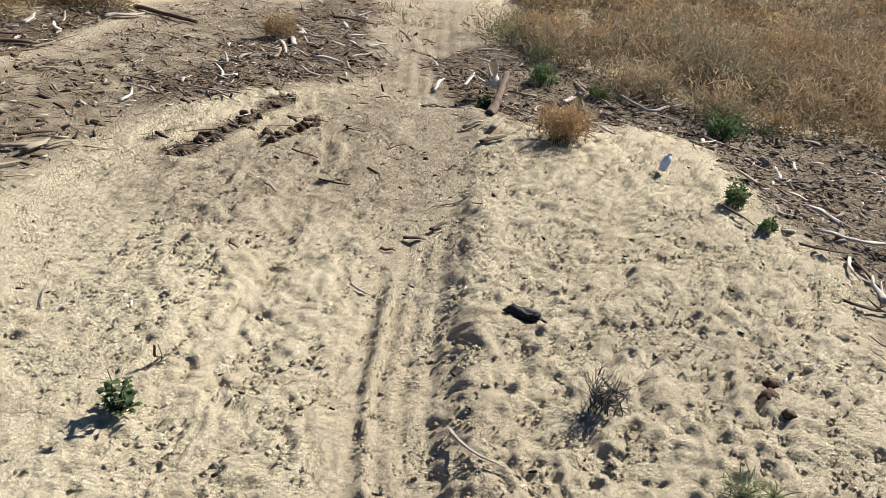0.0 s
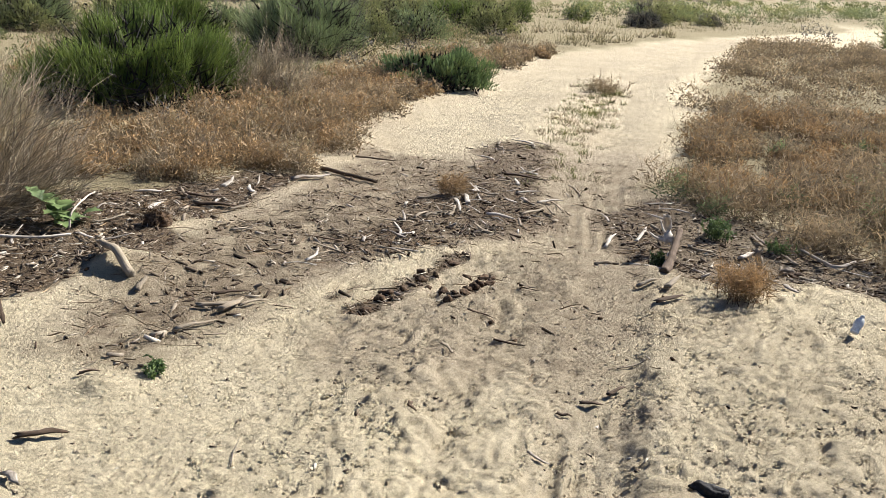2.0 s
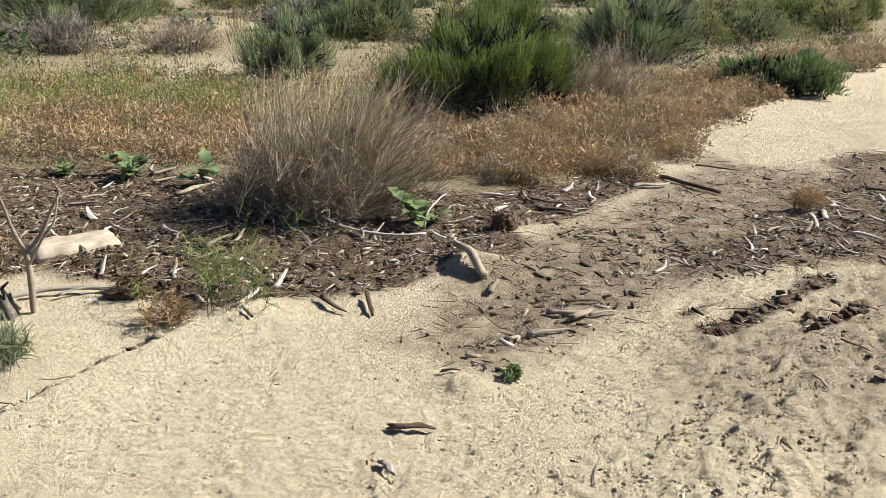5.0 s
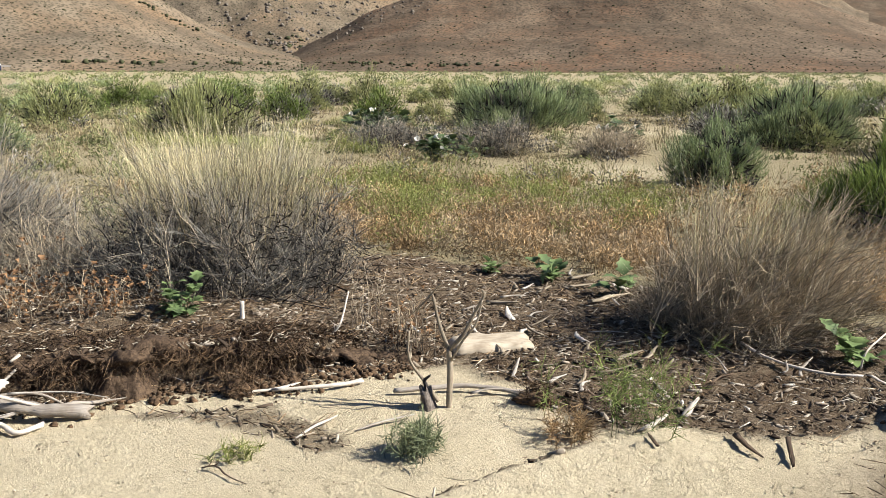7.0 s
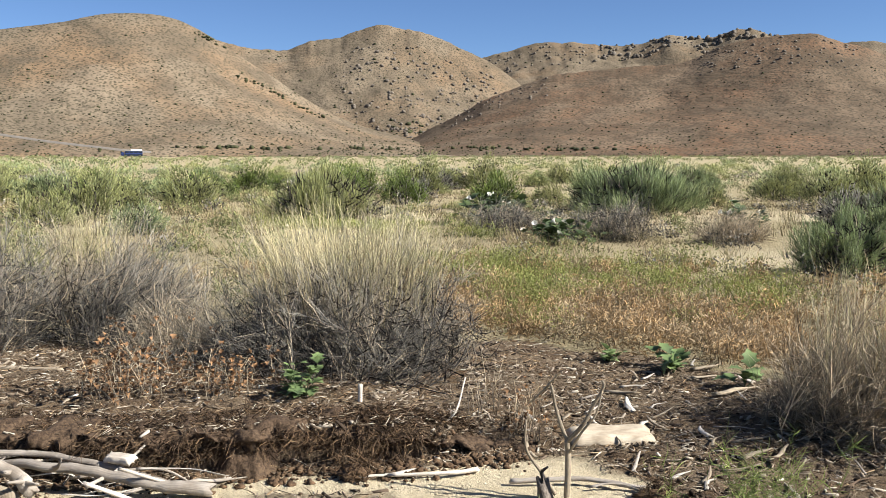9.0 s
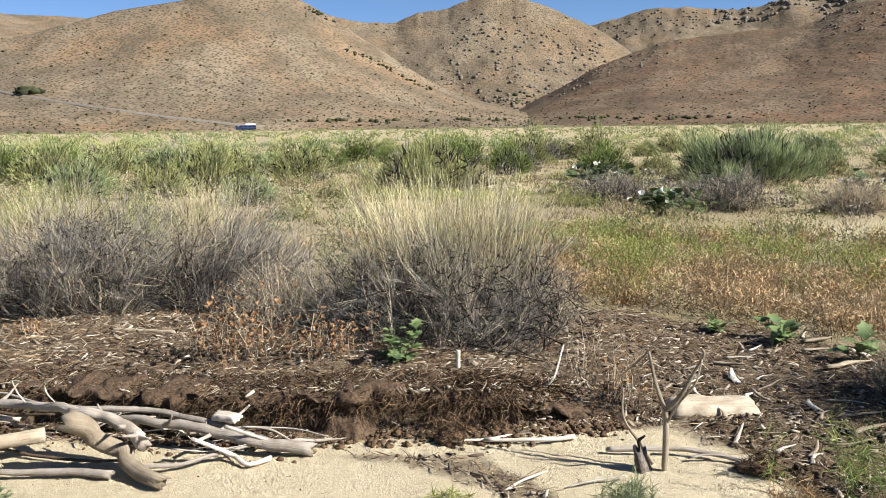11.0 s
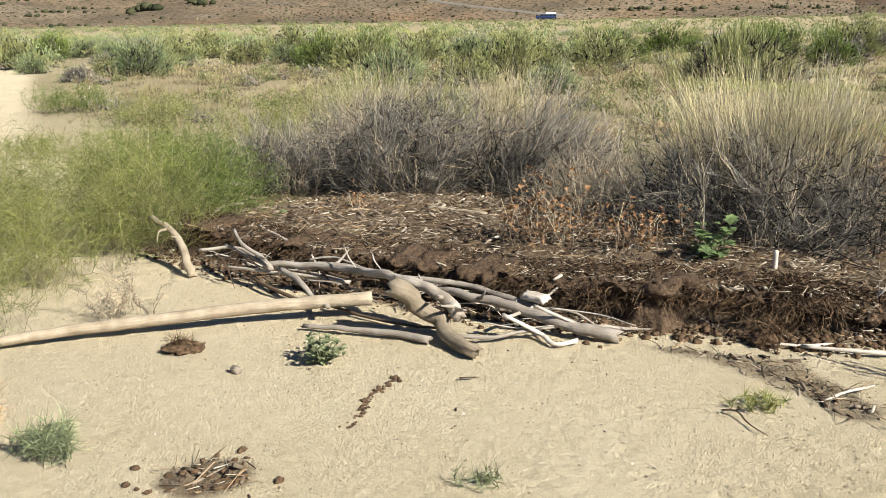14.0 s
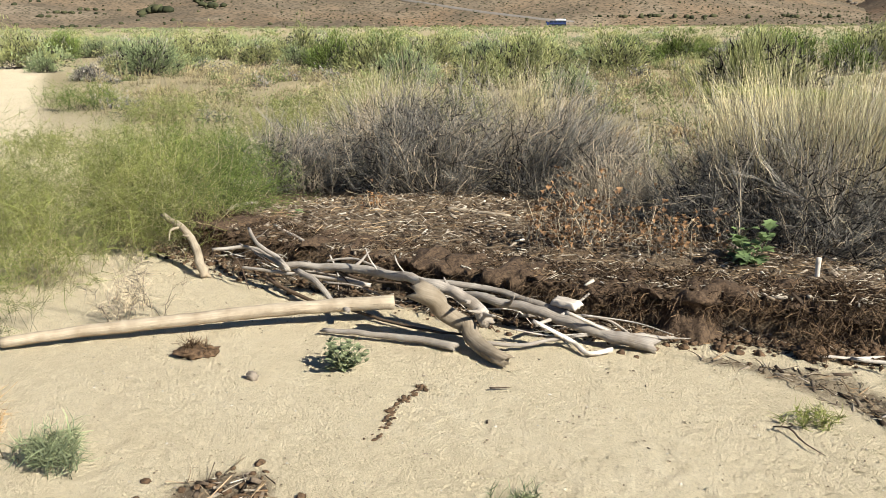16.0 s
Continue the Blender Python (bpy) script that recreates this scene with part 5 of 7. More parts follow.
def low_bushes(name, pts, per, tall, wide, width, mat, label, category):
    """Low rounded weeds: each a tangle of short twigs round its root."""
    n = len(pts)
    size = np.clip(0.9 + 0.6 * fbm(pts[:, 0] * 0.9, pts[:, 1] * 0.9, 78, 2), 0.45, 1.5) * rng.uniform(0.65, 1.2, n)
    sz, c = np.repeat(size, per), np.repeat(pts, per, 0)
    e = unit(rng.normal(0, 1, (n * per, 3)))
    e[:, 2] = abs(e[:, 2])
    ragged = 0.8 + 0.35 * vnoise(e[:, 0] * 2.5 + np.repeat(np.arange(n) * 3.7, per), e[:, 1] * 2.5 + e[:, 2] * 2, 79)
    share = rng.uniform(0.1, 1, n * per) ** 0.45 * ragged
    base = c + e * (sz * share)[:, None] * [wide / 2, wide / 2, tall * 0.9]
    far = np.maximum(1, np.hypot(base[:, 0], base[:, 1]) / 7)
    way = unit(e * 0.5 + rng.normal(0, 0.8, (n * per, 3)) + [0, 0, 0.2])
    v, f, h, line = strands(base, way, rng.uniform(0.018, 0.06, n * per) * (0.6 + tall), width * 1.35 * far * rng.uniform(0.6, 1.6, n * per), wig=0.2, segs=1, taper=0.6)
    # deep and low twigs darker, tops lighter: each bush's shading painted into its colour
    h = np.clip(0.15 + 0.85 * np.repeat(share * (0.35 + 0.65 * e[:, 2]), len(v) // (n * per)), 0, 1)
    few = n * 7
    i = rng.integers(0, n, few)
    stalk = unit(np.stack([rng.normal(0, 0.45, few), rng.normal(0, 0.45, few), np.ones(few)], 1))
    v2, f2, h2, _ = strands(pts[i] + np.stack([rng.normal(0, wide * 0.12, few), rng.normal(0, wide * 0.12, few), np.zeros(few)], 1), stalk, tall * size[i] * rng.uniform(0.8, 1.5, few), width * rng.uniform(0.7, 1.2, few), wig=0.15, segs=3)
    v, f, h = merge((v, f, h), (v2, f2, h2))
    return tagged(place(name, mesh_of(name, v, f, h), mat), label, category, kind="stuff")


def spots(n, test, box):
    """Places in a box where test(x, y) passes, on the ground."""
    out = []
    while sum(map(len, out)) < n:
        x, y = rng.uniform(box[0], box[1], 4 * n), rng.uniform(box[2], box[3], 4 * n)
        k = test(x, y) > rng.random(4 * n)
        out.append(np.stack([x[k], y[k], height(x[k], y[k]) - 0.005], 1))
    return np.concatenate(out)[:n]


def wedge(x, y, lo=-71, hi=100):
    a = np.degrees(np.arctan2(-x, y))
    return (a > lo) & (a < hi)


def field_share(x, y):
    return ss(-0.1, 0.25, inside(x, y, FIELD) + 0.3 * fbm(x * 0.9, y * 0.9, 61, 3)) * ss(16, 6, np.hypot(x, y)) * wedge(x, y)


def edge_share(x, y):
    d = inside(x, y, MEADOW)
    return ss(0.0, 0.2, d + 0.3 * fbm(x * 1.1, y * 1.1, 62, 3)) * ss(2.2, 1.0, d) * ss(-2.8, -1.0, x) * ss(24, 12, y)


def rust_share(x, y):
    c = np.exp(-(((x + 4.2) / 2.3) ** 2 + ((y - 8.3) / 1.3) ** 2)) + 0.8 * np.exp(-(((x + 13) / 4) ** 2 + ((y - 11.5) / 2.2) ** 2)) + 0.7 * np.exp(-(((x + 1.2) / 1.6) ** 2 + ((y - 7.6) / 0.7) ** 2))
    return np.clip(c * (0.75 + 0.6 * fbm(x * 0.8, y * 0.8, 63, 3)) + 0.12, 0, 1) * ss(16, 11, np.hypot(x, y)) * (inside(x, y, MEADOW) > 0)


low_bushes("dry_weeds", spots(330, field_share, (3.4, 12, -2, 14)), 310, 0.40, 0.75, 0.0048, M_DRY2, "low tan dry weeds filling the field", "dry weeds")
low_bushes("dry_weeds", spots(300, lambda x, y: field_share(x, y) * ss(-0.2, 0.5, fbm(x * 0.6, y * 0.6, 64, 2) + 0.25), (3.4, 12, -2, 14)), 360, 0.36, 0.7, 0.0048, M_DRY, "low rust-brown dry weeds filling the field", "dry weeds")
low_bushes("green_weeds", spots(26, field_share, (3.4, 9, -1, 9)), 300, 0.34, 0.6, 0.0045, M_SAGE2, "grey-green weeds among the dry ones", "green weeds")
clumps("dry_weeds", spots(60, field_share, (3.4, 16, -2, 16)), 26, 0.62, 0.5, 0.003, M_PALE, "tall bare stalks in the field", "dry weeds", lean=0.35)
low_bushes("dry_weeds", spots(620, lambda x, y: (inside(x, y, FIELD) > 0.2) * (np.hypot(x, y) > 9) * wedge(x, y, -60, -8), (5, 30, 0, 28)), 170, 0.50, 1.3, 0.0055, M_DRY2, "tan dry weeds in the far field", "dry weeds")
low_bushes("dry_weeds", spots(150, edge_share, (-3, 9, 6, 24)), 330, 0.34, 0.6, 0.005, M_DRY, "rust-brown dry weeds along the track", "dry weeds")
low_bushes("dry_weeds", spots(150, edge_share, (-3, 9, 6, 24)), 330, 0.36, 0.65, 0.005, M_DRY2, "tan dry weeds along the track", "dry weeds")
clumps("dry_weeds", spots(26, edge_share, (-3, 9, 6, 24)), 90, 0.24, 0.25, 0.0034, M_STRAW, "yellow grass tufts along the track", "dry weeds", lean=0.3)
low_bushes("dry_weeds", spots(320, rust_share, (-20, 2, 6.5, 16)), 230, 0.30, 0.6, 0.005, M_DRY, "rust-brown dry weeds in the meadow", "dry weeds")
low_bushes("dry_weeds", spots(230, rust_share, (-20, 2, 6.5, 16)), 200, 0.32, 0.6, 0.005, M_DRY2, "tan dry weeds in the meadow", "dry weeds")


def crown_share(x, y):
    d, a, q = to_line(x, y, [(2.9, 7.2), (3.9, 9.3), (5.2, 11.8), (6.1, 13.8)])
    return ss(0.55, 0.1, d)


clumps("green_weeds", spots(90, crown_share, (2, 8, 6, 15)), 26, 0.10, 0.22, 0.004, M_WEED, "low green weeds on the track's crown", "green weeds", lean=0.6)
clumps("dry_weeds", spots(60, crown_share, (2, 8, 6, 15)), 26, 0.12, 0.22, 0.004, M_DRY2, "low dry weeds on the track's crown", "dry weeds", lean=0.6)


def green_share(x, y):
    return np.exp(-(((x + 6.3) / 2.6) ** 2 + ((y - 10.3) / 1.5) ** 2)) + 0.7 * np.exp(-(((x + 14.5) / 2.5) ** 2 + ((y - 14.5) / 1.0) ** 2)) + 0.5 * np.exp(-(((x + 4.7) / 0.7) ** 2 + ((y - 7.2) / 0.3) ** 2))


clumps("green_weeds", spots(150, green_share, (-18, 1, 6.5, 18)), 80, 0.42, 0.6, 0.0035, M_WEED, "yellow-green weeds in the meadow", "green weeds", segs=2, heads=True)


def meadow_share(x, y):
    return (inside(x, y, MEADOW) > 0.3) * (0.35 + 0.65 * ss(-0.3, 0.4, fbm(x * 0.25, y * 0.25, 65, 3))) * ss(6, 10, np.hypot(x, y)) * wedge(x, y)


clumps("straw_grass", spots(900, meadow_share, (-34, 16, 0, 30)), 32, 0.42, 0.6, 0.004, M_MEADOW, "pale dry grass over the meadow", "dry grass", lean=0.4, segs=1)
clumps("straw_grass", spots(750, meadow_share, (-34, 16, 0, 30)), 32, 0.36, 0.6, 0.004, M_DRY2, "tan dry weeds over the meadow", "dry grass", lean=0.5, segs=1)
clumps("straw_grass", spots(1700, lambda x, y: (inside(x, y, MEADOW) > 1) * wedge(x, y) * (np.hypot(x, y) > 28), (-60, 40, 2, 62)), 18, 0.32, 1.3, 0.0035, M_MEADOW, "pale dry grass over the plain", "dry grass", lean=0.4, segs=1)
clumps("green_weeds", spots(420, lambda x, y: (inside(x, y, MEADOW) > 1) * wedge(x, y) * ss(0.0, 0.4, fbm(x * 0.12, y * 0.12, 66, 2)) * (np.hypot(x, y) > 11), (-45, 16, 1, 40)), 40, 0.32, 0.7, 0.004, M_WEED, "yellow-green weeds over the meadow", "green weeds", lean=0.4)


def brushy(x, y):
    return meadow_share(x, y) * (np.hypot(x + 3.85, y - 13.5) > 1.2) * (np.hypot(x + 0.75, y - 11) > 1.8)


low_bushes("meadow_brush", spots(150, brushy, (-34, 8, 1, 30)), 120, 0.50, 1.0, 0.006, M_MEADOW, "pale straw-coloured low brush over the meadow", "brush")
low_bushes("meadow_brush", spots(210, brushy, (-34, 8, 1, 30)), 170, 0.55, 1.0, 0.0055, M_FAR, "olive-green low brush over the meadow", "brush")
low_bushes("meadow_brush", spots(120, brushy, (-34, 8, 1, 30)), 130, 0.55, 1.1, 0.006, M_GREY, "grey dead low brush over the meadow", "brush")


# sage brush over the plain: a few built, then copied
def sage(name, wide, tall, n, mat, label):
    ob = shrub(name, 0, 0, wide, tall, label, M_GREY, M_GREY, 18, 0, 0.3, 0.02, shoots=int(n * 1.5), shoot_mat=mat, shoot=0.11, fine=0.0068, radial=0.85, clump=0.27, shoot_segs=1, group="sage brush", z=0)
    return ob


SAGES = [sage("sage_bush", 2.0, 1.15, 2400, M_SAGE, "yellow-green sage bush on the plain"), sage("sage_bush", 1.7, 0.95, 2200, M_SAGE2, "blue-green sage bush on the plain"),
         sage("sage_bush", 2.3, 1.3, 2600, M_SAGE, "broad yellow-green sage bush on the plain"), sage("sage_bush", 1.6, 0.8, 2000, M_GREY, "grey dead bush on the plain"), sage("sage_bush", 1.8, 1.1, 2300, M_GREEN, "green sage bush on the plain")]
TAKEN = [(-4.85, 4.75, 2.5), (-7.75, 3.35, 2), (-0.75, 10.9, 2.5), (-3.85, 13.5, 2), (-17.4, 16.3, 4), (-12.4, 23.2, 4), (-13, 17.6, 3), (-9, 15.5, 3.5), (3.3, 13.5, 2)]
AHEAD = [tuple(TRACK_L[k]) for k in range(1, 8)]
made = 0
pick = [0, 0, 1, 1, 2, 2, 3, 4]
used = set()
tries = 0
while made < 215 and tries < 20000:
    tries += 1
    r = 19 + 33 * rng.random() ** 0.9
    a = radians(rng.uniform(-60, 98))
    x, y = -math.sin(a) * r, math.cos(a) * r
    if any(math.hypot(x - p, y - q) < s for p, q, s in TAKEN):
        continue
    lo = to_line(np.array([x]), np.array([y]), AHEAD)[0][0]
    if lo < 2.6 or (inside(np.array([x]), np.array([y]), FIELD)[0] > -1 and r < 22):
        continue
    if r < 26 and -30 < x < -8 and rng.random() < 0.45:
        continue
    if fbm(np.array([x * 0.05]), np.array([y * 0.05]), 71, 2)[0] < -0.35:
        continue
    if any(math.hypot(x - p, y - q) < 1.3 for p, q, s in TAKEN[9:]):
        continue
    TAKEN.append((x, y, 1.3))
    k = pick[int(rng.integers(0, 8))]
    s = rng.uniform(0.65, 1.35)
    m = pose(x, y, H(x, y) - 0.02, 0, 0, rng.uniform(0, 360))
    if k not in used:
        SAGES[k].matrix_basis = m
        used.add(k)
    else:
        ob = copy_thing(SAGES[k], m)
        ob.scale = (s * rng.uniform(0.9, 1.2), s, s * rng.uniform(0.85, 1.1))
    made += 1


def far_brush():
    """Low brush over the plain: each bush a loose mound of short shoots."""
    for mat, n, near, reach, per, label in ((M_SAGE, 460, 34, 62, 260, "yellow-green sage brush on the plain"), (M_SAGE2, 330, 34, 62, 260, "grey-green sage brush on the plain"), (M_GREY, 90, 30, 60, 240, "grey dead brush on the plain"),
                                            (M_FAR, 2500, 88, 370, 40, "yellow-green sage brush out to the hills"), (M_FAR2, 1200, 88, 370, 40, "grey-green sage brush out to the hills")):
        r = near + reach * rng.random(n) ** 0.9
        a = np.radians(rng.uniform(-62, 100, n))
        pos = np.stack([-np.sin(a) * r, np.cos(a) * r, np.zeros(n)], 1)
        off_track = to_line(pos[:, 0], pos[:, 1], AHEAD)[0] > 3.0
        pos, n = pos[off_track], int(off_track.sum())
        pos[:, 2] = height(pos[:, 0], pos[:, 1])
        s = np.repeat(rng.uniform(0.55, 1.25, n), per)
        way = dome(n * per, 1.0, 1.0, 1.0, 0.05)
        seed = np.repeat(rng.uniform(0, 99, n), per)
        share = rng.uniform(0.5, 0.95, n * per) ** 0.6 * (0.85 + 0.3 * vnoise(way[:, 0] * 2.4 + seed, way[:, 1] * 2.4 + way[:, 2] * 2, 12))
        base = np.repeat(pos, per, 0) + way * (s * share)[:, None] * [1.15, 1.15, 0.9]
        up = unit(way * 0.6 + [0, 0, 0.35] + rng.normal(0, 0.6, (n * per, 3)))
        wide, long = (0.032, 0.11) if per > 60 else (0.13, 0.2)
        v, f, h, _ = strands(base, up, long * s * rng.uniform(0.6, 1.3, n * per), wide * s, wig=0.15, segs=1, h0=0.0, taper=0.45)
        # mound shading put into the colour: deep and low shoots dark, tops light
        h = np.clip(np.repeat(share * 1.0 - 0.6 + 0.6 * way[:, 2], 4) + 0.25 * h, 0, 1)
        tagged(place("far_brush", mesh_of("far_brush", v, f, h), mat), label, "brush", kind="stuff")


far_brush()


# ---- driftwood and sticks ----
def curve_points(pts, n):
    """A smooth line through a few points."""
    p = np.array(pts, float)
    if len(p) == 2:
        p = np.array([p[0], p.mean(0), p[1]])
    q = np.concatenate([[2 * p[0] - p[1]], p, [2 * p[-1] - p[-2]]])
    out = []
    for s in np.linspace(0, len(p) - 1, n):
        k = min(int(s), len(p) - 2)
        t = s - k
        a, b, c, d = q[k], q[k + 1], q[k + 2], q[k + 3]
        out.append(0.5 * (2 * b + (c - a) * t + (2 * a - 5 * b + 4 * c - d) * t * t + (3 * b - a - 3 * c + d) * t ** 3))
    return np.array(out)


def tube(line, radii, spokes=9, rough=0.12, flat=1.0, seed=0, torn=0.0):
    """A round or flattened limb along a line, with uneven sides and closed, slightly torn ends. Returns vertices, face lists and the way attribute."""
    n = len(line)
    tan = unit(np.gradient(line, axis=0))
    ref = np.array([0.0, 0.0, 1.0]) if abs(tan[:, 2]).mean() < 0.8 else np.array([1.0, 0.0, 0.0])
    side = unit(np.cross(tan, ref))
    other = np.cross(side, tan)
    t = np.linspace(0, 2 * np.pi, spokes + 1)[:-1]
    along = np.concatenate([[0], np.cumsum(np.linalg.norm(np.diff(line, axis=0), axis=1))])
    A, S = np.meshgrid(t, along)
    k = 1 + rough * (vnoise(np.cos(A) * 1.4 + seed * 3.7, S / max(radii.max(), 0.004) * 0.35 + np.sin(A) * 1.4, seed) + 0.5 * vnoise(np.cos(A) * 3 + seed, S / max(radii.max(), 0.004) * 1.1 + np.sin(A) * 3, seed + 1))
    R = radii[:, None] * k
    v = line[:, None] + side[:, None] * (np.cos(A) * R)[:, :, None] + other[:, None] * (np.sin(A) * R * flat)[:, :, None]
    if torn:
        v[0] -= tan[0] * (torn * rng.random((spokes, 1)))
        v[-1] += tan[-1] * (torn * rng.random((spokes, 1)))
    verts = np.concatenate([v.reshape(-1, 3), [line[0] - tan[0] * radii[0] * 0.12, line[-1] + tan[-1] * radii[-1] * 0.12]])
    idx = np.arange(n * spokes).reshape(n, spokes)
    nxt = np.roll(idx, -1, 1)
    quads = np.stack([idx[:-1], idx[1:], nxt[1:], nxt[:-1]], -1).reshape(-1, 4)[:, ::-1]
    a, b = n * spokes, n * spokes + 1
    caps = np.concatenate([np.stack([idx[0], np.full(spokes, a), nxt[0]], -1), np.stack([nxt[-1], np.full(spokes, b), idx[-1]], -1)])
    way = np.concatenate([np.stack([S, A / (2 * np.pi), 0 * A + seed], -1).reshape(-1, 3), [[0, 0.5, seed], [along[-1], 0.5, seed]]])
    return verts, [quads, caps], way


def limb_mesh(name, *args, **kw):
    v, f, way = tube(*args, **kw)
    me = mesh_of(name, v, f, smooth=True)
    me.attributes.new("way", "FLOAT_VECTOR", "POINT").data.foreach_set("vector", np.ascontiguousarray(way, np.float32).ravel())
    return me


COUNT = [0]


def driftwood(pts, r0, r1, label, nm="driftwood_stick", stubs=0, smooth=0):
    """A piece of driftwood along a few points; stubs are broken side twigs."""
    COUNT[0] += 1
    seed = COUNT[0]
    mat = M_DARK if "dark" in label or "decayed" in label else M_BLEACH if ("bleached" in label or "white" in label) else M_TAN if ("tan" in label or "pale" in label or "brown" in label) else M_WOOD
    p = np.array(pts, float)
    if p[:, 2].max() < 0.07:
        p[:, 2] += height(p[:, 0], p[:, 1]) + 0.004
    p[:, 2] = np.maximum(p[:, 2], height(p[:, 0], p[:, 1]) + 0.35 * max(min(r0, r1), 0.004))
    length = np.linalg.norm(np.diff(p, axis=0), axis=1).sum()
    n = int(np.clip(length / 0.03, 8, 60))
    origin = p[0].copy()
    line = curve_points(p - origin, n)
    line += (0.25 if not smooth else 0.08) * max(r0, r1) * np.stack([vnoise(np.arange(n) * 0.4, np.full(n, k * 7.7), seed) for k in range(3)], 1)
    radii = np.interp(np.linspace(0, 1, n), [0, 1], [r0, r1])
    short = length < 0.4 and nm == "driftwood_stick"
    flat = 0.5 if ("split" in label or "chunk" in label or "flat" in label or short) else 0.92
    radii = radii * (0.85 if short else 1.0) * (1 - 0.5 * ss(0.72, 1.0, np.linspace(0, 1, n)) * short)
    me = limb_mesh(nm, line, radii, 14 if r0 > 0.025 else 8, 0.08 if smooth else 0.34 if short else 0.15, flat, seed, torn=0.0 if smooth else 1.1 * max(r0, r1))
    group = "driftwood pile" if nm == "driftwood_log" else "driftwood sticks"
    if not stubs:
        ob = place(nm, me, mat, tuple(origin))
        return tagged(ob, label, "driftwood", group)
    root = thing(nm, tuple(origin), label, "driftwood", group)
    place("limb", me, mat, parent=root)
    for k in range(stubs):
        i = int(rng.uniform(0.1, 0.95) * (n - 1))
        t = unit(line[min(i + 1, n - 1)] - line[max(i - 1, 0)])
        d = unit(t * rng.uniform(-0.3, 0.9) + np.array([rng.normal(0, 0.5), rng.normal(0, 0.5), rng.uniform(-0.1, 0.6)]))
        s = rng.uniform(2.0, 5.0) * max(r0, r1) + 0.02
        b = line[i]
        stub = curve_points([b, b + d * s * 0.5, b + d * s + rng.normal(0, 0.15, 3) * s], 7)
        place("stub", limb_mesh("stub", stub, np.linspace(radii[i] * 0.5, radii[i] * 0.15, 7), 6, 0.15, 1, seed + k, 0.01), mat, parent=root)
    return root


driftwood([(-4.99, -0.12, 0.045), (-4.93, 0.34, 0.065), (-4.83, 0.84, 0.085), (-4.72, 1.32, 0.10), (-4.59, 1.73, 0.11)], 0.028, 0.041, "long pale barkless driftwood pole lying on the sand", nm='driftwood_log', smooth=1)
driftwood([(-4.21, 1.72, 0.27), (-4.19, 1.76, 0.24), (-4.17, 1.82, 0.17), (-4.12, 1.92, 0.1), (-4.02, 1.91, 0.06), (-3.79, 1.93, 0.04)], 0.055, 0.034, "thick crooked tan driftwood limb with a sawn end", nm='driftwood_log')
driftwood([(-5.36, 1.35, 0.17), (-5.08, 1.61, 0.19), (-4.72, 1.78, 0.22), (-4.42, 1.83, 0.25), (-4.25, 1.92, 0.22), (-4.12, 1.98, 0.18), (-4.05, 1.98, 0.14)], 0.022, 0.036, "silver-grey driftwood limb with broken stubs on the pile", nm='driftwood_log', stubs=5)
driftwood([(-5.26, 1.7, 0.12), (-4.72, 1.99, 0.16), (-4.5, 2.24, 0.14), (-4.19, 2.42, 0.1), (-3.88, 2.54, 0.05)], 0.016, 0.022, "straight grey driftwood branch on the pile")
driftwood([(-4.77, 1.97, 0.1), (-4.36, 2.16, 0.13), (-4.14, 2.29, 0.12), (-3.94, 2.41, 0.09), (-3.8, 2.52, 0.06), (-3.65, 2.66, 0.03)], 0.024, 0.038, "weathered grey driftwood trunk with a splayed root end", nm='driftwood_log', stubs=4)
driftwood([(-3.8, 2.52, 0.06), (-3.74, 2.69, 0.05), (-3.67, 2.88, 0.03)], 0.03, 0.01, "grey split root lying on sand")
driftwood([(-4.54, 1.34, 0.025), (-4.37, 1.52, 0.03), (-4.21, 1.7, 0.03), (-4.05, 1.82, 0.025)], 0.014, 0.022, "smooth grey driftwood branch lying on sand")
driftwood([(-4.03, 1.9, 0.04), (-3.92, 2.1, 0.03), (-3.9, 2.25, 0.04), (-3.84, 2.49, 0.06)], 0.013, 0.008, "thin grey driftwood branch lying on sand")
driftwood([(-3.95, 2.19, 0.13), (-3.88, 2.29, 0.07), (-3.84, 2.35, 0.03), (-3.72, 2.35, 0.02), (-3.71, 2.47, 0.02)], 0.012, 0.014, "bleached bent driftwood stick on sand")
driftwood([(-4.02, 2.12, 0.08), (-3.91, 2.26, 0.06), (-3.82, 2.4, 0.08)], 0.008, 0.007, "thin bleached stick on the pile")
driftwood([(-5.24, 1.41, 0.15), (-5.02, 1.46, 0.13), (-4.88, 1.5, 0.06), (-4.6, 1.48, 0.1)], 0.02, 0.015, "arched grey driftwood branch propped on the pole")
driftwood([(-5.91, 1.07, 0.17), (-5.76, 1.27, 0.19), (-5.45, 1.33, 0.18), (-5.32, 1.37, 0.15)], 0.012, 0.014, "grey dead branch curving over the pile")
driftwood([(-5.88, 1.29, 0.28), (-5.6, 1.27, 0.25), (-5.43, 1.33, 0.21), (-5.28, 1.36, 0.16)], 0.011, 0.016, "forked grey dead branch on the pile", stubs=4)
driftwood([(-5.84, 1.22, 0.2), (-5.55, 1.29, 0.19), (-5.28, 1.36, 0.16)], 0.007, 0.009, "thin grey stick on the pile")
driftwood([(-5.63, 1.18, 0.11), (-5.41, 1.32, 0.12), (-5.18, 1.53, 0.12), (-4.95, 1.73, 0.11)], 0.011, 0.013, "grey driftwood stick under the pile")
driftwood([(-5.51, 1.27, 0.08), (-5.17, 1.36, 0.05), (-4.87, 1.5, 0.03)], 0.014, 0.009, "dark weathered branch on the sand")
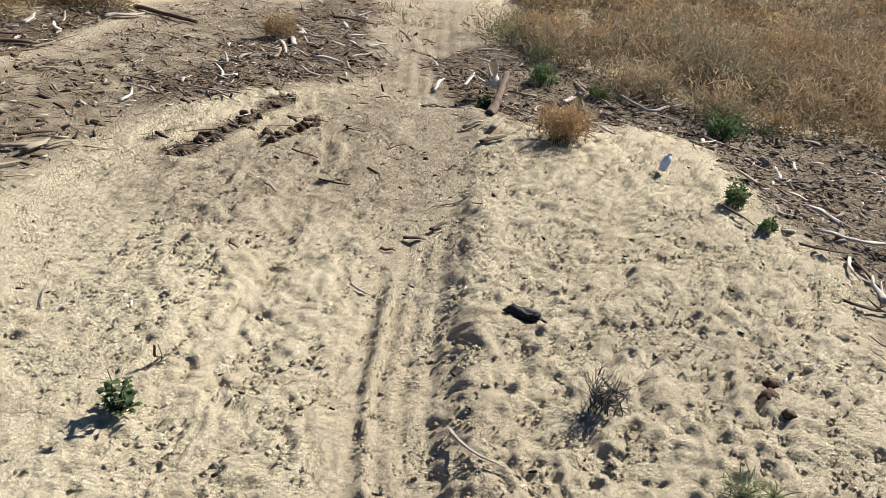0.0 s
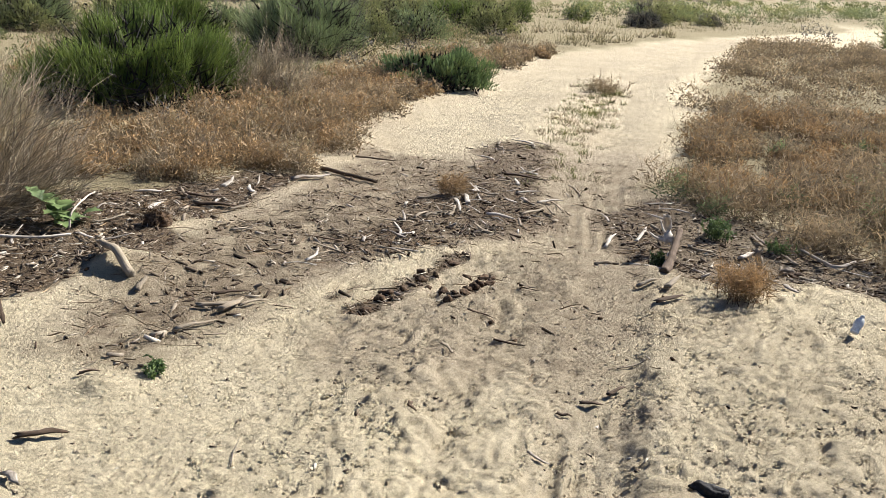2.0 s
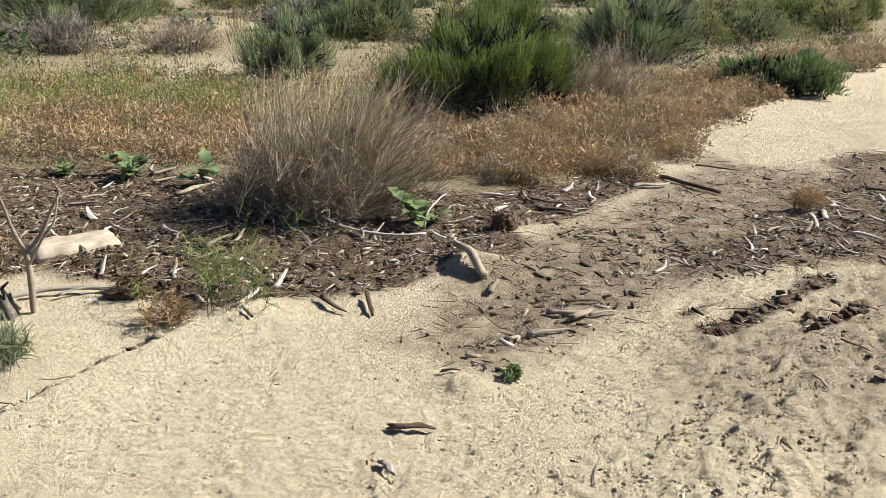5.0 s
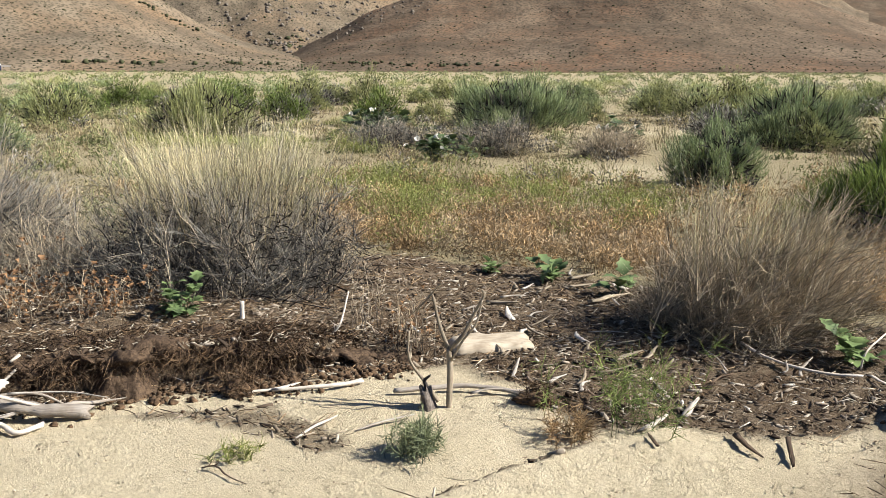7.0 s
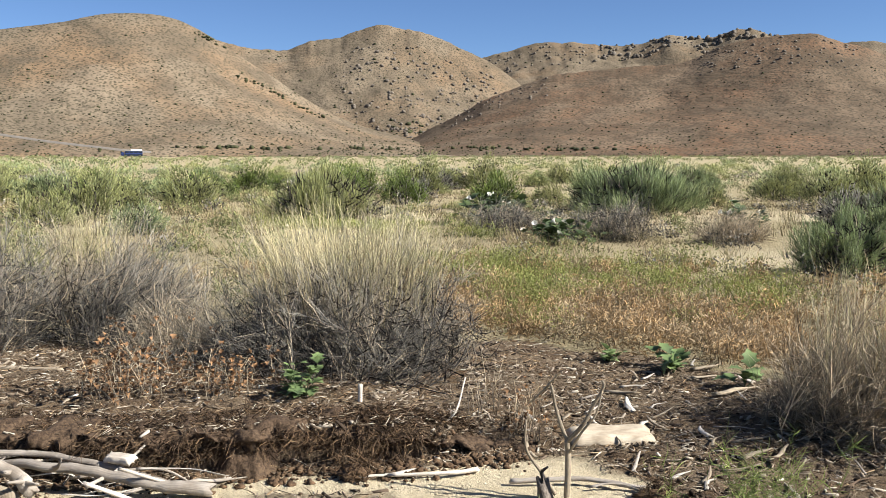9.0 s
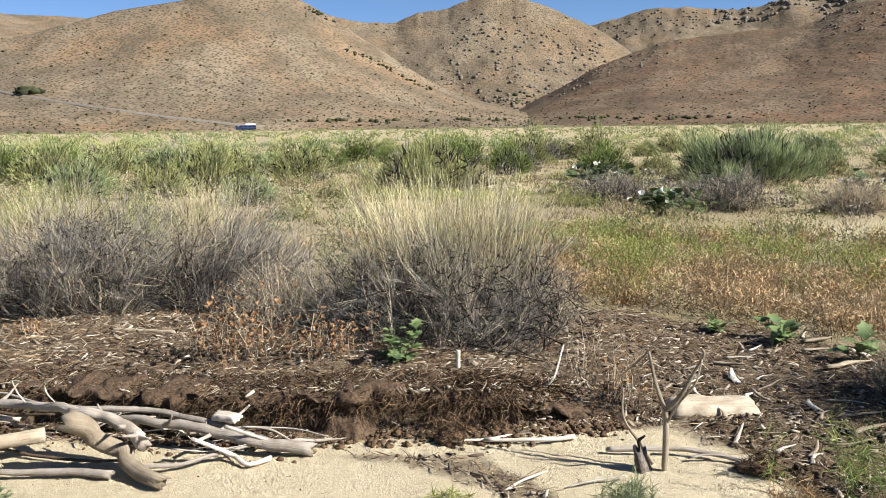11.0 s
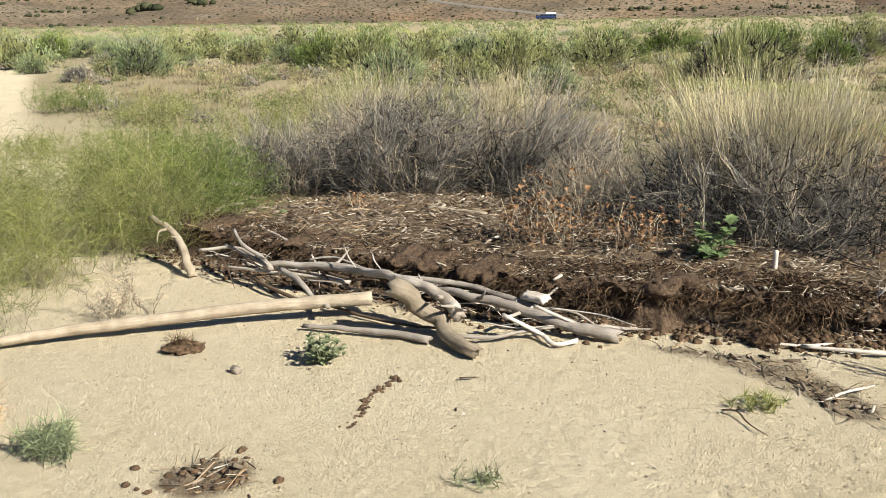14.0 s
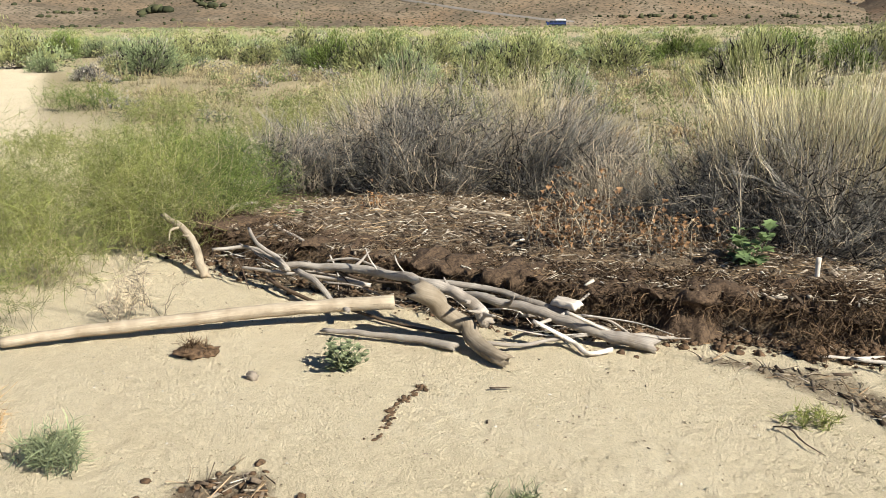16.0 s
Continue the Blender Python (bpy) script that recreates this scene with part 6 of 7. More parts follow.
driftwood([(-4.91, 1.7, 0.33), (-4.84, 1.7, 0.28), (-4.8, 1.73, 0.22)], 0.004, 0.008, "thin upright bleached twig on the pile")
driftwood([(-4.69, 1.78, 0.33), (-4.64, 1.78, 0.29), (-4.6, 1.81, 0.24)], 0.004, 0.008, "thin upright bleached twig on the pile")
driftwood([(-5.22, 1.58, 0.2), (-5.12, 1.71, 0.22), (-4.91, 1.79, 0.2), (-4.64, 1.82, 0.22)], 0.007, 0.01, "thin arched grey twig on the pile")
driftwood([(-4.66, 1.96, 0.06), (-4.57, 2.02, 0.1), (-4.59, 2.16, 0.14)], 0.01, 0.008, "short grey stick inside the pile")
driftwood([(-4.81, 1.55, 0.03), (-4.59, 1.66, 0.02), (-4.32, 1.81, 0.02), (-4.19, 1.95, 0.02)], 0.01, 0.007, "dark thin branch lying on the sand")
driftwood([(-6.28, 1.55, 0.2), (-5.95, 1.58, 0.2), (-5.69, 1.62, 0.19)], 0.012, 0.011, "bleached straight stick on the bank")
driftwood([(-6.51, 0.87, 0.28), (-6.32, 0.94, 0.25), (-6.12, 0.99, 0.16), (-5.94, 0.99, 0.08), (-5.88, 1.01, 0.01)], 0.02, 0.032, "brown weathered leaning driftwood stump with a fork", nm='driftwood_log', stubs=2)
driftwood([(-7.39, -0.09, 0.05), (-7.65, 0.07, 0.15), (-7.88, 0.23, 0.28)], 0.035, 0.025, "pale leaning dead trunk among green stems", nm='driftwood_log')
driftwood([(-6.93, 1.34, 0.17), (-7.14, 1.48, 0.19), (-7.25, 1.66, 0.18)], 0.016, 0.01, "curved grey root on the bank")
driftwood([(-6.4, 2.89, 0.13), (-6.18, 3.03, 0.13), (-5.95, 3.15, 0.13)], 0.02, 0.017, "straight pale driftwood stick on the bank")
driftwood([(-3.24, 3.27, 0.015), (-3.15, 3.39, 0.018), (-3.11, 3.54, 0.015)], 0.013, 0.016, "smooth bleached stick lying on sand")
driftwood([(-2.65, 3.0, 0.005), (-2.65, 3.12, 0.015), (-2.64, 3.27, 0.02)], 0.008, 0.014, "white splintered stick on sand")
driftwood([(-2.77, 2.56, 0.01), (-2.72, 2.59, 0.02), (-2.62, 2.56, 0.01), (-2.52, 2.56, 0.005)], 0.006, 0.004, "dark dead twig on sand", stubs=3)
driftwood([(-3.24, 3.85, 0.1), (-3.29, 4.03, 0.12), (-3.25, 4.08, 0.2), (-3.35, 4.28, 0.32)], 0.008, 0.005, "bleached dead twig standing in mulch", stubs=3)
driftwood([(-3.57, 1.76, 0.008), (-3.54, 1.84, 0.008)], 0.008, 0.006, "short dark stick on sand")
driftwood([(-2.84, 3.73, 0.02), (-2.91, 3.6, 0.02), (-3.13, 3.38, 0.02)], 0.014, 0.01, "bleached stick at the foot of the bank")
driftwood([(-2.59, 3.69, 0.02), (-2.47, 3.78, 0.03), (-2.29, 3.93, 0.03), (-2.04, 4.01, 0.02)], 0.015, 0.013, "grey stick lying behind the forked stem")
driftwood([(-2.25, 3.87, 0.02), (-2.17, 3.95, 0.03), (-1.98, 4.08, 0.02)], 0.012, 0.008, "grey stick lying on mulch")
driftwood([(-2.47, 3.22, 0.004), (-2.43, 3.31, 0.012), (-2.33, 3.46, 0.02)], 0.007, 0.013, "bleached broken stick on sand")
driftwood([(-1.29, 5.28, 0.06), (-1.1, 5.16, 0.03), (-0.84, 5.16, 0.02), (-0.64, 5.22, 0.02)], 0.009, 0.008, "long white peeled stick on mulch")
driftwood([(-0.67, 5.36, 0.02), (-0.65, 5.37, 0.12), (-0.61, 5.64, 0.14), (-0.6, 5.95, 0.1)], 0.006, 0.005, "arched white twig beside green leaves")
driftwood([(-0.42, 4.82, 0.05), (-0.32, 4.56, 0.04), (-0.23, 4.39, 0.02)], 0.019, 0.024, "brown stripped log resting on a dirt mound")
driftwood([(-0.19, 4.24, 0.01), (-0.16, 4.38, 0.015)], 0.018, 0.014, "short pale wood chunk on dirt")
driftwood([(-0.05, 6.46, 0.02), (0.09, 6.34, 0.03), (0.26, 6.37, 0.02)], 0.02, 0.016, "dark weathered log on mulch")
driftwood([(-2.89, 7.62, 0.02), (-2.55, 7.68, 0.03)], 0.02, 0.016, "pale broken stick among dry weeds")
driftwood([(-2.44, 5.79, 0.03), (-2.38, 6.0, 0.03), (-2.32, 6.16, 0.03)], 0.03, 0.02, "pale split log on mulch")
driftwood([(-2.89, 6.44, 0.02), (-2.8, 6.68, 0.03)], 0.025, 0.02, "pale split wood on mulch")
driftwood([(-2.77, 6.18, 0.02), (-2.64, 6.32, 0.03)], 0.022, 0.018, "pale split wood on mulch")
driftwood([(-1.23, 3.68, 0.01), (-1.29, 3.74, 0.015)], 0.012, 0.007, "short dark stick on sand")
driftwood([(-0.98, 4.02, 0.02), (-0.91, 3.93, 0.02), (-0.84, 3.88, 0.01)], 0.018, 0.012, "dark decayed wood on sand edge")
driftwood([(-0.78, 4.09, 0.03), (-0.74, 3.95, 0.02), (-0.71, 3.87, 0.01)], 0.012, 0.014, "dark stub sticking out of sand", stubs=1)
driftwood([(0.22, 3.95, 0.021), (0.26, 4.0, 0.026), (0.3, 4.07, 0.021)], 0.026, 0.019, "pale split wood piece on dirt")
driftwood([(0.11, 4.01, 0.018), (0.19, 4.02, 0.022), (0.26, 4.04, 0.018)], 0.022, 0.017, "brown weathered log on dirt")
driftwood([(0.18, 4.19, 0.012), (0.26, 4.21, 0.015), (0.34, 4.23, 0.012)], 0.015, 0.011, "dark short stick on dirt")
driftwood([(0.01, 3.74, 0.014), (0.1, 3.78, 0.018), (0.19, 3.83, 0.014)], 0.018, 0.013, "brown weathered stick on dirt")
driftwood([(0.3, 4.02, 0.012), (0.36, 4.06, 0.015), (0.42, 4.09, 0.012)], 0.015, 0.011, "brown stick on dirt")
driftwood([(1.4, 8.1, 0.016), (1.57, 8.06, 0.02), (1.74, 8.0, 0.016)], 0.02, 0.015, "dark stick lying on the track")
driftwood([(0.75, 7.08, 0.024), (0.9, 7.17, 0.03), (1.05, 7.27, 0.024)], 0.03, 0.022, "grey log on mulch")
driftwood([(1.02, 7.54, 0.016), (1.23, 7.35, 0.02), (1.43, 7.15, 0.016)], 0.02, 0.015, "long dark branch on mulch")
driftwood([(0.03, 6.16, 0.022), (0.17, 6.12, 0.028), (0.31, 6.1, 0.022)], 0.028, 0.021, "dark grey log on mulch")
driftwood([(0.26, 5.36, 0.012), (0.33, 5.37, 0.015), (0.4, 5.38, 0.012)], 0.015, 0.011, "flat pale wood piece on dirt")
driftwood([(2.58, 7.29, 0.018), (2.74, 7.21, 0.022), (2.89, 7.12, 0.018)], 0.022, 0.017, "dark branch on mulch")
driftwood([(2.82, 7.15, 0.011), (2.95, 7.26, 0.014), (3.07, 7.35, 0.011)], 0.014, 0.011, "pale stick on mulch")
driftwood([(2.06, 5.95, 0.018), (2.14, 5.91, 0.022), (2.22, 5.86, 0.018)], 0.022, 0.017, "bleached wood piece on mulch")
driftwood([(2.59, 6.38, 0.016), (2.7, 6.44, 0.02), (2.82, 6.5, 0.016)], 0.02, 0.015, "bleached wood piece on mulch")
driftwood([(1.93, 6.4, 0.013), (1.91, 6.23, 0.016), (1.88, 6.05, 0.013)], 0.016, 0.012, "bleached upright splinter in mulch")
driftwood([(2.71, 6.53, 0.01), (2.72, 6.35, 0.012), (2.72, 6.16, 0.01)], 0.012, 0.009, "pale stick on mulch")
driftwood([(3.09, 7.05, 0.011), (3.09, 6.89, 0.014), (3.07, 6.73, 0.011)], 0.014, 0.011, "pale short stick on dirt")
driftwood([(-0.45, 2.83, 0.016), (-0.37, 2.84, 0.02), (-0.3, 2.85, 0.016)], 0.02, 0.015, "dark wood stick half buried in sand")
driftwood([(-0.43, 2.59, 0.014), (-0.41, 2.56, 0.018), (-0.39, 2.53, 0.014)], 0.018, 0.013, "short wood stub in sand")
driftwood([(-0.32, 3.31, 0.01), (-0.28, 3.3, 0.012), (-0.25, 3.29, 0.01)], 0.012, 0.009, "dark stick on sand")
driftwood([(2.7, 5.29, 0.014), (2.78, 5.41, 0.018), (2.87, 5.53, 0.014)], 0.018, 0.013, "bleached stick on dirt")
driftwood([(2.94, 5.33, 0.013), (3.05, 5.49, 0.016), (3.16, 5.65, 0.013)], 0.016, 0.012, "bleached splinter leaning on dirt")
driftwood([(2.31, 4.52, 0.01), (2.4, 4.54, 0.013), (2.48, 4.55, 0.01)], 0.013, 0.01, "pale short stick on dirt")
driftwood([(2.52, 4.03, 0.016), (2.59, 4.11, 0.02), (2.67, 4.2, 0.016)], 0.02, 0.015, "pale wood chunk on dirt")
driftwood([(2.41, 4.14, 0.016), (2.46, 4.15, 0.02), (2.52, 4.16, 0.016)], 0.02, 0.015, "pale wood chunk on dirt")
driftwood([(2.36, 3.83, 0.016), (2.44, 3.86, 0.02), (2.54, 3.9, 0.016)], 0.02, 0.015, "dark wood chunk on dirt")
driftwood([(1.49, 2.84, 0.01), (1.51, 2.83, 0.012), (1.53, 2.82, 0.01)], 0.012, 0.009, "dark short stick on sand")
driftwood([(1.61, 2.91, 0.011), (1.65, 2.89, 0.014), (1.68, 2.88, 0.011)], 0.014, 0.011, "dark short stick on sand")
driftwood([(1.74, 2.95, 0.01), (1.78, 2.97, 0.012), (1.83, 2.99, 0.01)], 0.012, 0.009, "dark curled wood scrap on sand")
driftwood([(1.27, 2.54, 0.006), (1.3, 2.51, 0.008), (1.33, 2.49, 0.006)], 0.008, 0.006, "thin stick in the wheel rut")
driftwood([(1.88, 3.18, 0.005), (1.95, 3.17, 0.006), (2.01, 3.16, 0.005)], 0.006, 0.005, "thin pale stick on sand")
driftwood([(1.42, 3.51, 0.008), (1.47, 3.47, 0.01), (1.53, 3.43, 0.008)], 0.01, 0.007, "dark stick on sand")
driftwood([(1.14, 3.38, 0.008), (1.16, 3.34, 0.01), (1.17, 3.3, 0.008)], 0.01, 0.007, "brown wood scrap on sand")
driftwood([(1.36, 3.77, 0.008), (1.42, 3.75, 0.01), (1.47, 3.74, 0.008)], 0.01, 0.007, "dark stick on sand")
driftwood([(3.2, 3.98, 0.016), (3.2, 3.94, 0.02), (3.2, 3.89, 0.016)], 0.02, 0.015, "bleached wood chunk on sand")
driftwood([(0.9, 2.84, 0.01), (0.9, 2.82, 0.012), (0.91, 2.8, 0.01)], 0.012, 0.009, "dark short stick upright in sand")
driftwood([(0.25, 2.54, 0.002), (0.26, 2.63, 0.003), (0.28, 2.72, 0.002)], 0.003, 0.002, "thin dry stalk in sand")
driftwood([(3.0, 5.0, 0.02), (3.01, 5.05, 0.1), (2.95, 4.96, 0.2)], 0.032, 0.022, "bleached split stump standing in mulch", nm='driftwood_log', stubs=3)
driftwood([(2.64, 4.31, 0.03), (2.83, 4.61, 0.05), (3.1, 5.05, 0.08)], 0.03, 0.02, "dark weathered log half buried in sand", nm='driftwood_log')
driftwood([(3.35, 4.49, 0.01), (3.35, 4.5, 0.06), (3.3, 4.46, 0.12)], 0.022, 0.02, "grey short stump standing in mulch", nm='driftwood_log')
driftwood([(1.28, 1.66, 0.01), (1.27, 1.57, 0.02), (1.28, 1.49, 0.02), (1.34, 1.44, 0.008)], 0.006, 0.007, "thin curved grey stick on sand")
driftwood([(0.55, 2.12, 0.09), (0.55, 2.13, 0.05), (0.57, 2.16, 0.0)], 0.004, 0.006, "dark curled bark strip standing in sand")
driftwood([(0.56, 2.12, 0.09), (0.57, 2.14, 0.05), (0.57, 2.15, 0.0)], 0.003, 0.005, "dark curled bark strip standing in sand")
driftwood([(3.53, 2.62, 0.02), (3.66, 2.54, 0.03), (3.87, 2.47, 0.03)], 0.014, 0.018, "long bleached stick on mulch")
driftwood([(3.45, 2.35, 0.02), (3.33, 2.24, 0.03), (3.33, 2.18, 0.01)], 0.01, 0.006, "bleached curved twig on mulch")
driftwood([(3.24, 2.44, 0.02), (3.33, 2.38, 0.03), (3.48, 2.39, 0.02)], 0.012, 0.009, "dark branch on mulch")
driftwood([(3.06, 1.99, 0.01), (3.13, 1.92, 0.02), (3.23, 1.91, 0.02)], 0.012, 0.012, "dark branch on sand edge", stubs=2)
driftwood([(3.92, 4.91, 0.02), (3.88, 4.52, 0.04), (4.13, 4.65, 0.02)], 0.012, 0.01, "grey branch on mulch")
driftwood([(3.14, 2.85, 0.02), (3.15, 2.72, 0.02), (3.16, 2.65, 0.01)], 0.012, 0.006, "dark stick on the sand slope")



def lump(name, x, y, size, mat, label, category, group="", seed=0, z=0.0, rough=0.35):
    """An uneven clod or stone."""
    bm = bmesh.new()
    bmesh.ops.create_icosphere(bm, subdivisions=4 if max(size) > 0.09 else 3, radius=0.5)
    for v in bm.verts:
        k = 1 + rough * noise.noise(v.co * 3.1 + Vector((seed * 3.3, 1, 2))) + 0.9 * rough * noise.noise(v.co * 8 + Vector((seed, 5, 1))) + 0.6 * rough * noise.noise(v.co * 19 + Vector((seed, 7, 1)))
        v.co = Vector((v.co.x * size[0], v.co.y * size[1], v.co.z * size[2])) * k
    me = bpy.data.meshes.new(name)
    bm.to_mesh(me)
    bm.free()
    me.polygons.foreach_set("use_smooth", np.ones(len(me.polygons), bool))
    ob = place(name, me, mat, (x, y, H(x, y) + size[2] * 0.25 + z))
    ob.rotation_euler = (0, 0, seed * 1.3)
    return tagged(ob, label, category, group)


KINDS = (("bleached broken stick lying in mulch", 0.012), ("bleached split chunk lying in mulch", 0.022), ("grey weathered stick lying in mulch", 0.012), ("dark wet stick lying in mulch", 0.013), ("pale split wood piece lying in mulch", 0.02), ("brown bark strip lying in mulch", 0.016))
for k in range(216):
    area, box = ((STRIP, (0.5, 3.6, 4.5, 9.2)), (MULCH, (-3.2, 1.0, 3.7, 7.2)), (RIGHT, (2.5, 5.5, 0.7, 6.5)))[k % 3]
    while True:
        x, y = rng.uniform(box[0], box[1]), rng.uniform(box[2], box[3])
        if inside(np.array([x]), np.array([y]), area)[0] > 0.02 and math.hypot(x + 1.42, y - 5.75) > 0.7:
            break
    text, r = KINDS[int(rng.integers(0, 6))]
    long, t = rng.uniform(0.07, 0.26), rng.uniform(0, math.pi)
    ux, uy = math.cos(t) * long / 2, math.sin(t) * long / 2
    r = r * rng.uniform(0.5, 1.15)
    driftwood([(x - ux, y - uy, 0.012), (x + rng.normal(0, 0.012), y + rng.normal(0, 0.012), 0.02), (x + ux, y + uy, 0.012 + 0.03 * rng.random())], round(r, 4), round(r * 0.7, 4), text)


for k in range(46):
    a = rng.uniform(0, 1)
    cx, cy = -5.75 + 2.0 * a + rng.normal(0, 0.08), 1.28 + 1.35 * a + rng.normal(0, 0.08)
    t = math.atan2(1.35, 2.0) + rng.normal(0, 0.5)
    long, r = rng.uniform(0.12, 0.6), rng.uniform(0.003, 0.011)
    ux, uy = math.cos(t) * long / 2, math.sin(t) * long / 2
    zz = rng.uniform(0.09, 0.2) * (1 - 0.55 * a)
    text = ("thin grey stick in the driftwood pile", "thin bleached stick in the driftwood pile", "thin dark stick in the driftwood pile")[int(rng.integers(0, 3))]
    driftwood([(cx - ux, cy - uy, zz + rng.normal(0, 0.04)), (cx + rng.normal(0, 0.03), cy + rng.normal(0, 0.03), zz), (cx + ux, cy + uy, zz + rng.normal(0, 0.05) - 0.02)], round(r, 4), round(r * 0.6, 4), text, stubs=int(rng.integers(0, 3)))
for k in range(30):
    line = ((0.86, 3.93, 1.5, 4.7), (1.25, 3.92, 1.62, 4.35))[k % 2]
    t = rng.random()
    x, y = line[0] + (line[2] - line[0]) * t + rng.normal(0, 0.05), line[1] + (line[3] - line[1]) * t + rng.normal(0, 0.05)
    lump("clod", x, y, (rng.uniform(0.03, 0.085), rng.uniform(0.025, 0.06), rng.uniform(0.02, 0.045)), M_CLOD, "dark bark clod strewn on sand", "clod", "clods", 20 + k)


def forked_stem():
    """A bare forked stem beside a short burnt stump."""
    x, y = -2.27, 3.68
    z = H(x, y)
    root = thing("forked_stem", (x, y, z), "bare pale forked dead stem standing in sand", "dead plant")
    def arm(name, pts, r0, r1, mat=M_TAN):
        place(name, limb_mesh(name, curve_points(pts, 18), np.linspace(r0, r1, 18), 8, 0.12, 1, len(pts) + int(r0 * 5000)), mat, parent=root)
    arm("trunk", [(0, 0, -0.03), (0.005, 0, 0.16), (0.0, 0, 0.30)], 0.016, 0.013)
    arm("branch", [(0, 0, 0.29), (-0.05, 0.0, 0.40), (-0.10, 0.02, 0.52), (-0.115, 0.02, 0.56)], 0.010, 0.006)
    arm("branch", [(-0.11, 0.02, 0.55), (-0.16, 0.0, 0.49), (-0.22, -0.02, 0.43)], 0.006, 0.003)
    arm("branch", [(-0.11, 0.02, 0.55), (-0.06, 0.0, 0.60), (-0.03, 0.0, 0.62)], 0.005, 0.003)
    arm("branch", [(0, 0, 0.29), (0.07, 0.02, 0.38), (0.115, 0.04, 0.48), (0.16, 0.05, 0.57), (0.15, 0.05, 0.60)], 0.012, 0.005)
    arm("branch", [(0.01, 0, 0.24), (0.09, -0.02, 0.36), (0.15, 0.0, 0.45), (0.17, 0.02, 0.56)], 0.007, 0.004)
    arm("branch", [(-0.06, 0.0, 0.02), (-0.13, -0.02, 0.12), (-0.21, -0.03, 0.22), (-0.22, -0.02, 0.36)], 0.010, 0.005)
    s = thing("weathered_stump", (-2.36, 3.62, H(-2.36, 3.62)), "short dark weathered stump beside a forked stem", "stump")
    place("body", limb_mesh("body", curve_points([(0, 0, -0.03), (0.006, 0, 0.03), (-0.006, 0, 0.085)], 12), np.linspace(0.045, 0.028, 12), 16, 0.6, 1, 5, 0.04), M_STUMP, parent=s)
    place("snag", limb_mesh("snag", curve_points([(0, 0, 0.11), (-0.01, 0, 0.14), (0.02, 0, 0.17)], 6), np.linspace(0.012, 0.005, 6), 6, 0.2, 1, 6, 0.01), M_CHAR, parent=s)


forked_stem()


def slab(name, x, y, z, size, turn, tilt, mat, label, category, seed=0):
    """A flat, worn piece of wood with uneven edges."""
    nx, ny = 16, 9
    u, w = np.meshgrid(np.linspace(-0.5, 0.5, nx), np.linspace(-0.5, 0.5, ny))
    edge = 1 + 0.12 * vnoise(u * 7, w * 0 + seed, seed)
    gx, gy = u * size[0] * (1 + 0.08 * vnoise(w * 6, u * 0 + 3, seed + 1)), w * size[1] * edge
    rim = np.clip(np.minimum(0.5 - abs(u), 0.5 - abs(w)) / 0.08, 0, 1)
    top = size[2] * (0.35 + 0.65 * np.sqrt(rim)) + 0.12 * size[2] * vnoise(u * 5, w * 14, seed + 2)
    v = np.concatenate([np.stack([gx, gy, top], -1).reshape(-1, 3), np.stack([gx, gy, 0 * gx], -1).reshape(-1, 3)])
    idx = np.arange(nx * ny).reshape(ny, nx)
    f = [np.stack([idx[:-1, :-1], idx[:-1, 1:], idx[1:, 1:], idx[1:, :-1]], -1).reshape(-1, 4)]
    f.append(f[0][:, ::-1] + nx * ny)
    ring = np.concatenate([idx[0, :], idx[1:, -1], idx[-1, -2::-1], idx[-2:0:-1, 0]])
    nx2 = np.roll(ring, -1)
    f.append(np.stack([ring, ring + nx * ny, nx2 + nx * ny, nx2], -1))
    me = mesh_of(name, v, f, smooth=True)
    way = np.concatenate([np.stack([gx, gy * 3, 0 * gx + seed], -1).reshape(-1, 3)] * 2)
    me.attributes.new("way", "FLOAT_VECTOR", "POINT").data.foreach_set("vector", np.ascontiguousarray(way, np.float32).ravel())
    ob = place(name, me, mat)
    ob.matrix_basis = pose(x, y, z, tilt, 0, turn)
    return tagged(ob, label, category, "loose boards")


slab("wood_slab", -2.55, 4.6, H(-2.55, 4.6) + 0.0, (0.48, 0.22, 0.055), 45, 6, M_CREAM, "pale flat driftwood slab with a knot on mulch", "board", 3)
slab("wood_slab", -4.1, 2.47, 0.13, (0.16, 0.06, 0.03), 20, 18, M_BLEACH, "bleached split wood scrap on the bank's edge", "board", 4)
slab("wood_slab", -3.78, 3.52, 0.12, (0.1, 0.07, 0.045), 60, 4, M_TAN, "pale wood block on the bank", "board", 5)
slab("wood_slab", -6.35, 1.62, 0.15, (0.25, 0.12, 0.025), 30, 4, M_BLEACH, "flat bleached bark slab on the bank", "board", 6)
slab("wood_slab", -8.4, 1.75, 0.15, (0.35, 0.15, 0.03), 30, 4, M_BLEACH, "flat bleached bark slab on the bank", "board", 7)

peg = place("wooden_peg", limb_mesh("wooden_peg", curve_points([(0, 0, -0.05), (0, 0, 0.09), (0.003, 0, 0.185)], 10), np.linspace(0.0145, 0.013, 10), 10, 0.08, 1, 9), M_BLEACH, (-3.82, 3.87, 0.1))
tagged(peg, "bleached wooden peg standing upright in mulch", "stake")


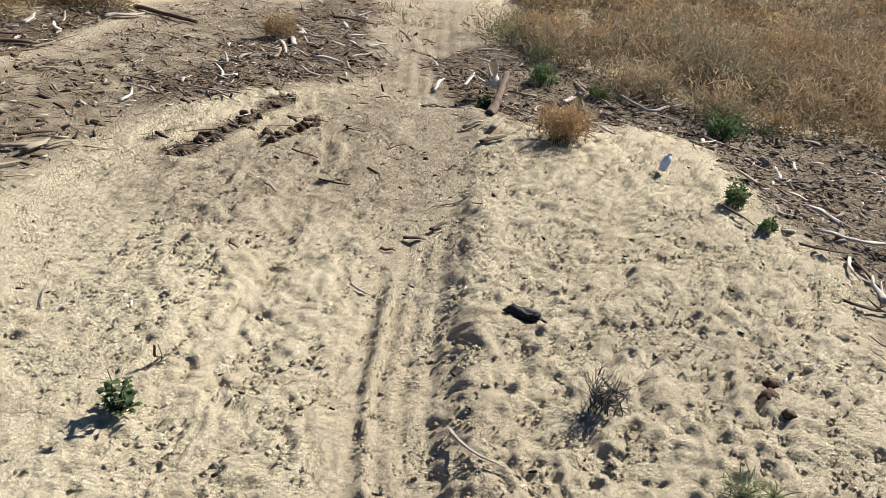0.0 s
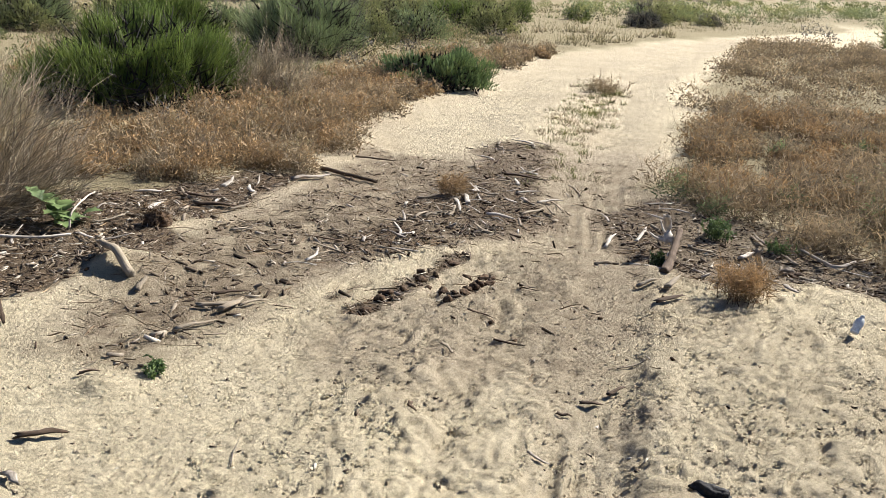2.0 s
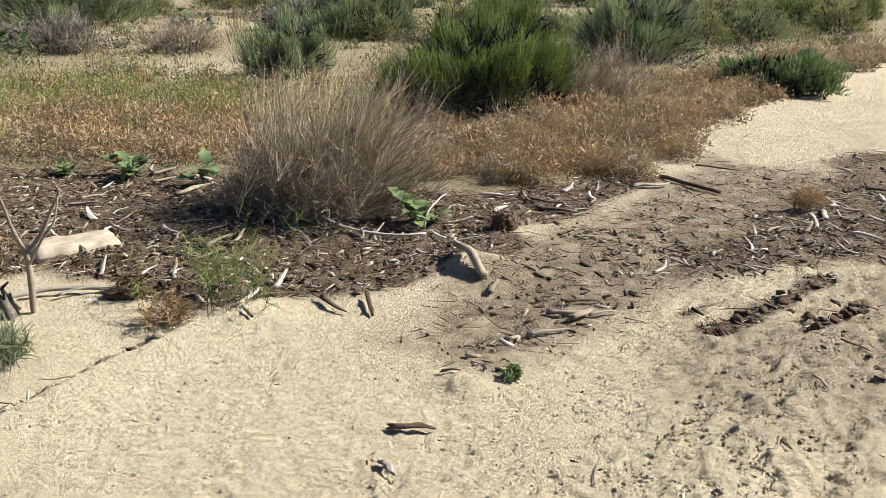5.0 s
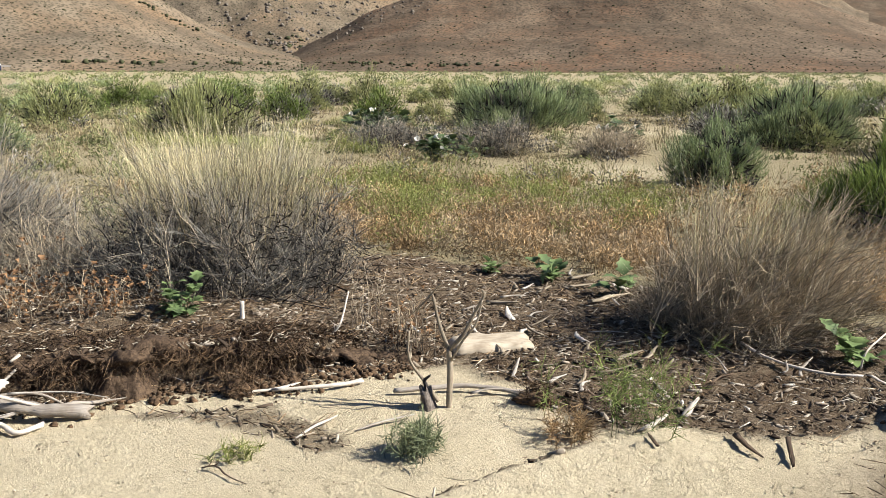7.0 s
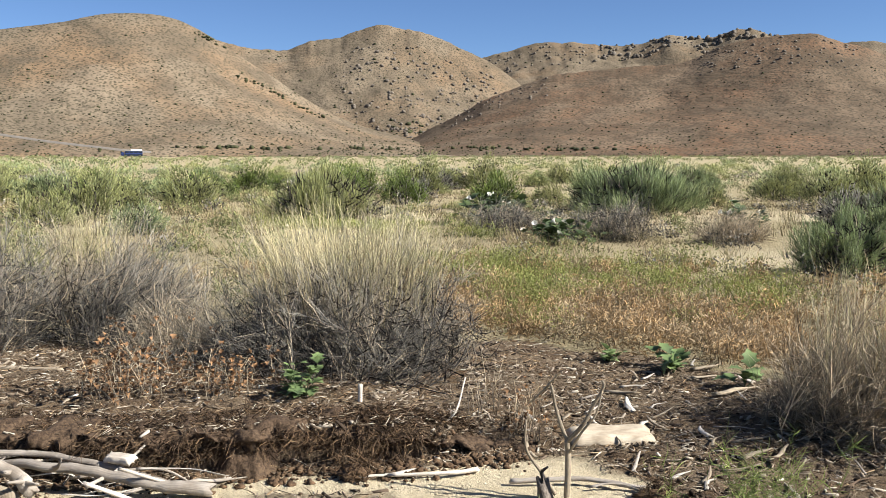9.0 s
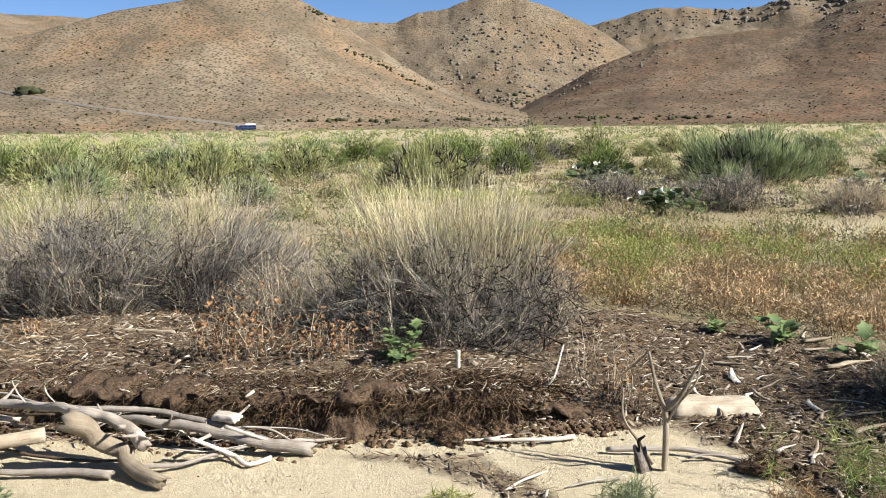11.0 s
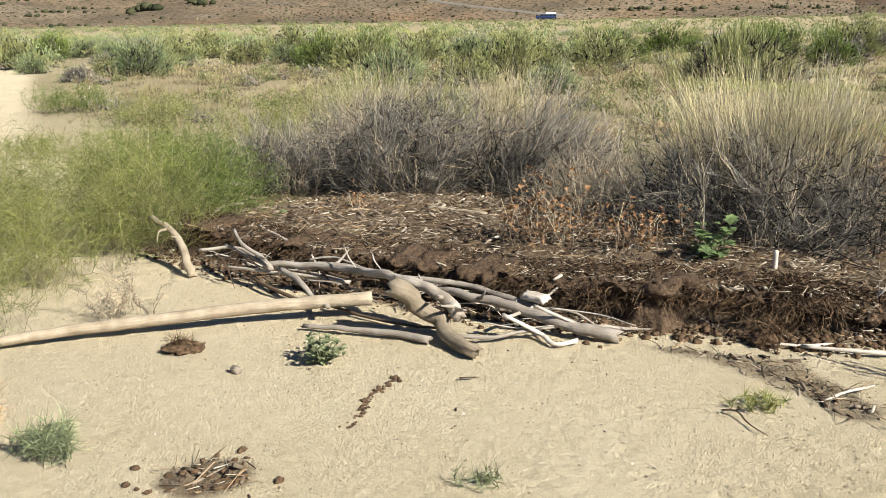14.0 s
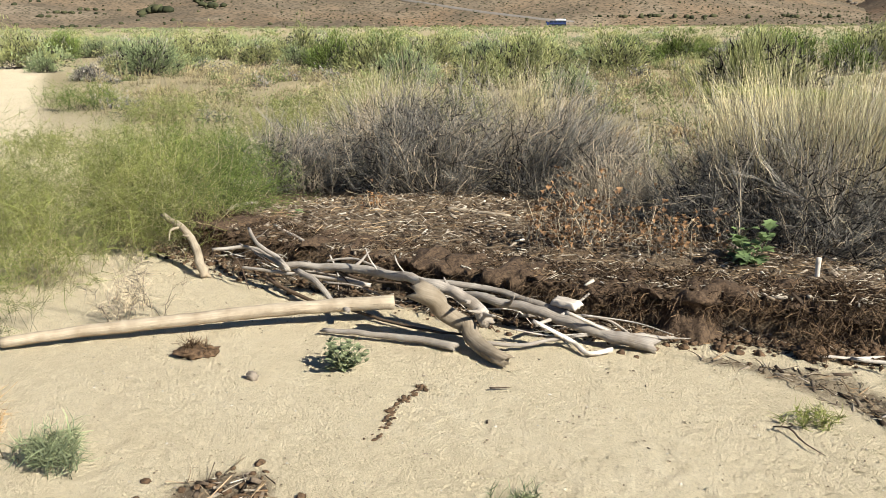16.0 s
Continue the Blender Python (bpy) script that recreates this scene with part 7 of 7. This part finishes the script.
lump("clod", -4.52, 0.71, (0.18, 0.12, 0.06), M_CLOD, "brown decayed bark clod on sand", "clod", "clods", 1)
lump("stone", -4.11, 0.87, (0.055, 0.05, 0.05), M_STONE, "small brown stone on sand", "stone", "", 2)
lump("clod", -0.18, 5.5, (0.16, 0.13, 0.12), M_CLOD, "dark bark clod on mulch", "clod", "clods", 3)
lump("clod", -3.3, 3.3, (0.2, 0.14, 0.08), M_CLOD, "dark root clod fallen from the bank", "clod", "clods", 4)
lump("clod", -1.95, 3.97, (0.2, 0.12, 0.06), M_CLOD, "dark bark clod on sand", "clod", "clods", 5)
lump("dung_clod", 2.27, 1.5, (0.07, 0.055, 0.045), M_CLOD, "dark brown dung clod on sand", "clod", "dung", 6)
lump("dung_clod", 2.33, 1.57, (0.05, 0.045, 0.035), M_CLOD, "dark brown dung clod on sand", "clod", "dung", 7)
lump("dung_clod", 2.27, 1.42, (0.042, 0.04, 0.032), M_CLOD, "small dark dung clod on sand", "clod", "dung", 8)
lump("charred_block", 1.76, 2.15, (0.14, 0.06, 0.05), M_CHAR, "charred black wood block on sand", "wood block", "", 9, rough=0.25)
lump("stone", 3.55, 4.5, (0.09, 0.07, 0.07), M_STONE, "grey-brown stone at the mulch edge", "stone", "", 10)
lump("stone", 4.0, 3.55, (0.08, 0.06, 0.06), M_STONE, "grey-brown stone on mulch", "stone", "", 11)
lump("clod", 3.5, 4.35, (0.1, 0.08, 0.06), M_CLOD, "dark clod at the field edge", "clod", "clods", 12)


def bottle():
    """A crushed white plastic bottle lying on the sand."""
    root = thing("plastic_bottle", (3.13, 3.3, H(3.13, 3.3) + 0.03), "crushed white plastic bottle lying on sand", "bottle")
    root.matrix_basis = pose(3.13, 3.3, H(3.13, 3.3) + 0.065, 0, -50, 25)
    root.scale = (0.62, 0.62, 0.62)
    def lathe(name, prof, seed):
        n = 14
        t = np.linspace(0, 2 * np.pi, n + 1)[:-1]
        v = []
        for x, r in prof:
            k = 1 + 0.16 * vnoise(np.cos(t) * 2 + x * 20, np.sin(t) * 2, seed)
            v.append(np.stack([0 * t + x, np.cos(t) * r * k, np.sin(t) * r * 0.75 * k], 1))
        v = np.concatenate(v)
        q = [(a * n + b, a * n + (b + 1) % n, (a + 1) * n + (b + 1) % n, (a + 1) * n + b) for a in range(len(prof) - 1) for b in range(n)]
        place(name, mesh_of(name, v, np.array(q), smooth=True), M_WHITE, parent=root)
    lathe("body", [(-0.075, 0.001), (-0.075, 0.03), (-0.06, 0.036), (-0.02, 0.032), (0.01, 0.036), (0.04, 0.034), (0.06, 0.02), (0.07, 0.013)], 3)
    lathe("cap", [(0.07, 0.001), (0.07, 0.016), (0.086, 0.016), (0.088, 0.001)], 4)


bottle()


# ---- loose mulch, straw and gravel ----
BOX_V = np.array([(-.5, -.5, -.5), (.5, -.42, -.5), (.5, .42, -.4), (-.5, .5, -.5), (-.46, -.4, .5), (.52, -.3, .3), (.46, .3, .5), (-.5, .36, .4)])
BOX_F = np.array([(0, 3, 2, 1), (4, 5, 6, 7), (0, 1, 5, 4), (1, 2, 6, 5), (2, 3, 7, 6), (3, 0, 4, 7)])


def mulch_share(x, y):
    m, l = zones(x, y)
    return m * ss(11, 5, np.hypot(x, y)) * wedge(x, y)


def loose(name, n, test, box, length, mat, label, slim=0.22, thin=0.12, lift=0.006, tilt=0.35, power=2.0):
    pos = spots(n, test, box)
    d, a, q = to_line(pos[:, 0], pos[:, 1], BANK)
    crust = (d * q > 0.12) & (d * q < 0.42) & (a < 0.78)
    pos[:, 2] = np.where(crust, np.maximum(pos[:, 2], 0.185 * ss(0, 0.12, a)), pos[:, 2]) + lift
    l = length[0] + (length[1] - length[0]) * rng.random(n) ** power
    size = np.stack([l, l * slim * rng.uniform(0.5, 1.4, n), l * thin * rng.uniform(0.6, 1.5, n) + 0.002], 1)
    v, f = scatter(BOX_V, BOX_F, pos, spins(n, tilt), size)
    return tagged(place(name, mesh_of(name, v, f), mat), label, "mulch", kind="stuff")


loose("wood_chips", 19000, lambda x, y: mulch_share(x, y) ** 2, (-9, 5.5, 0.4, 9.5), (0.012, 0.085), M_CHIPS, "dark and pale wood chips in bark mulch", lift=0.010, power=3.0)
loose("bark_bits", 5000, mulch_share, (-9, 5.5, 0.4, 9.5), (0.006, 0.028), M_CLOD, "dark bark crumbs in mulch", 0.6, 0.4, 0.006, 0.6)
loose("straw_bits", 13000, mulch_share, (-9, 5.5, 0.4, 9.5), (0.015, 0.10), M_STRAWBITS, "pale straw and stem bits over mulch", 0.045, 0.02, 0.02, 0.25)


def sand_share(x, y):
    m, l = zones(x, y)
    return (1 - m) * (1 - l) * ss(7.5, 2.5, np.hypot(x, y)) * wedge(x, y) * (np.hypot(x, y) > 1.4)


loose("sand_litter", 1300, lambda x, y: sand_share(x, y) * (0.25 + 0.75 * ss(-0.5, 1.5, x + 0.3)), (-7, 4.5, 0.2, 7), (0.006, 0.03), M_CHIPS, "small wood bits strewn on sand", 0.3, 0.2, 0.003, 0.2)
CRUMB_V = np.array([(-0.5, -0.35, -0.2), (0.45, -0.45, -0.2), (0.5, 0.4, -0.2), (-0.4, 0.5, -0.2), (-0.12, -0.1, 0.42), (0.2, 0.12, 0.36)])
CRUMB_F = np.array([(0, 1, 5), (0, 5, 4), (1, 2, 5), (2, 3, 5), (3, 4, 5), (3, 0, 4)])


def crumbs(name, n, test, box, lo, hi, mat, label, power=3.0):
    """Coarse grit and crusts of sand."""
    pos = spots(n, test, box)
    size = lo + (hi - lo) * rng.random(n) ** power
    v, f = scatter(CRUMB_V, CRUMB_F, pos + np.array([0, 0, 0.006]), spins(n, 0.35), np.stack([size, size * rng.uniform(0.6, 1.0, n), size * rng.uniform(0.5, 1.0, n)], 1))
    me = mesh_of(name, v, f)
    if mat is M_GROUND:
        col = np.zeros((n, 4), np.float32)
        col[:, 2], col[:, 3] = damp_share(pos[:, 0], pos[:, 1]), 1
        me.attributes.new("zones", "FLOAT_COLOR", "POINT").data.foreach_set("color", np.repeat(col, len(CRUMB_V), 0).ravel())
    return tagged(place(name, me, mat), label, "gravel", kind="stuff")


crumbs("gravel", 30000, sand_share, (-7, 4.5, 0.2, 7), 0.004, 0.016, M_GROUND, "pale crumbs of crusted sand")
crumbs("gravel", 16000, lambda x, y: sand_share(x, y) * ss(-0.6, 0.7, x), (-1, 4.5, 0.8, 5), 0.006, 0.022, M_GROUND, "churned lumps of sand beside the rut")
crumbs("gravel", 9000, sand_share, (-7, 4.5, 0.2, 7), 0.004, 0.014, M_GRIT, "coarse brown grit on sand")
for k in range(64):
    t = rng.random()
    x, y = -3.34 - 0.42 * t + rng.normal(0, 0.012), 1.13 + 0.39 * t + 0.025 * math.sin(9 * t) + rng.normal(0, 0.012)
    lump("clod", x, y, (rng.uniform(0.008, 0.034), rng.uniform(0.008, 0.022), rng.uniform(0.006, 0.014)), M_CLOD, "dark crumb of decayed bark in a line on sand", "clod", "clods", 60 + k)
for k in range(30):
    x, y = -3.17 + rng.normal(0, 0.1), 0.56 + rng.normal(0, 0.11)
    lump("clod", x, y, (rng.uniform(0.015, 0.05), rng.uniform(0.012, 0.035), rng.uniform(0.01, 0.022)), M_CLOD, "dark crumb in a patch of decayed bark", "clod", "clods", 140 + k)


def bank_lip():
    """The overhanging crust of matted bark along the eroded edge, hollow underneath."""
    b = np.array(BANK)
    seg = np.linalg.norm(np.diff(b, axis=0), axis=1)
    run = np.concatenate([[0], np.cumsum(seg)])
    t = np.arange(0.0, run[-1] * 0.97, 0.014)
    cx, cy = np.interp(t, run, b[:, 0]), np.interp(t, run, b[:, 1])
    ox, oy = np.gradient(cy), -np.gradient(cx)
    k = np.hypot(ox, oy)
    ox, oy = np.convolve(ox / k, np.ones(25) / 25, "same"), np.convolve(oy / k, np.ones(25) / 25, "same")
    k = np.maximum(np.hypot(ox, oy), 1e-6)
    ox, oy = ox / k, oy / k
    bite = 0.5 + 0.5 * np.clip(1.6 * fbm(t * 1.9, t * 0 + 4, 201, 3), -1, 1)
    tall = (0.185 + 0.035 * fbm(t * 1.3, t * 0, 202, 3)) * ss(0, 0.12, t / run[-1]) * ss(0.99, 0.74, t / run[-1]) + 0.012
    # profile from the top inland, over the lip, under it and down to the sand: share of the way out, share of the height
    prof = [(-0.40, 0.80), (-0.3, 0.97), (-0.22, 1.0), (-0.15, 1.0), (-0.09, 0.99), (-0.04, 0.96), (-0.01, 0.91), (0.01, 0.84), (0.0, 0.77), (-0.02, 0.70), (-0.05, 0.62), (-0.07, 0.52),
            (-0.09, 0.42), (-0.09, 0.32), (-0.08, 0.22), (-0.05, 0.12), (0.0, 0.03), (0.06, -0.12)]
    rows = []
    for j, (o, q) in enumerate(prof):
        slip = ss(0.2, -0.6, fbm(t * 2.3, t * 0 + 8, 206, 2)) * (0.4 + 0.6 * (1 - q))
        out = o - 0.14 + 0.16 * slip - 0.10 * (bite - 0.5) + 0.05 * fbm(t * 7, t * 0 + j * 0.35, 203, 3) + 0.05 * vnoise(t * 17, t * 0 + j * 0.55, 204) + 0.028 * vnoise(t * 38, t * 0 + j * 0.9, 207)
        px, py = cx + ox * out, cy + oy * out
        z = tall * q + (0.03 * vnoise(t * 8, t * 0 + j * 0.4, 205) + 0.022 * vnoise(t * 19 + 5, t * 0 + j * 0.7, 208) + 0.012 * vnoise(t * 42, t * 0 + j * 1.1, 209)) * (0.3 if j < 1 else 1)
        if j == 0:
            z = height(px, py) - 0.03
        rows.append(np.stack([px, py, z], -1))
    v = np.stack(rows, 1)
    n, m = v.shape[:2]
    idx = np.arange(n * m).reshape(n, m)
    f = np.stack([idx[:-1, :-1], idx[1:, :-1], idx[1:, 1:], idx[:-1, 1:]], -1).reshape(-1, 4)
    tagged(place("bank_edge", mesh_of("bank_edge", v.reshape(-1, 3), f), M_CRUST), "undercut edge of matted dark bark mulch above the sand", "bank", kind="structure")


M_CRUST = lump_material("matted bark", (0.018, 0.011, 0.007), (0.135, 0.088, 0.052), 55)
bank_lip()


def bank_roots():
    """Root fibres that hang out of the eroded bank."""
    n = 15000
    a = rng.uniform(0, 0.93, n) * (len(BANK) - 1)
    k = np.minimum(a.astype(int), len(BANK) - 2)
    t = (a - k)[:, None]
    b = np.array(BANK)
    p = b[k] * (1 - t) + b[k + 1] * t
    d = b[k + 1] - b[k]
    out = unit(np.stack([d[:, 1], -d[:, 0]], 1))
    q = rng.uniform(0.03, 0.5, (n, 1))
    p = p - out * q
    drop = np.where(q[:, 0] < 0.2, rng.uniform(-0.12, 0.0, n), 0.0)
    base = np.concatenate([p, (np.maximum(height(p[:, 0], p[:, 1]), 0.19 * (a / (len(BANK) - 1) < 0.78)) + rng.uniform(0.0, 0.02, n) + drop)[:, None]], 1)
    way = unit(np.concatenate([out * 0.7 + rng.normal(0, 0.6, (n, 2)), rng.normal(-0.1, 0.45, (n, 1))], 1))
    v, f, h, _ = strands(base, way, rng.uniform(0.03, 0.13, n), 0.004 * rng.uniform(0.5, 1.8, n), wig=0.3, segs=3, droop=0.3)
    tagged(place("root_fibres", mesh_of("root_fibres", v, f, h), M_ROOT), "brown root fibres hanging from the bank", "roots", kind="stuff")


def mulch_fibres():
    """Stringy bark and straw lying over the mulch."""
    n = 11000
    pos = spots(n, lambda x, y: mulch_share(x, y) * np.where(x < -2.2, 1.0, 0.45), (-9, 5.5, 0.4, 9.5))
    pos[:, 2] += 0.014
    way = unit(np.concatenate([rng.normal(0, 1, (n, 2)), rng.normal(0, 0.12, (n, 1))], 1))
    v, f, h, _ = strands(pos, way, 0.04 + 0.16 * rng.random(n) ** 2, 0.0035 * rng.uniform(0.5, 1.6, n), wig=0.3, segs=2, taper=0.6)
    tagged(place("mulch_fibres", mesh_of("mulch_fibres", v, f, h), M_FIBRE), "brown and straw-coloured fibres over the mulch", "mulch", kind="stuff")


M_FIBRE = stem_material("mulch fibres", (0.16, 0.11, 0.068), (0.34, 0.255, 0.165), 0.7)
mulch_fibres()


def bank_clods():
    """Crumbling lumps of bark along the face of the bank."""
    n = 1800
    a = rng.uniform(0, 0.95, n) * (len(BANK) - 1)
    k = np.minimum(a.astype(int), len(BANK) - 2)
    t = (a - k)[:, None]
    b = np.array(BANK)
    p = b[k] * (1 - t) + b[k + 1] * t
    d = b[k + 1] - b[k]
    out = unit(np.stack([d[:, 1], -d[:, 0]], 1))
    p = p + out * rng.normal(0.02, 0.10, (n, 1))
    pos = np.concatenate([p, (height(p[:, 0], p[:, 1]) + 0.005)[:, None]], 1)
    size = 0.012 + 0.045 * rng.random(n) ** 2.5
    tv, tf = blob(4, 6)
    v, f = scatter(tv, tf, pos, spins(n, 0.6), np.stack([size * 1.2, size, size * 0.8], 1))
    tagged(place("bank_clods", mesh_of("bank_clods", v, f), M_CLOD), "crumbled dark bark clods along the bank", "mulch", kind="stuff")


bank_clods()
M_ROOT = stem_material("root fibres", (0.035, 0.023, 0.014), (0.155, 0.105, 0.064), 0.6)
bank_roots()


# ---- the vehicle far off on the road ----
for rx, ry, rw, rt in ((-3.3, 3.3, 0.3, 0.16), (-1.95, 3.97, 0.3, 0.12), (-4.52, 0.71, 0.22, 0.08), (-0.18, 5.5, 0.2, 0.14)):
    feathery(rx, ry, rw, rt, 420, "brown root fibres round a bark clod", M_ROOT, "root_tuft")


def motorhome():
    az, d = radians(58.2), 400.0
    root = thing("motorhome", (-math.sin(az) * d, math.cos(az) * d, H(-math.sin(az) * d, math.cos(az) * d)), "dark blue camper with white rear top on the far road", "vehicle", turn=58.2 + 4)
    def box(name, c, s, mat, parent, bevel=0.12):
        bm = bmesh.new()
        bmesh.ops.create_cube(bm, size=1)
        for q in bm.verts:
            q.co = Vector((c[0] + q.co.x * s[0], c[1] + q.co.y * s[1], c[2] + q.co.z * s[2]))
        bmesh.ops.bevel(bm, geom=list(bm.edges), offset=bevel, segments=2, affect="EDGES")
        me = bpy.data.meshes.new(name)
        bm.to_mesh(me)
        bm.free()
        return place(name, me, mat, parent=parent)
    box("body", (0, 0, 1.9), (7.0, 2.4, 1.5), M_BLUE, root, 0.2)
    box("cab", (-4.3, 0, 1.5), (1.4, 2.2, 1.5), M_BLUE, root, 0.25)
    box("windscreen", (-4.75, 0, 2.2), (0.6, 2.0, 0.8), M_GLASSY, root, 0.1)
    for k in range(4):
        box("window", (-2.6 + 1.75 * k, -1.22, 2.2), (1.4, 0.06, 0.7), M_GLASSY, root, 0.02)
    box("camper_top", (1.2, 0, 3.0), (4.4, 2.4, 0.75), M_PAINT, root, 0.15)
    box("skirt", (0, 0, 1.0), (7.0, 2.3, 0.9), M_GLASSY, root, 0.05)
    for wx in (-3.2, 2.4):
        for wy in (-1.05, 1.05):
            v, f, way = tube(np.array([(wx, wy - 0.15, 0.5), (wx, wy, 0.5), (wx, wy + 0.15, 0.5)]), np.array([0.46, 0.5, 0.46]), 16, 0.0)
            place("wheel", mesh_of("wheel", v, f, smooth=True), M_RUBBER, parent=root)


motorhome()
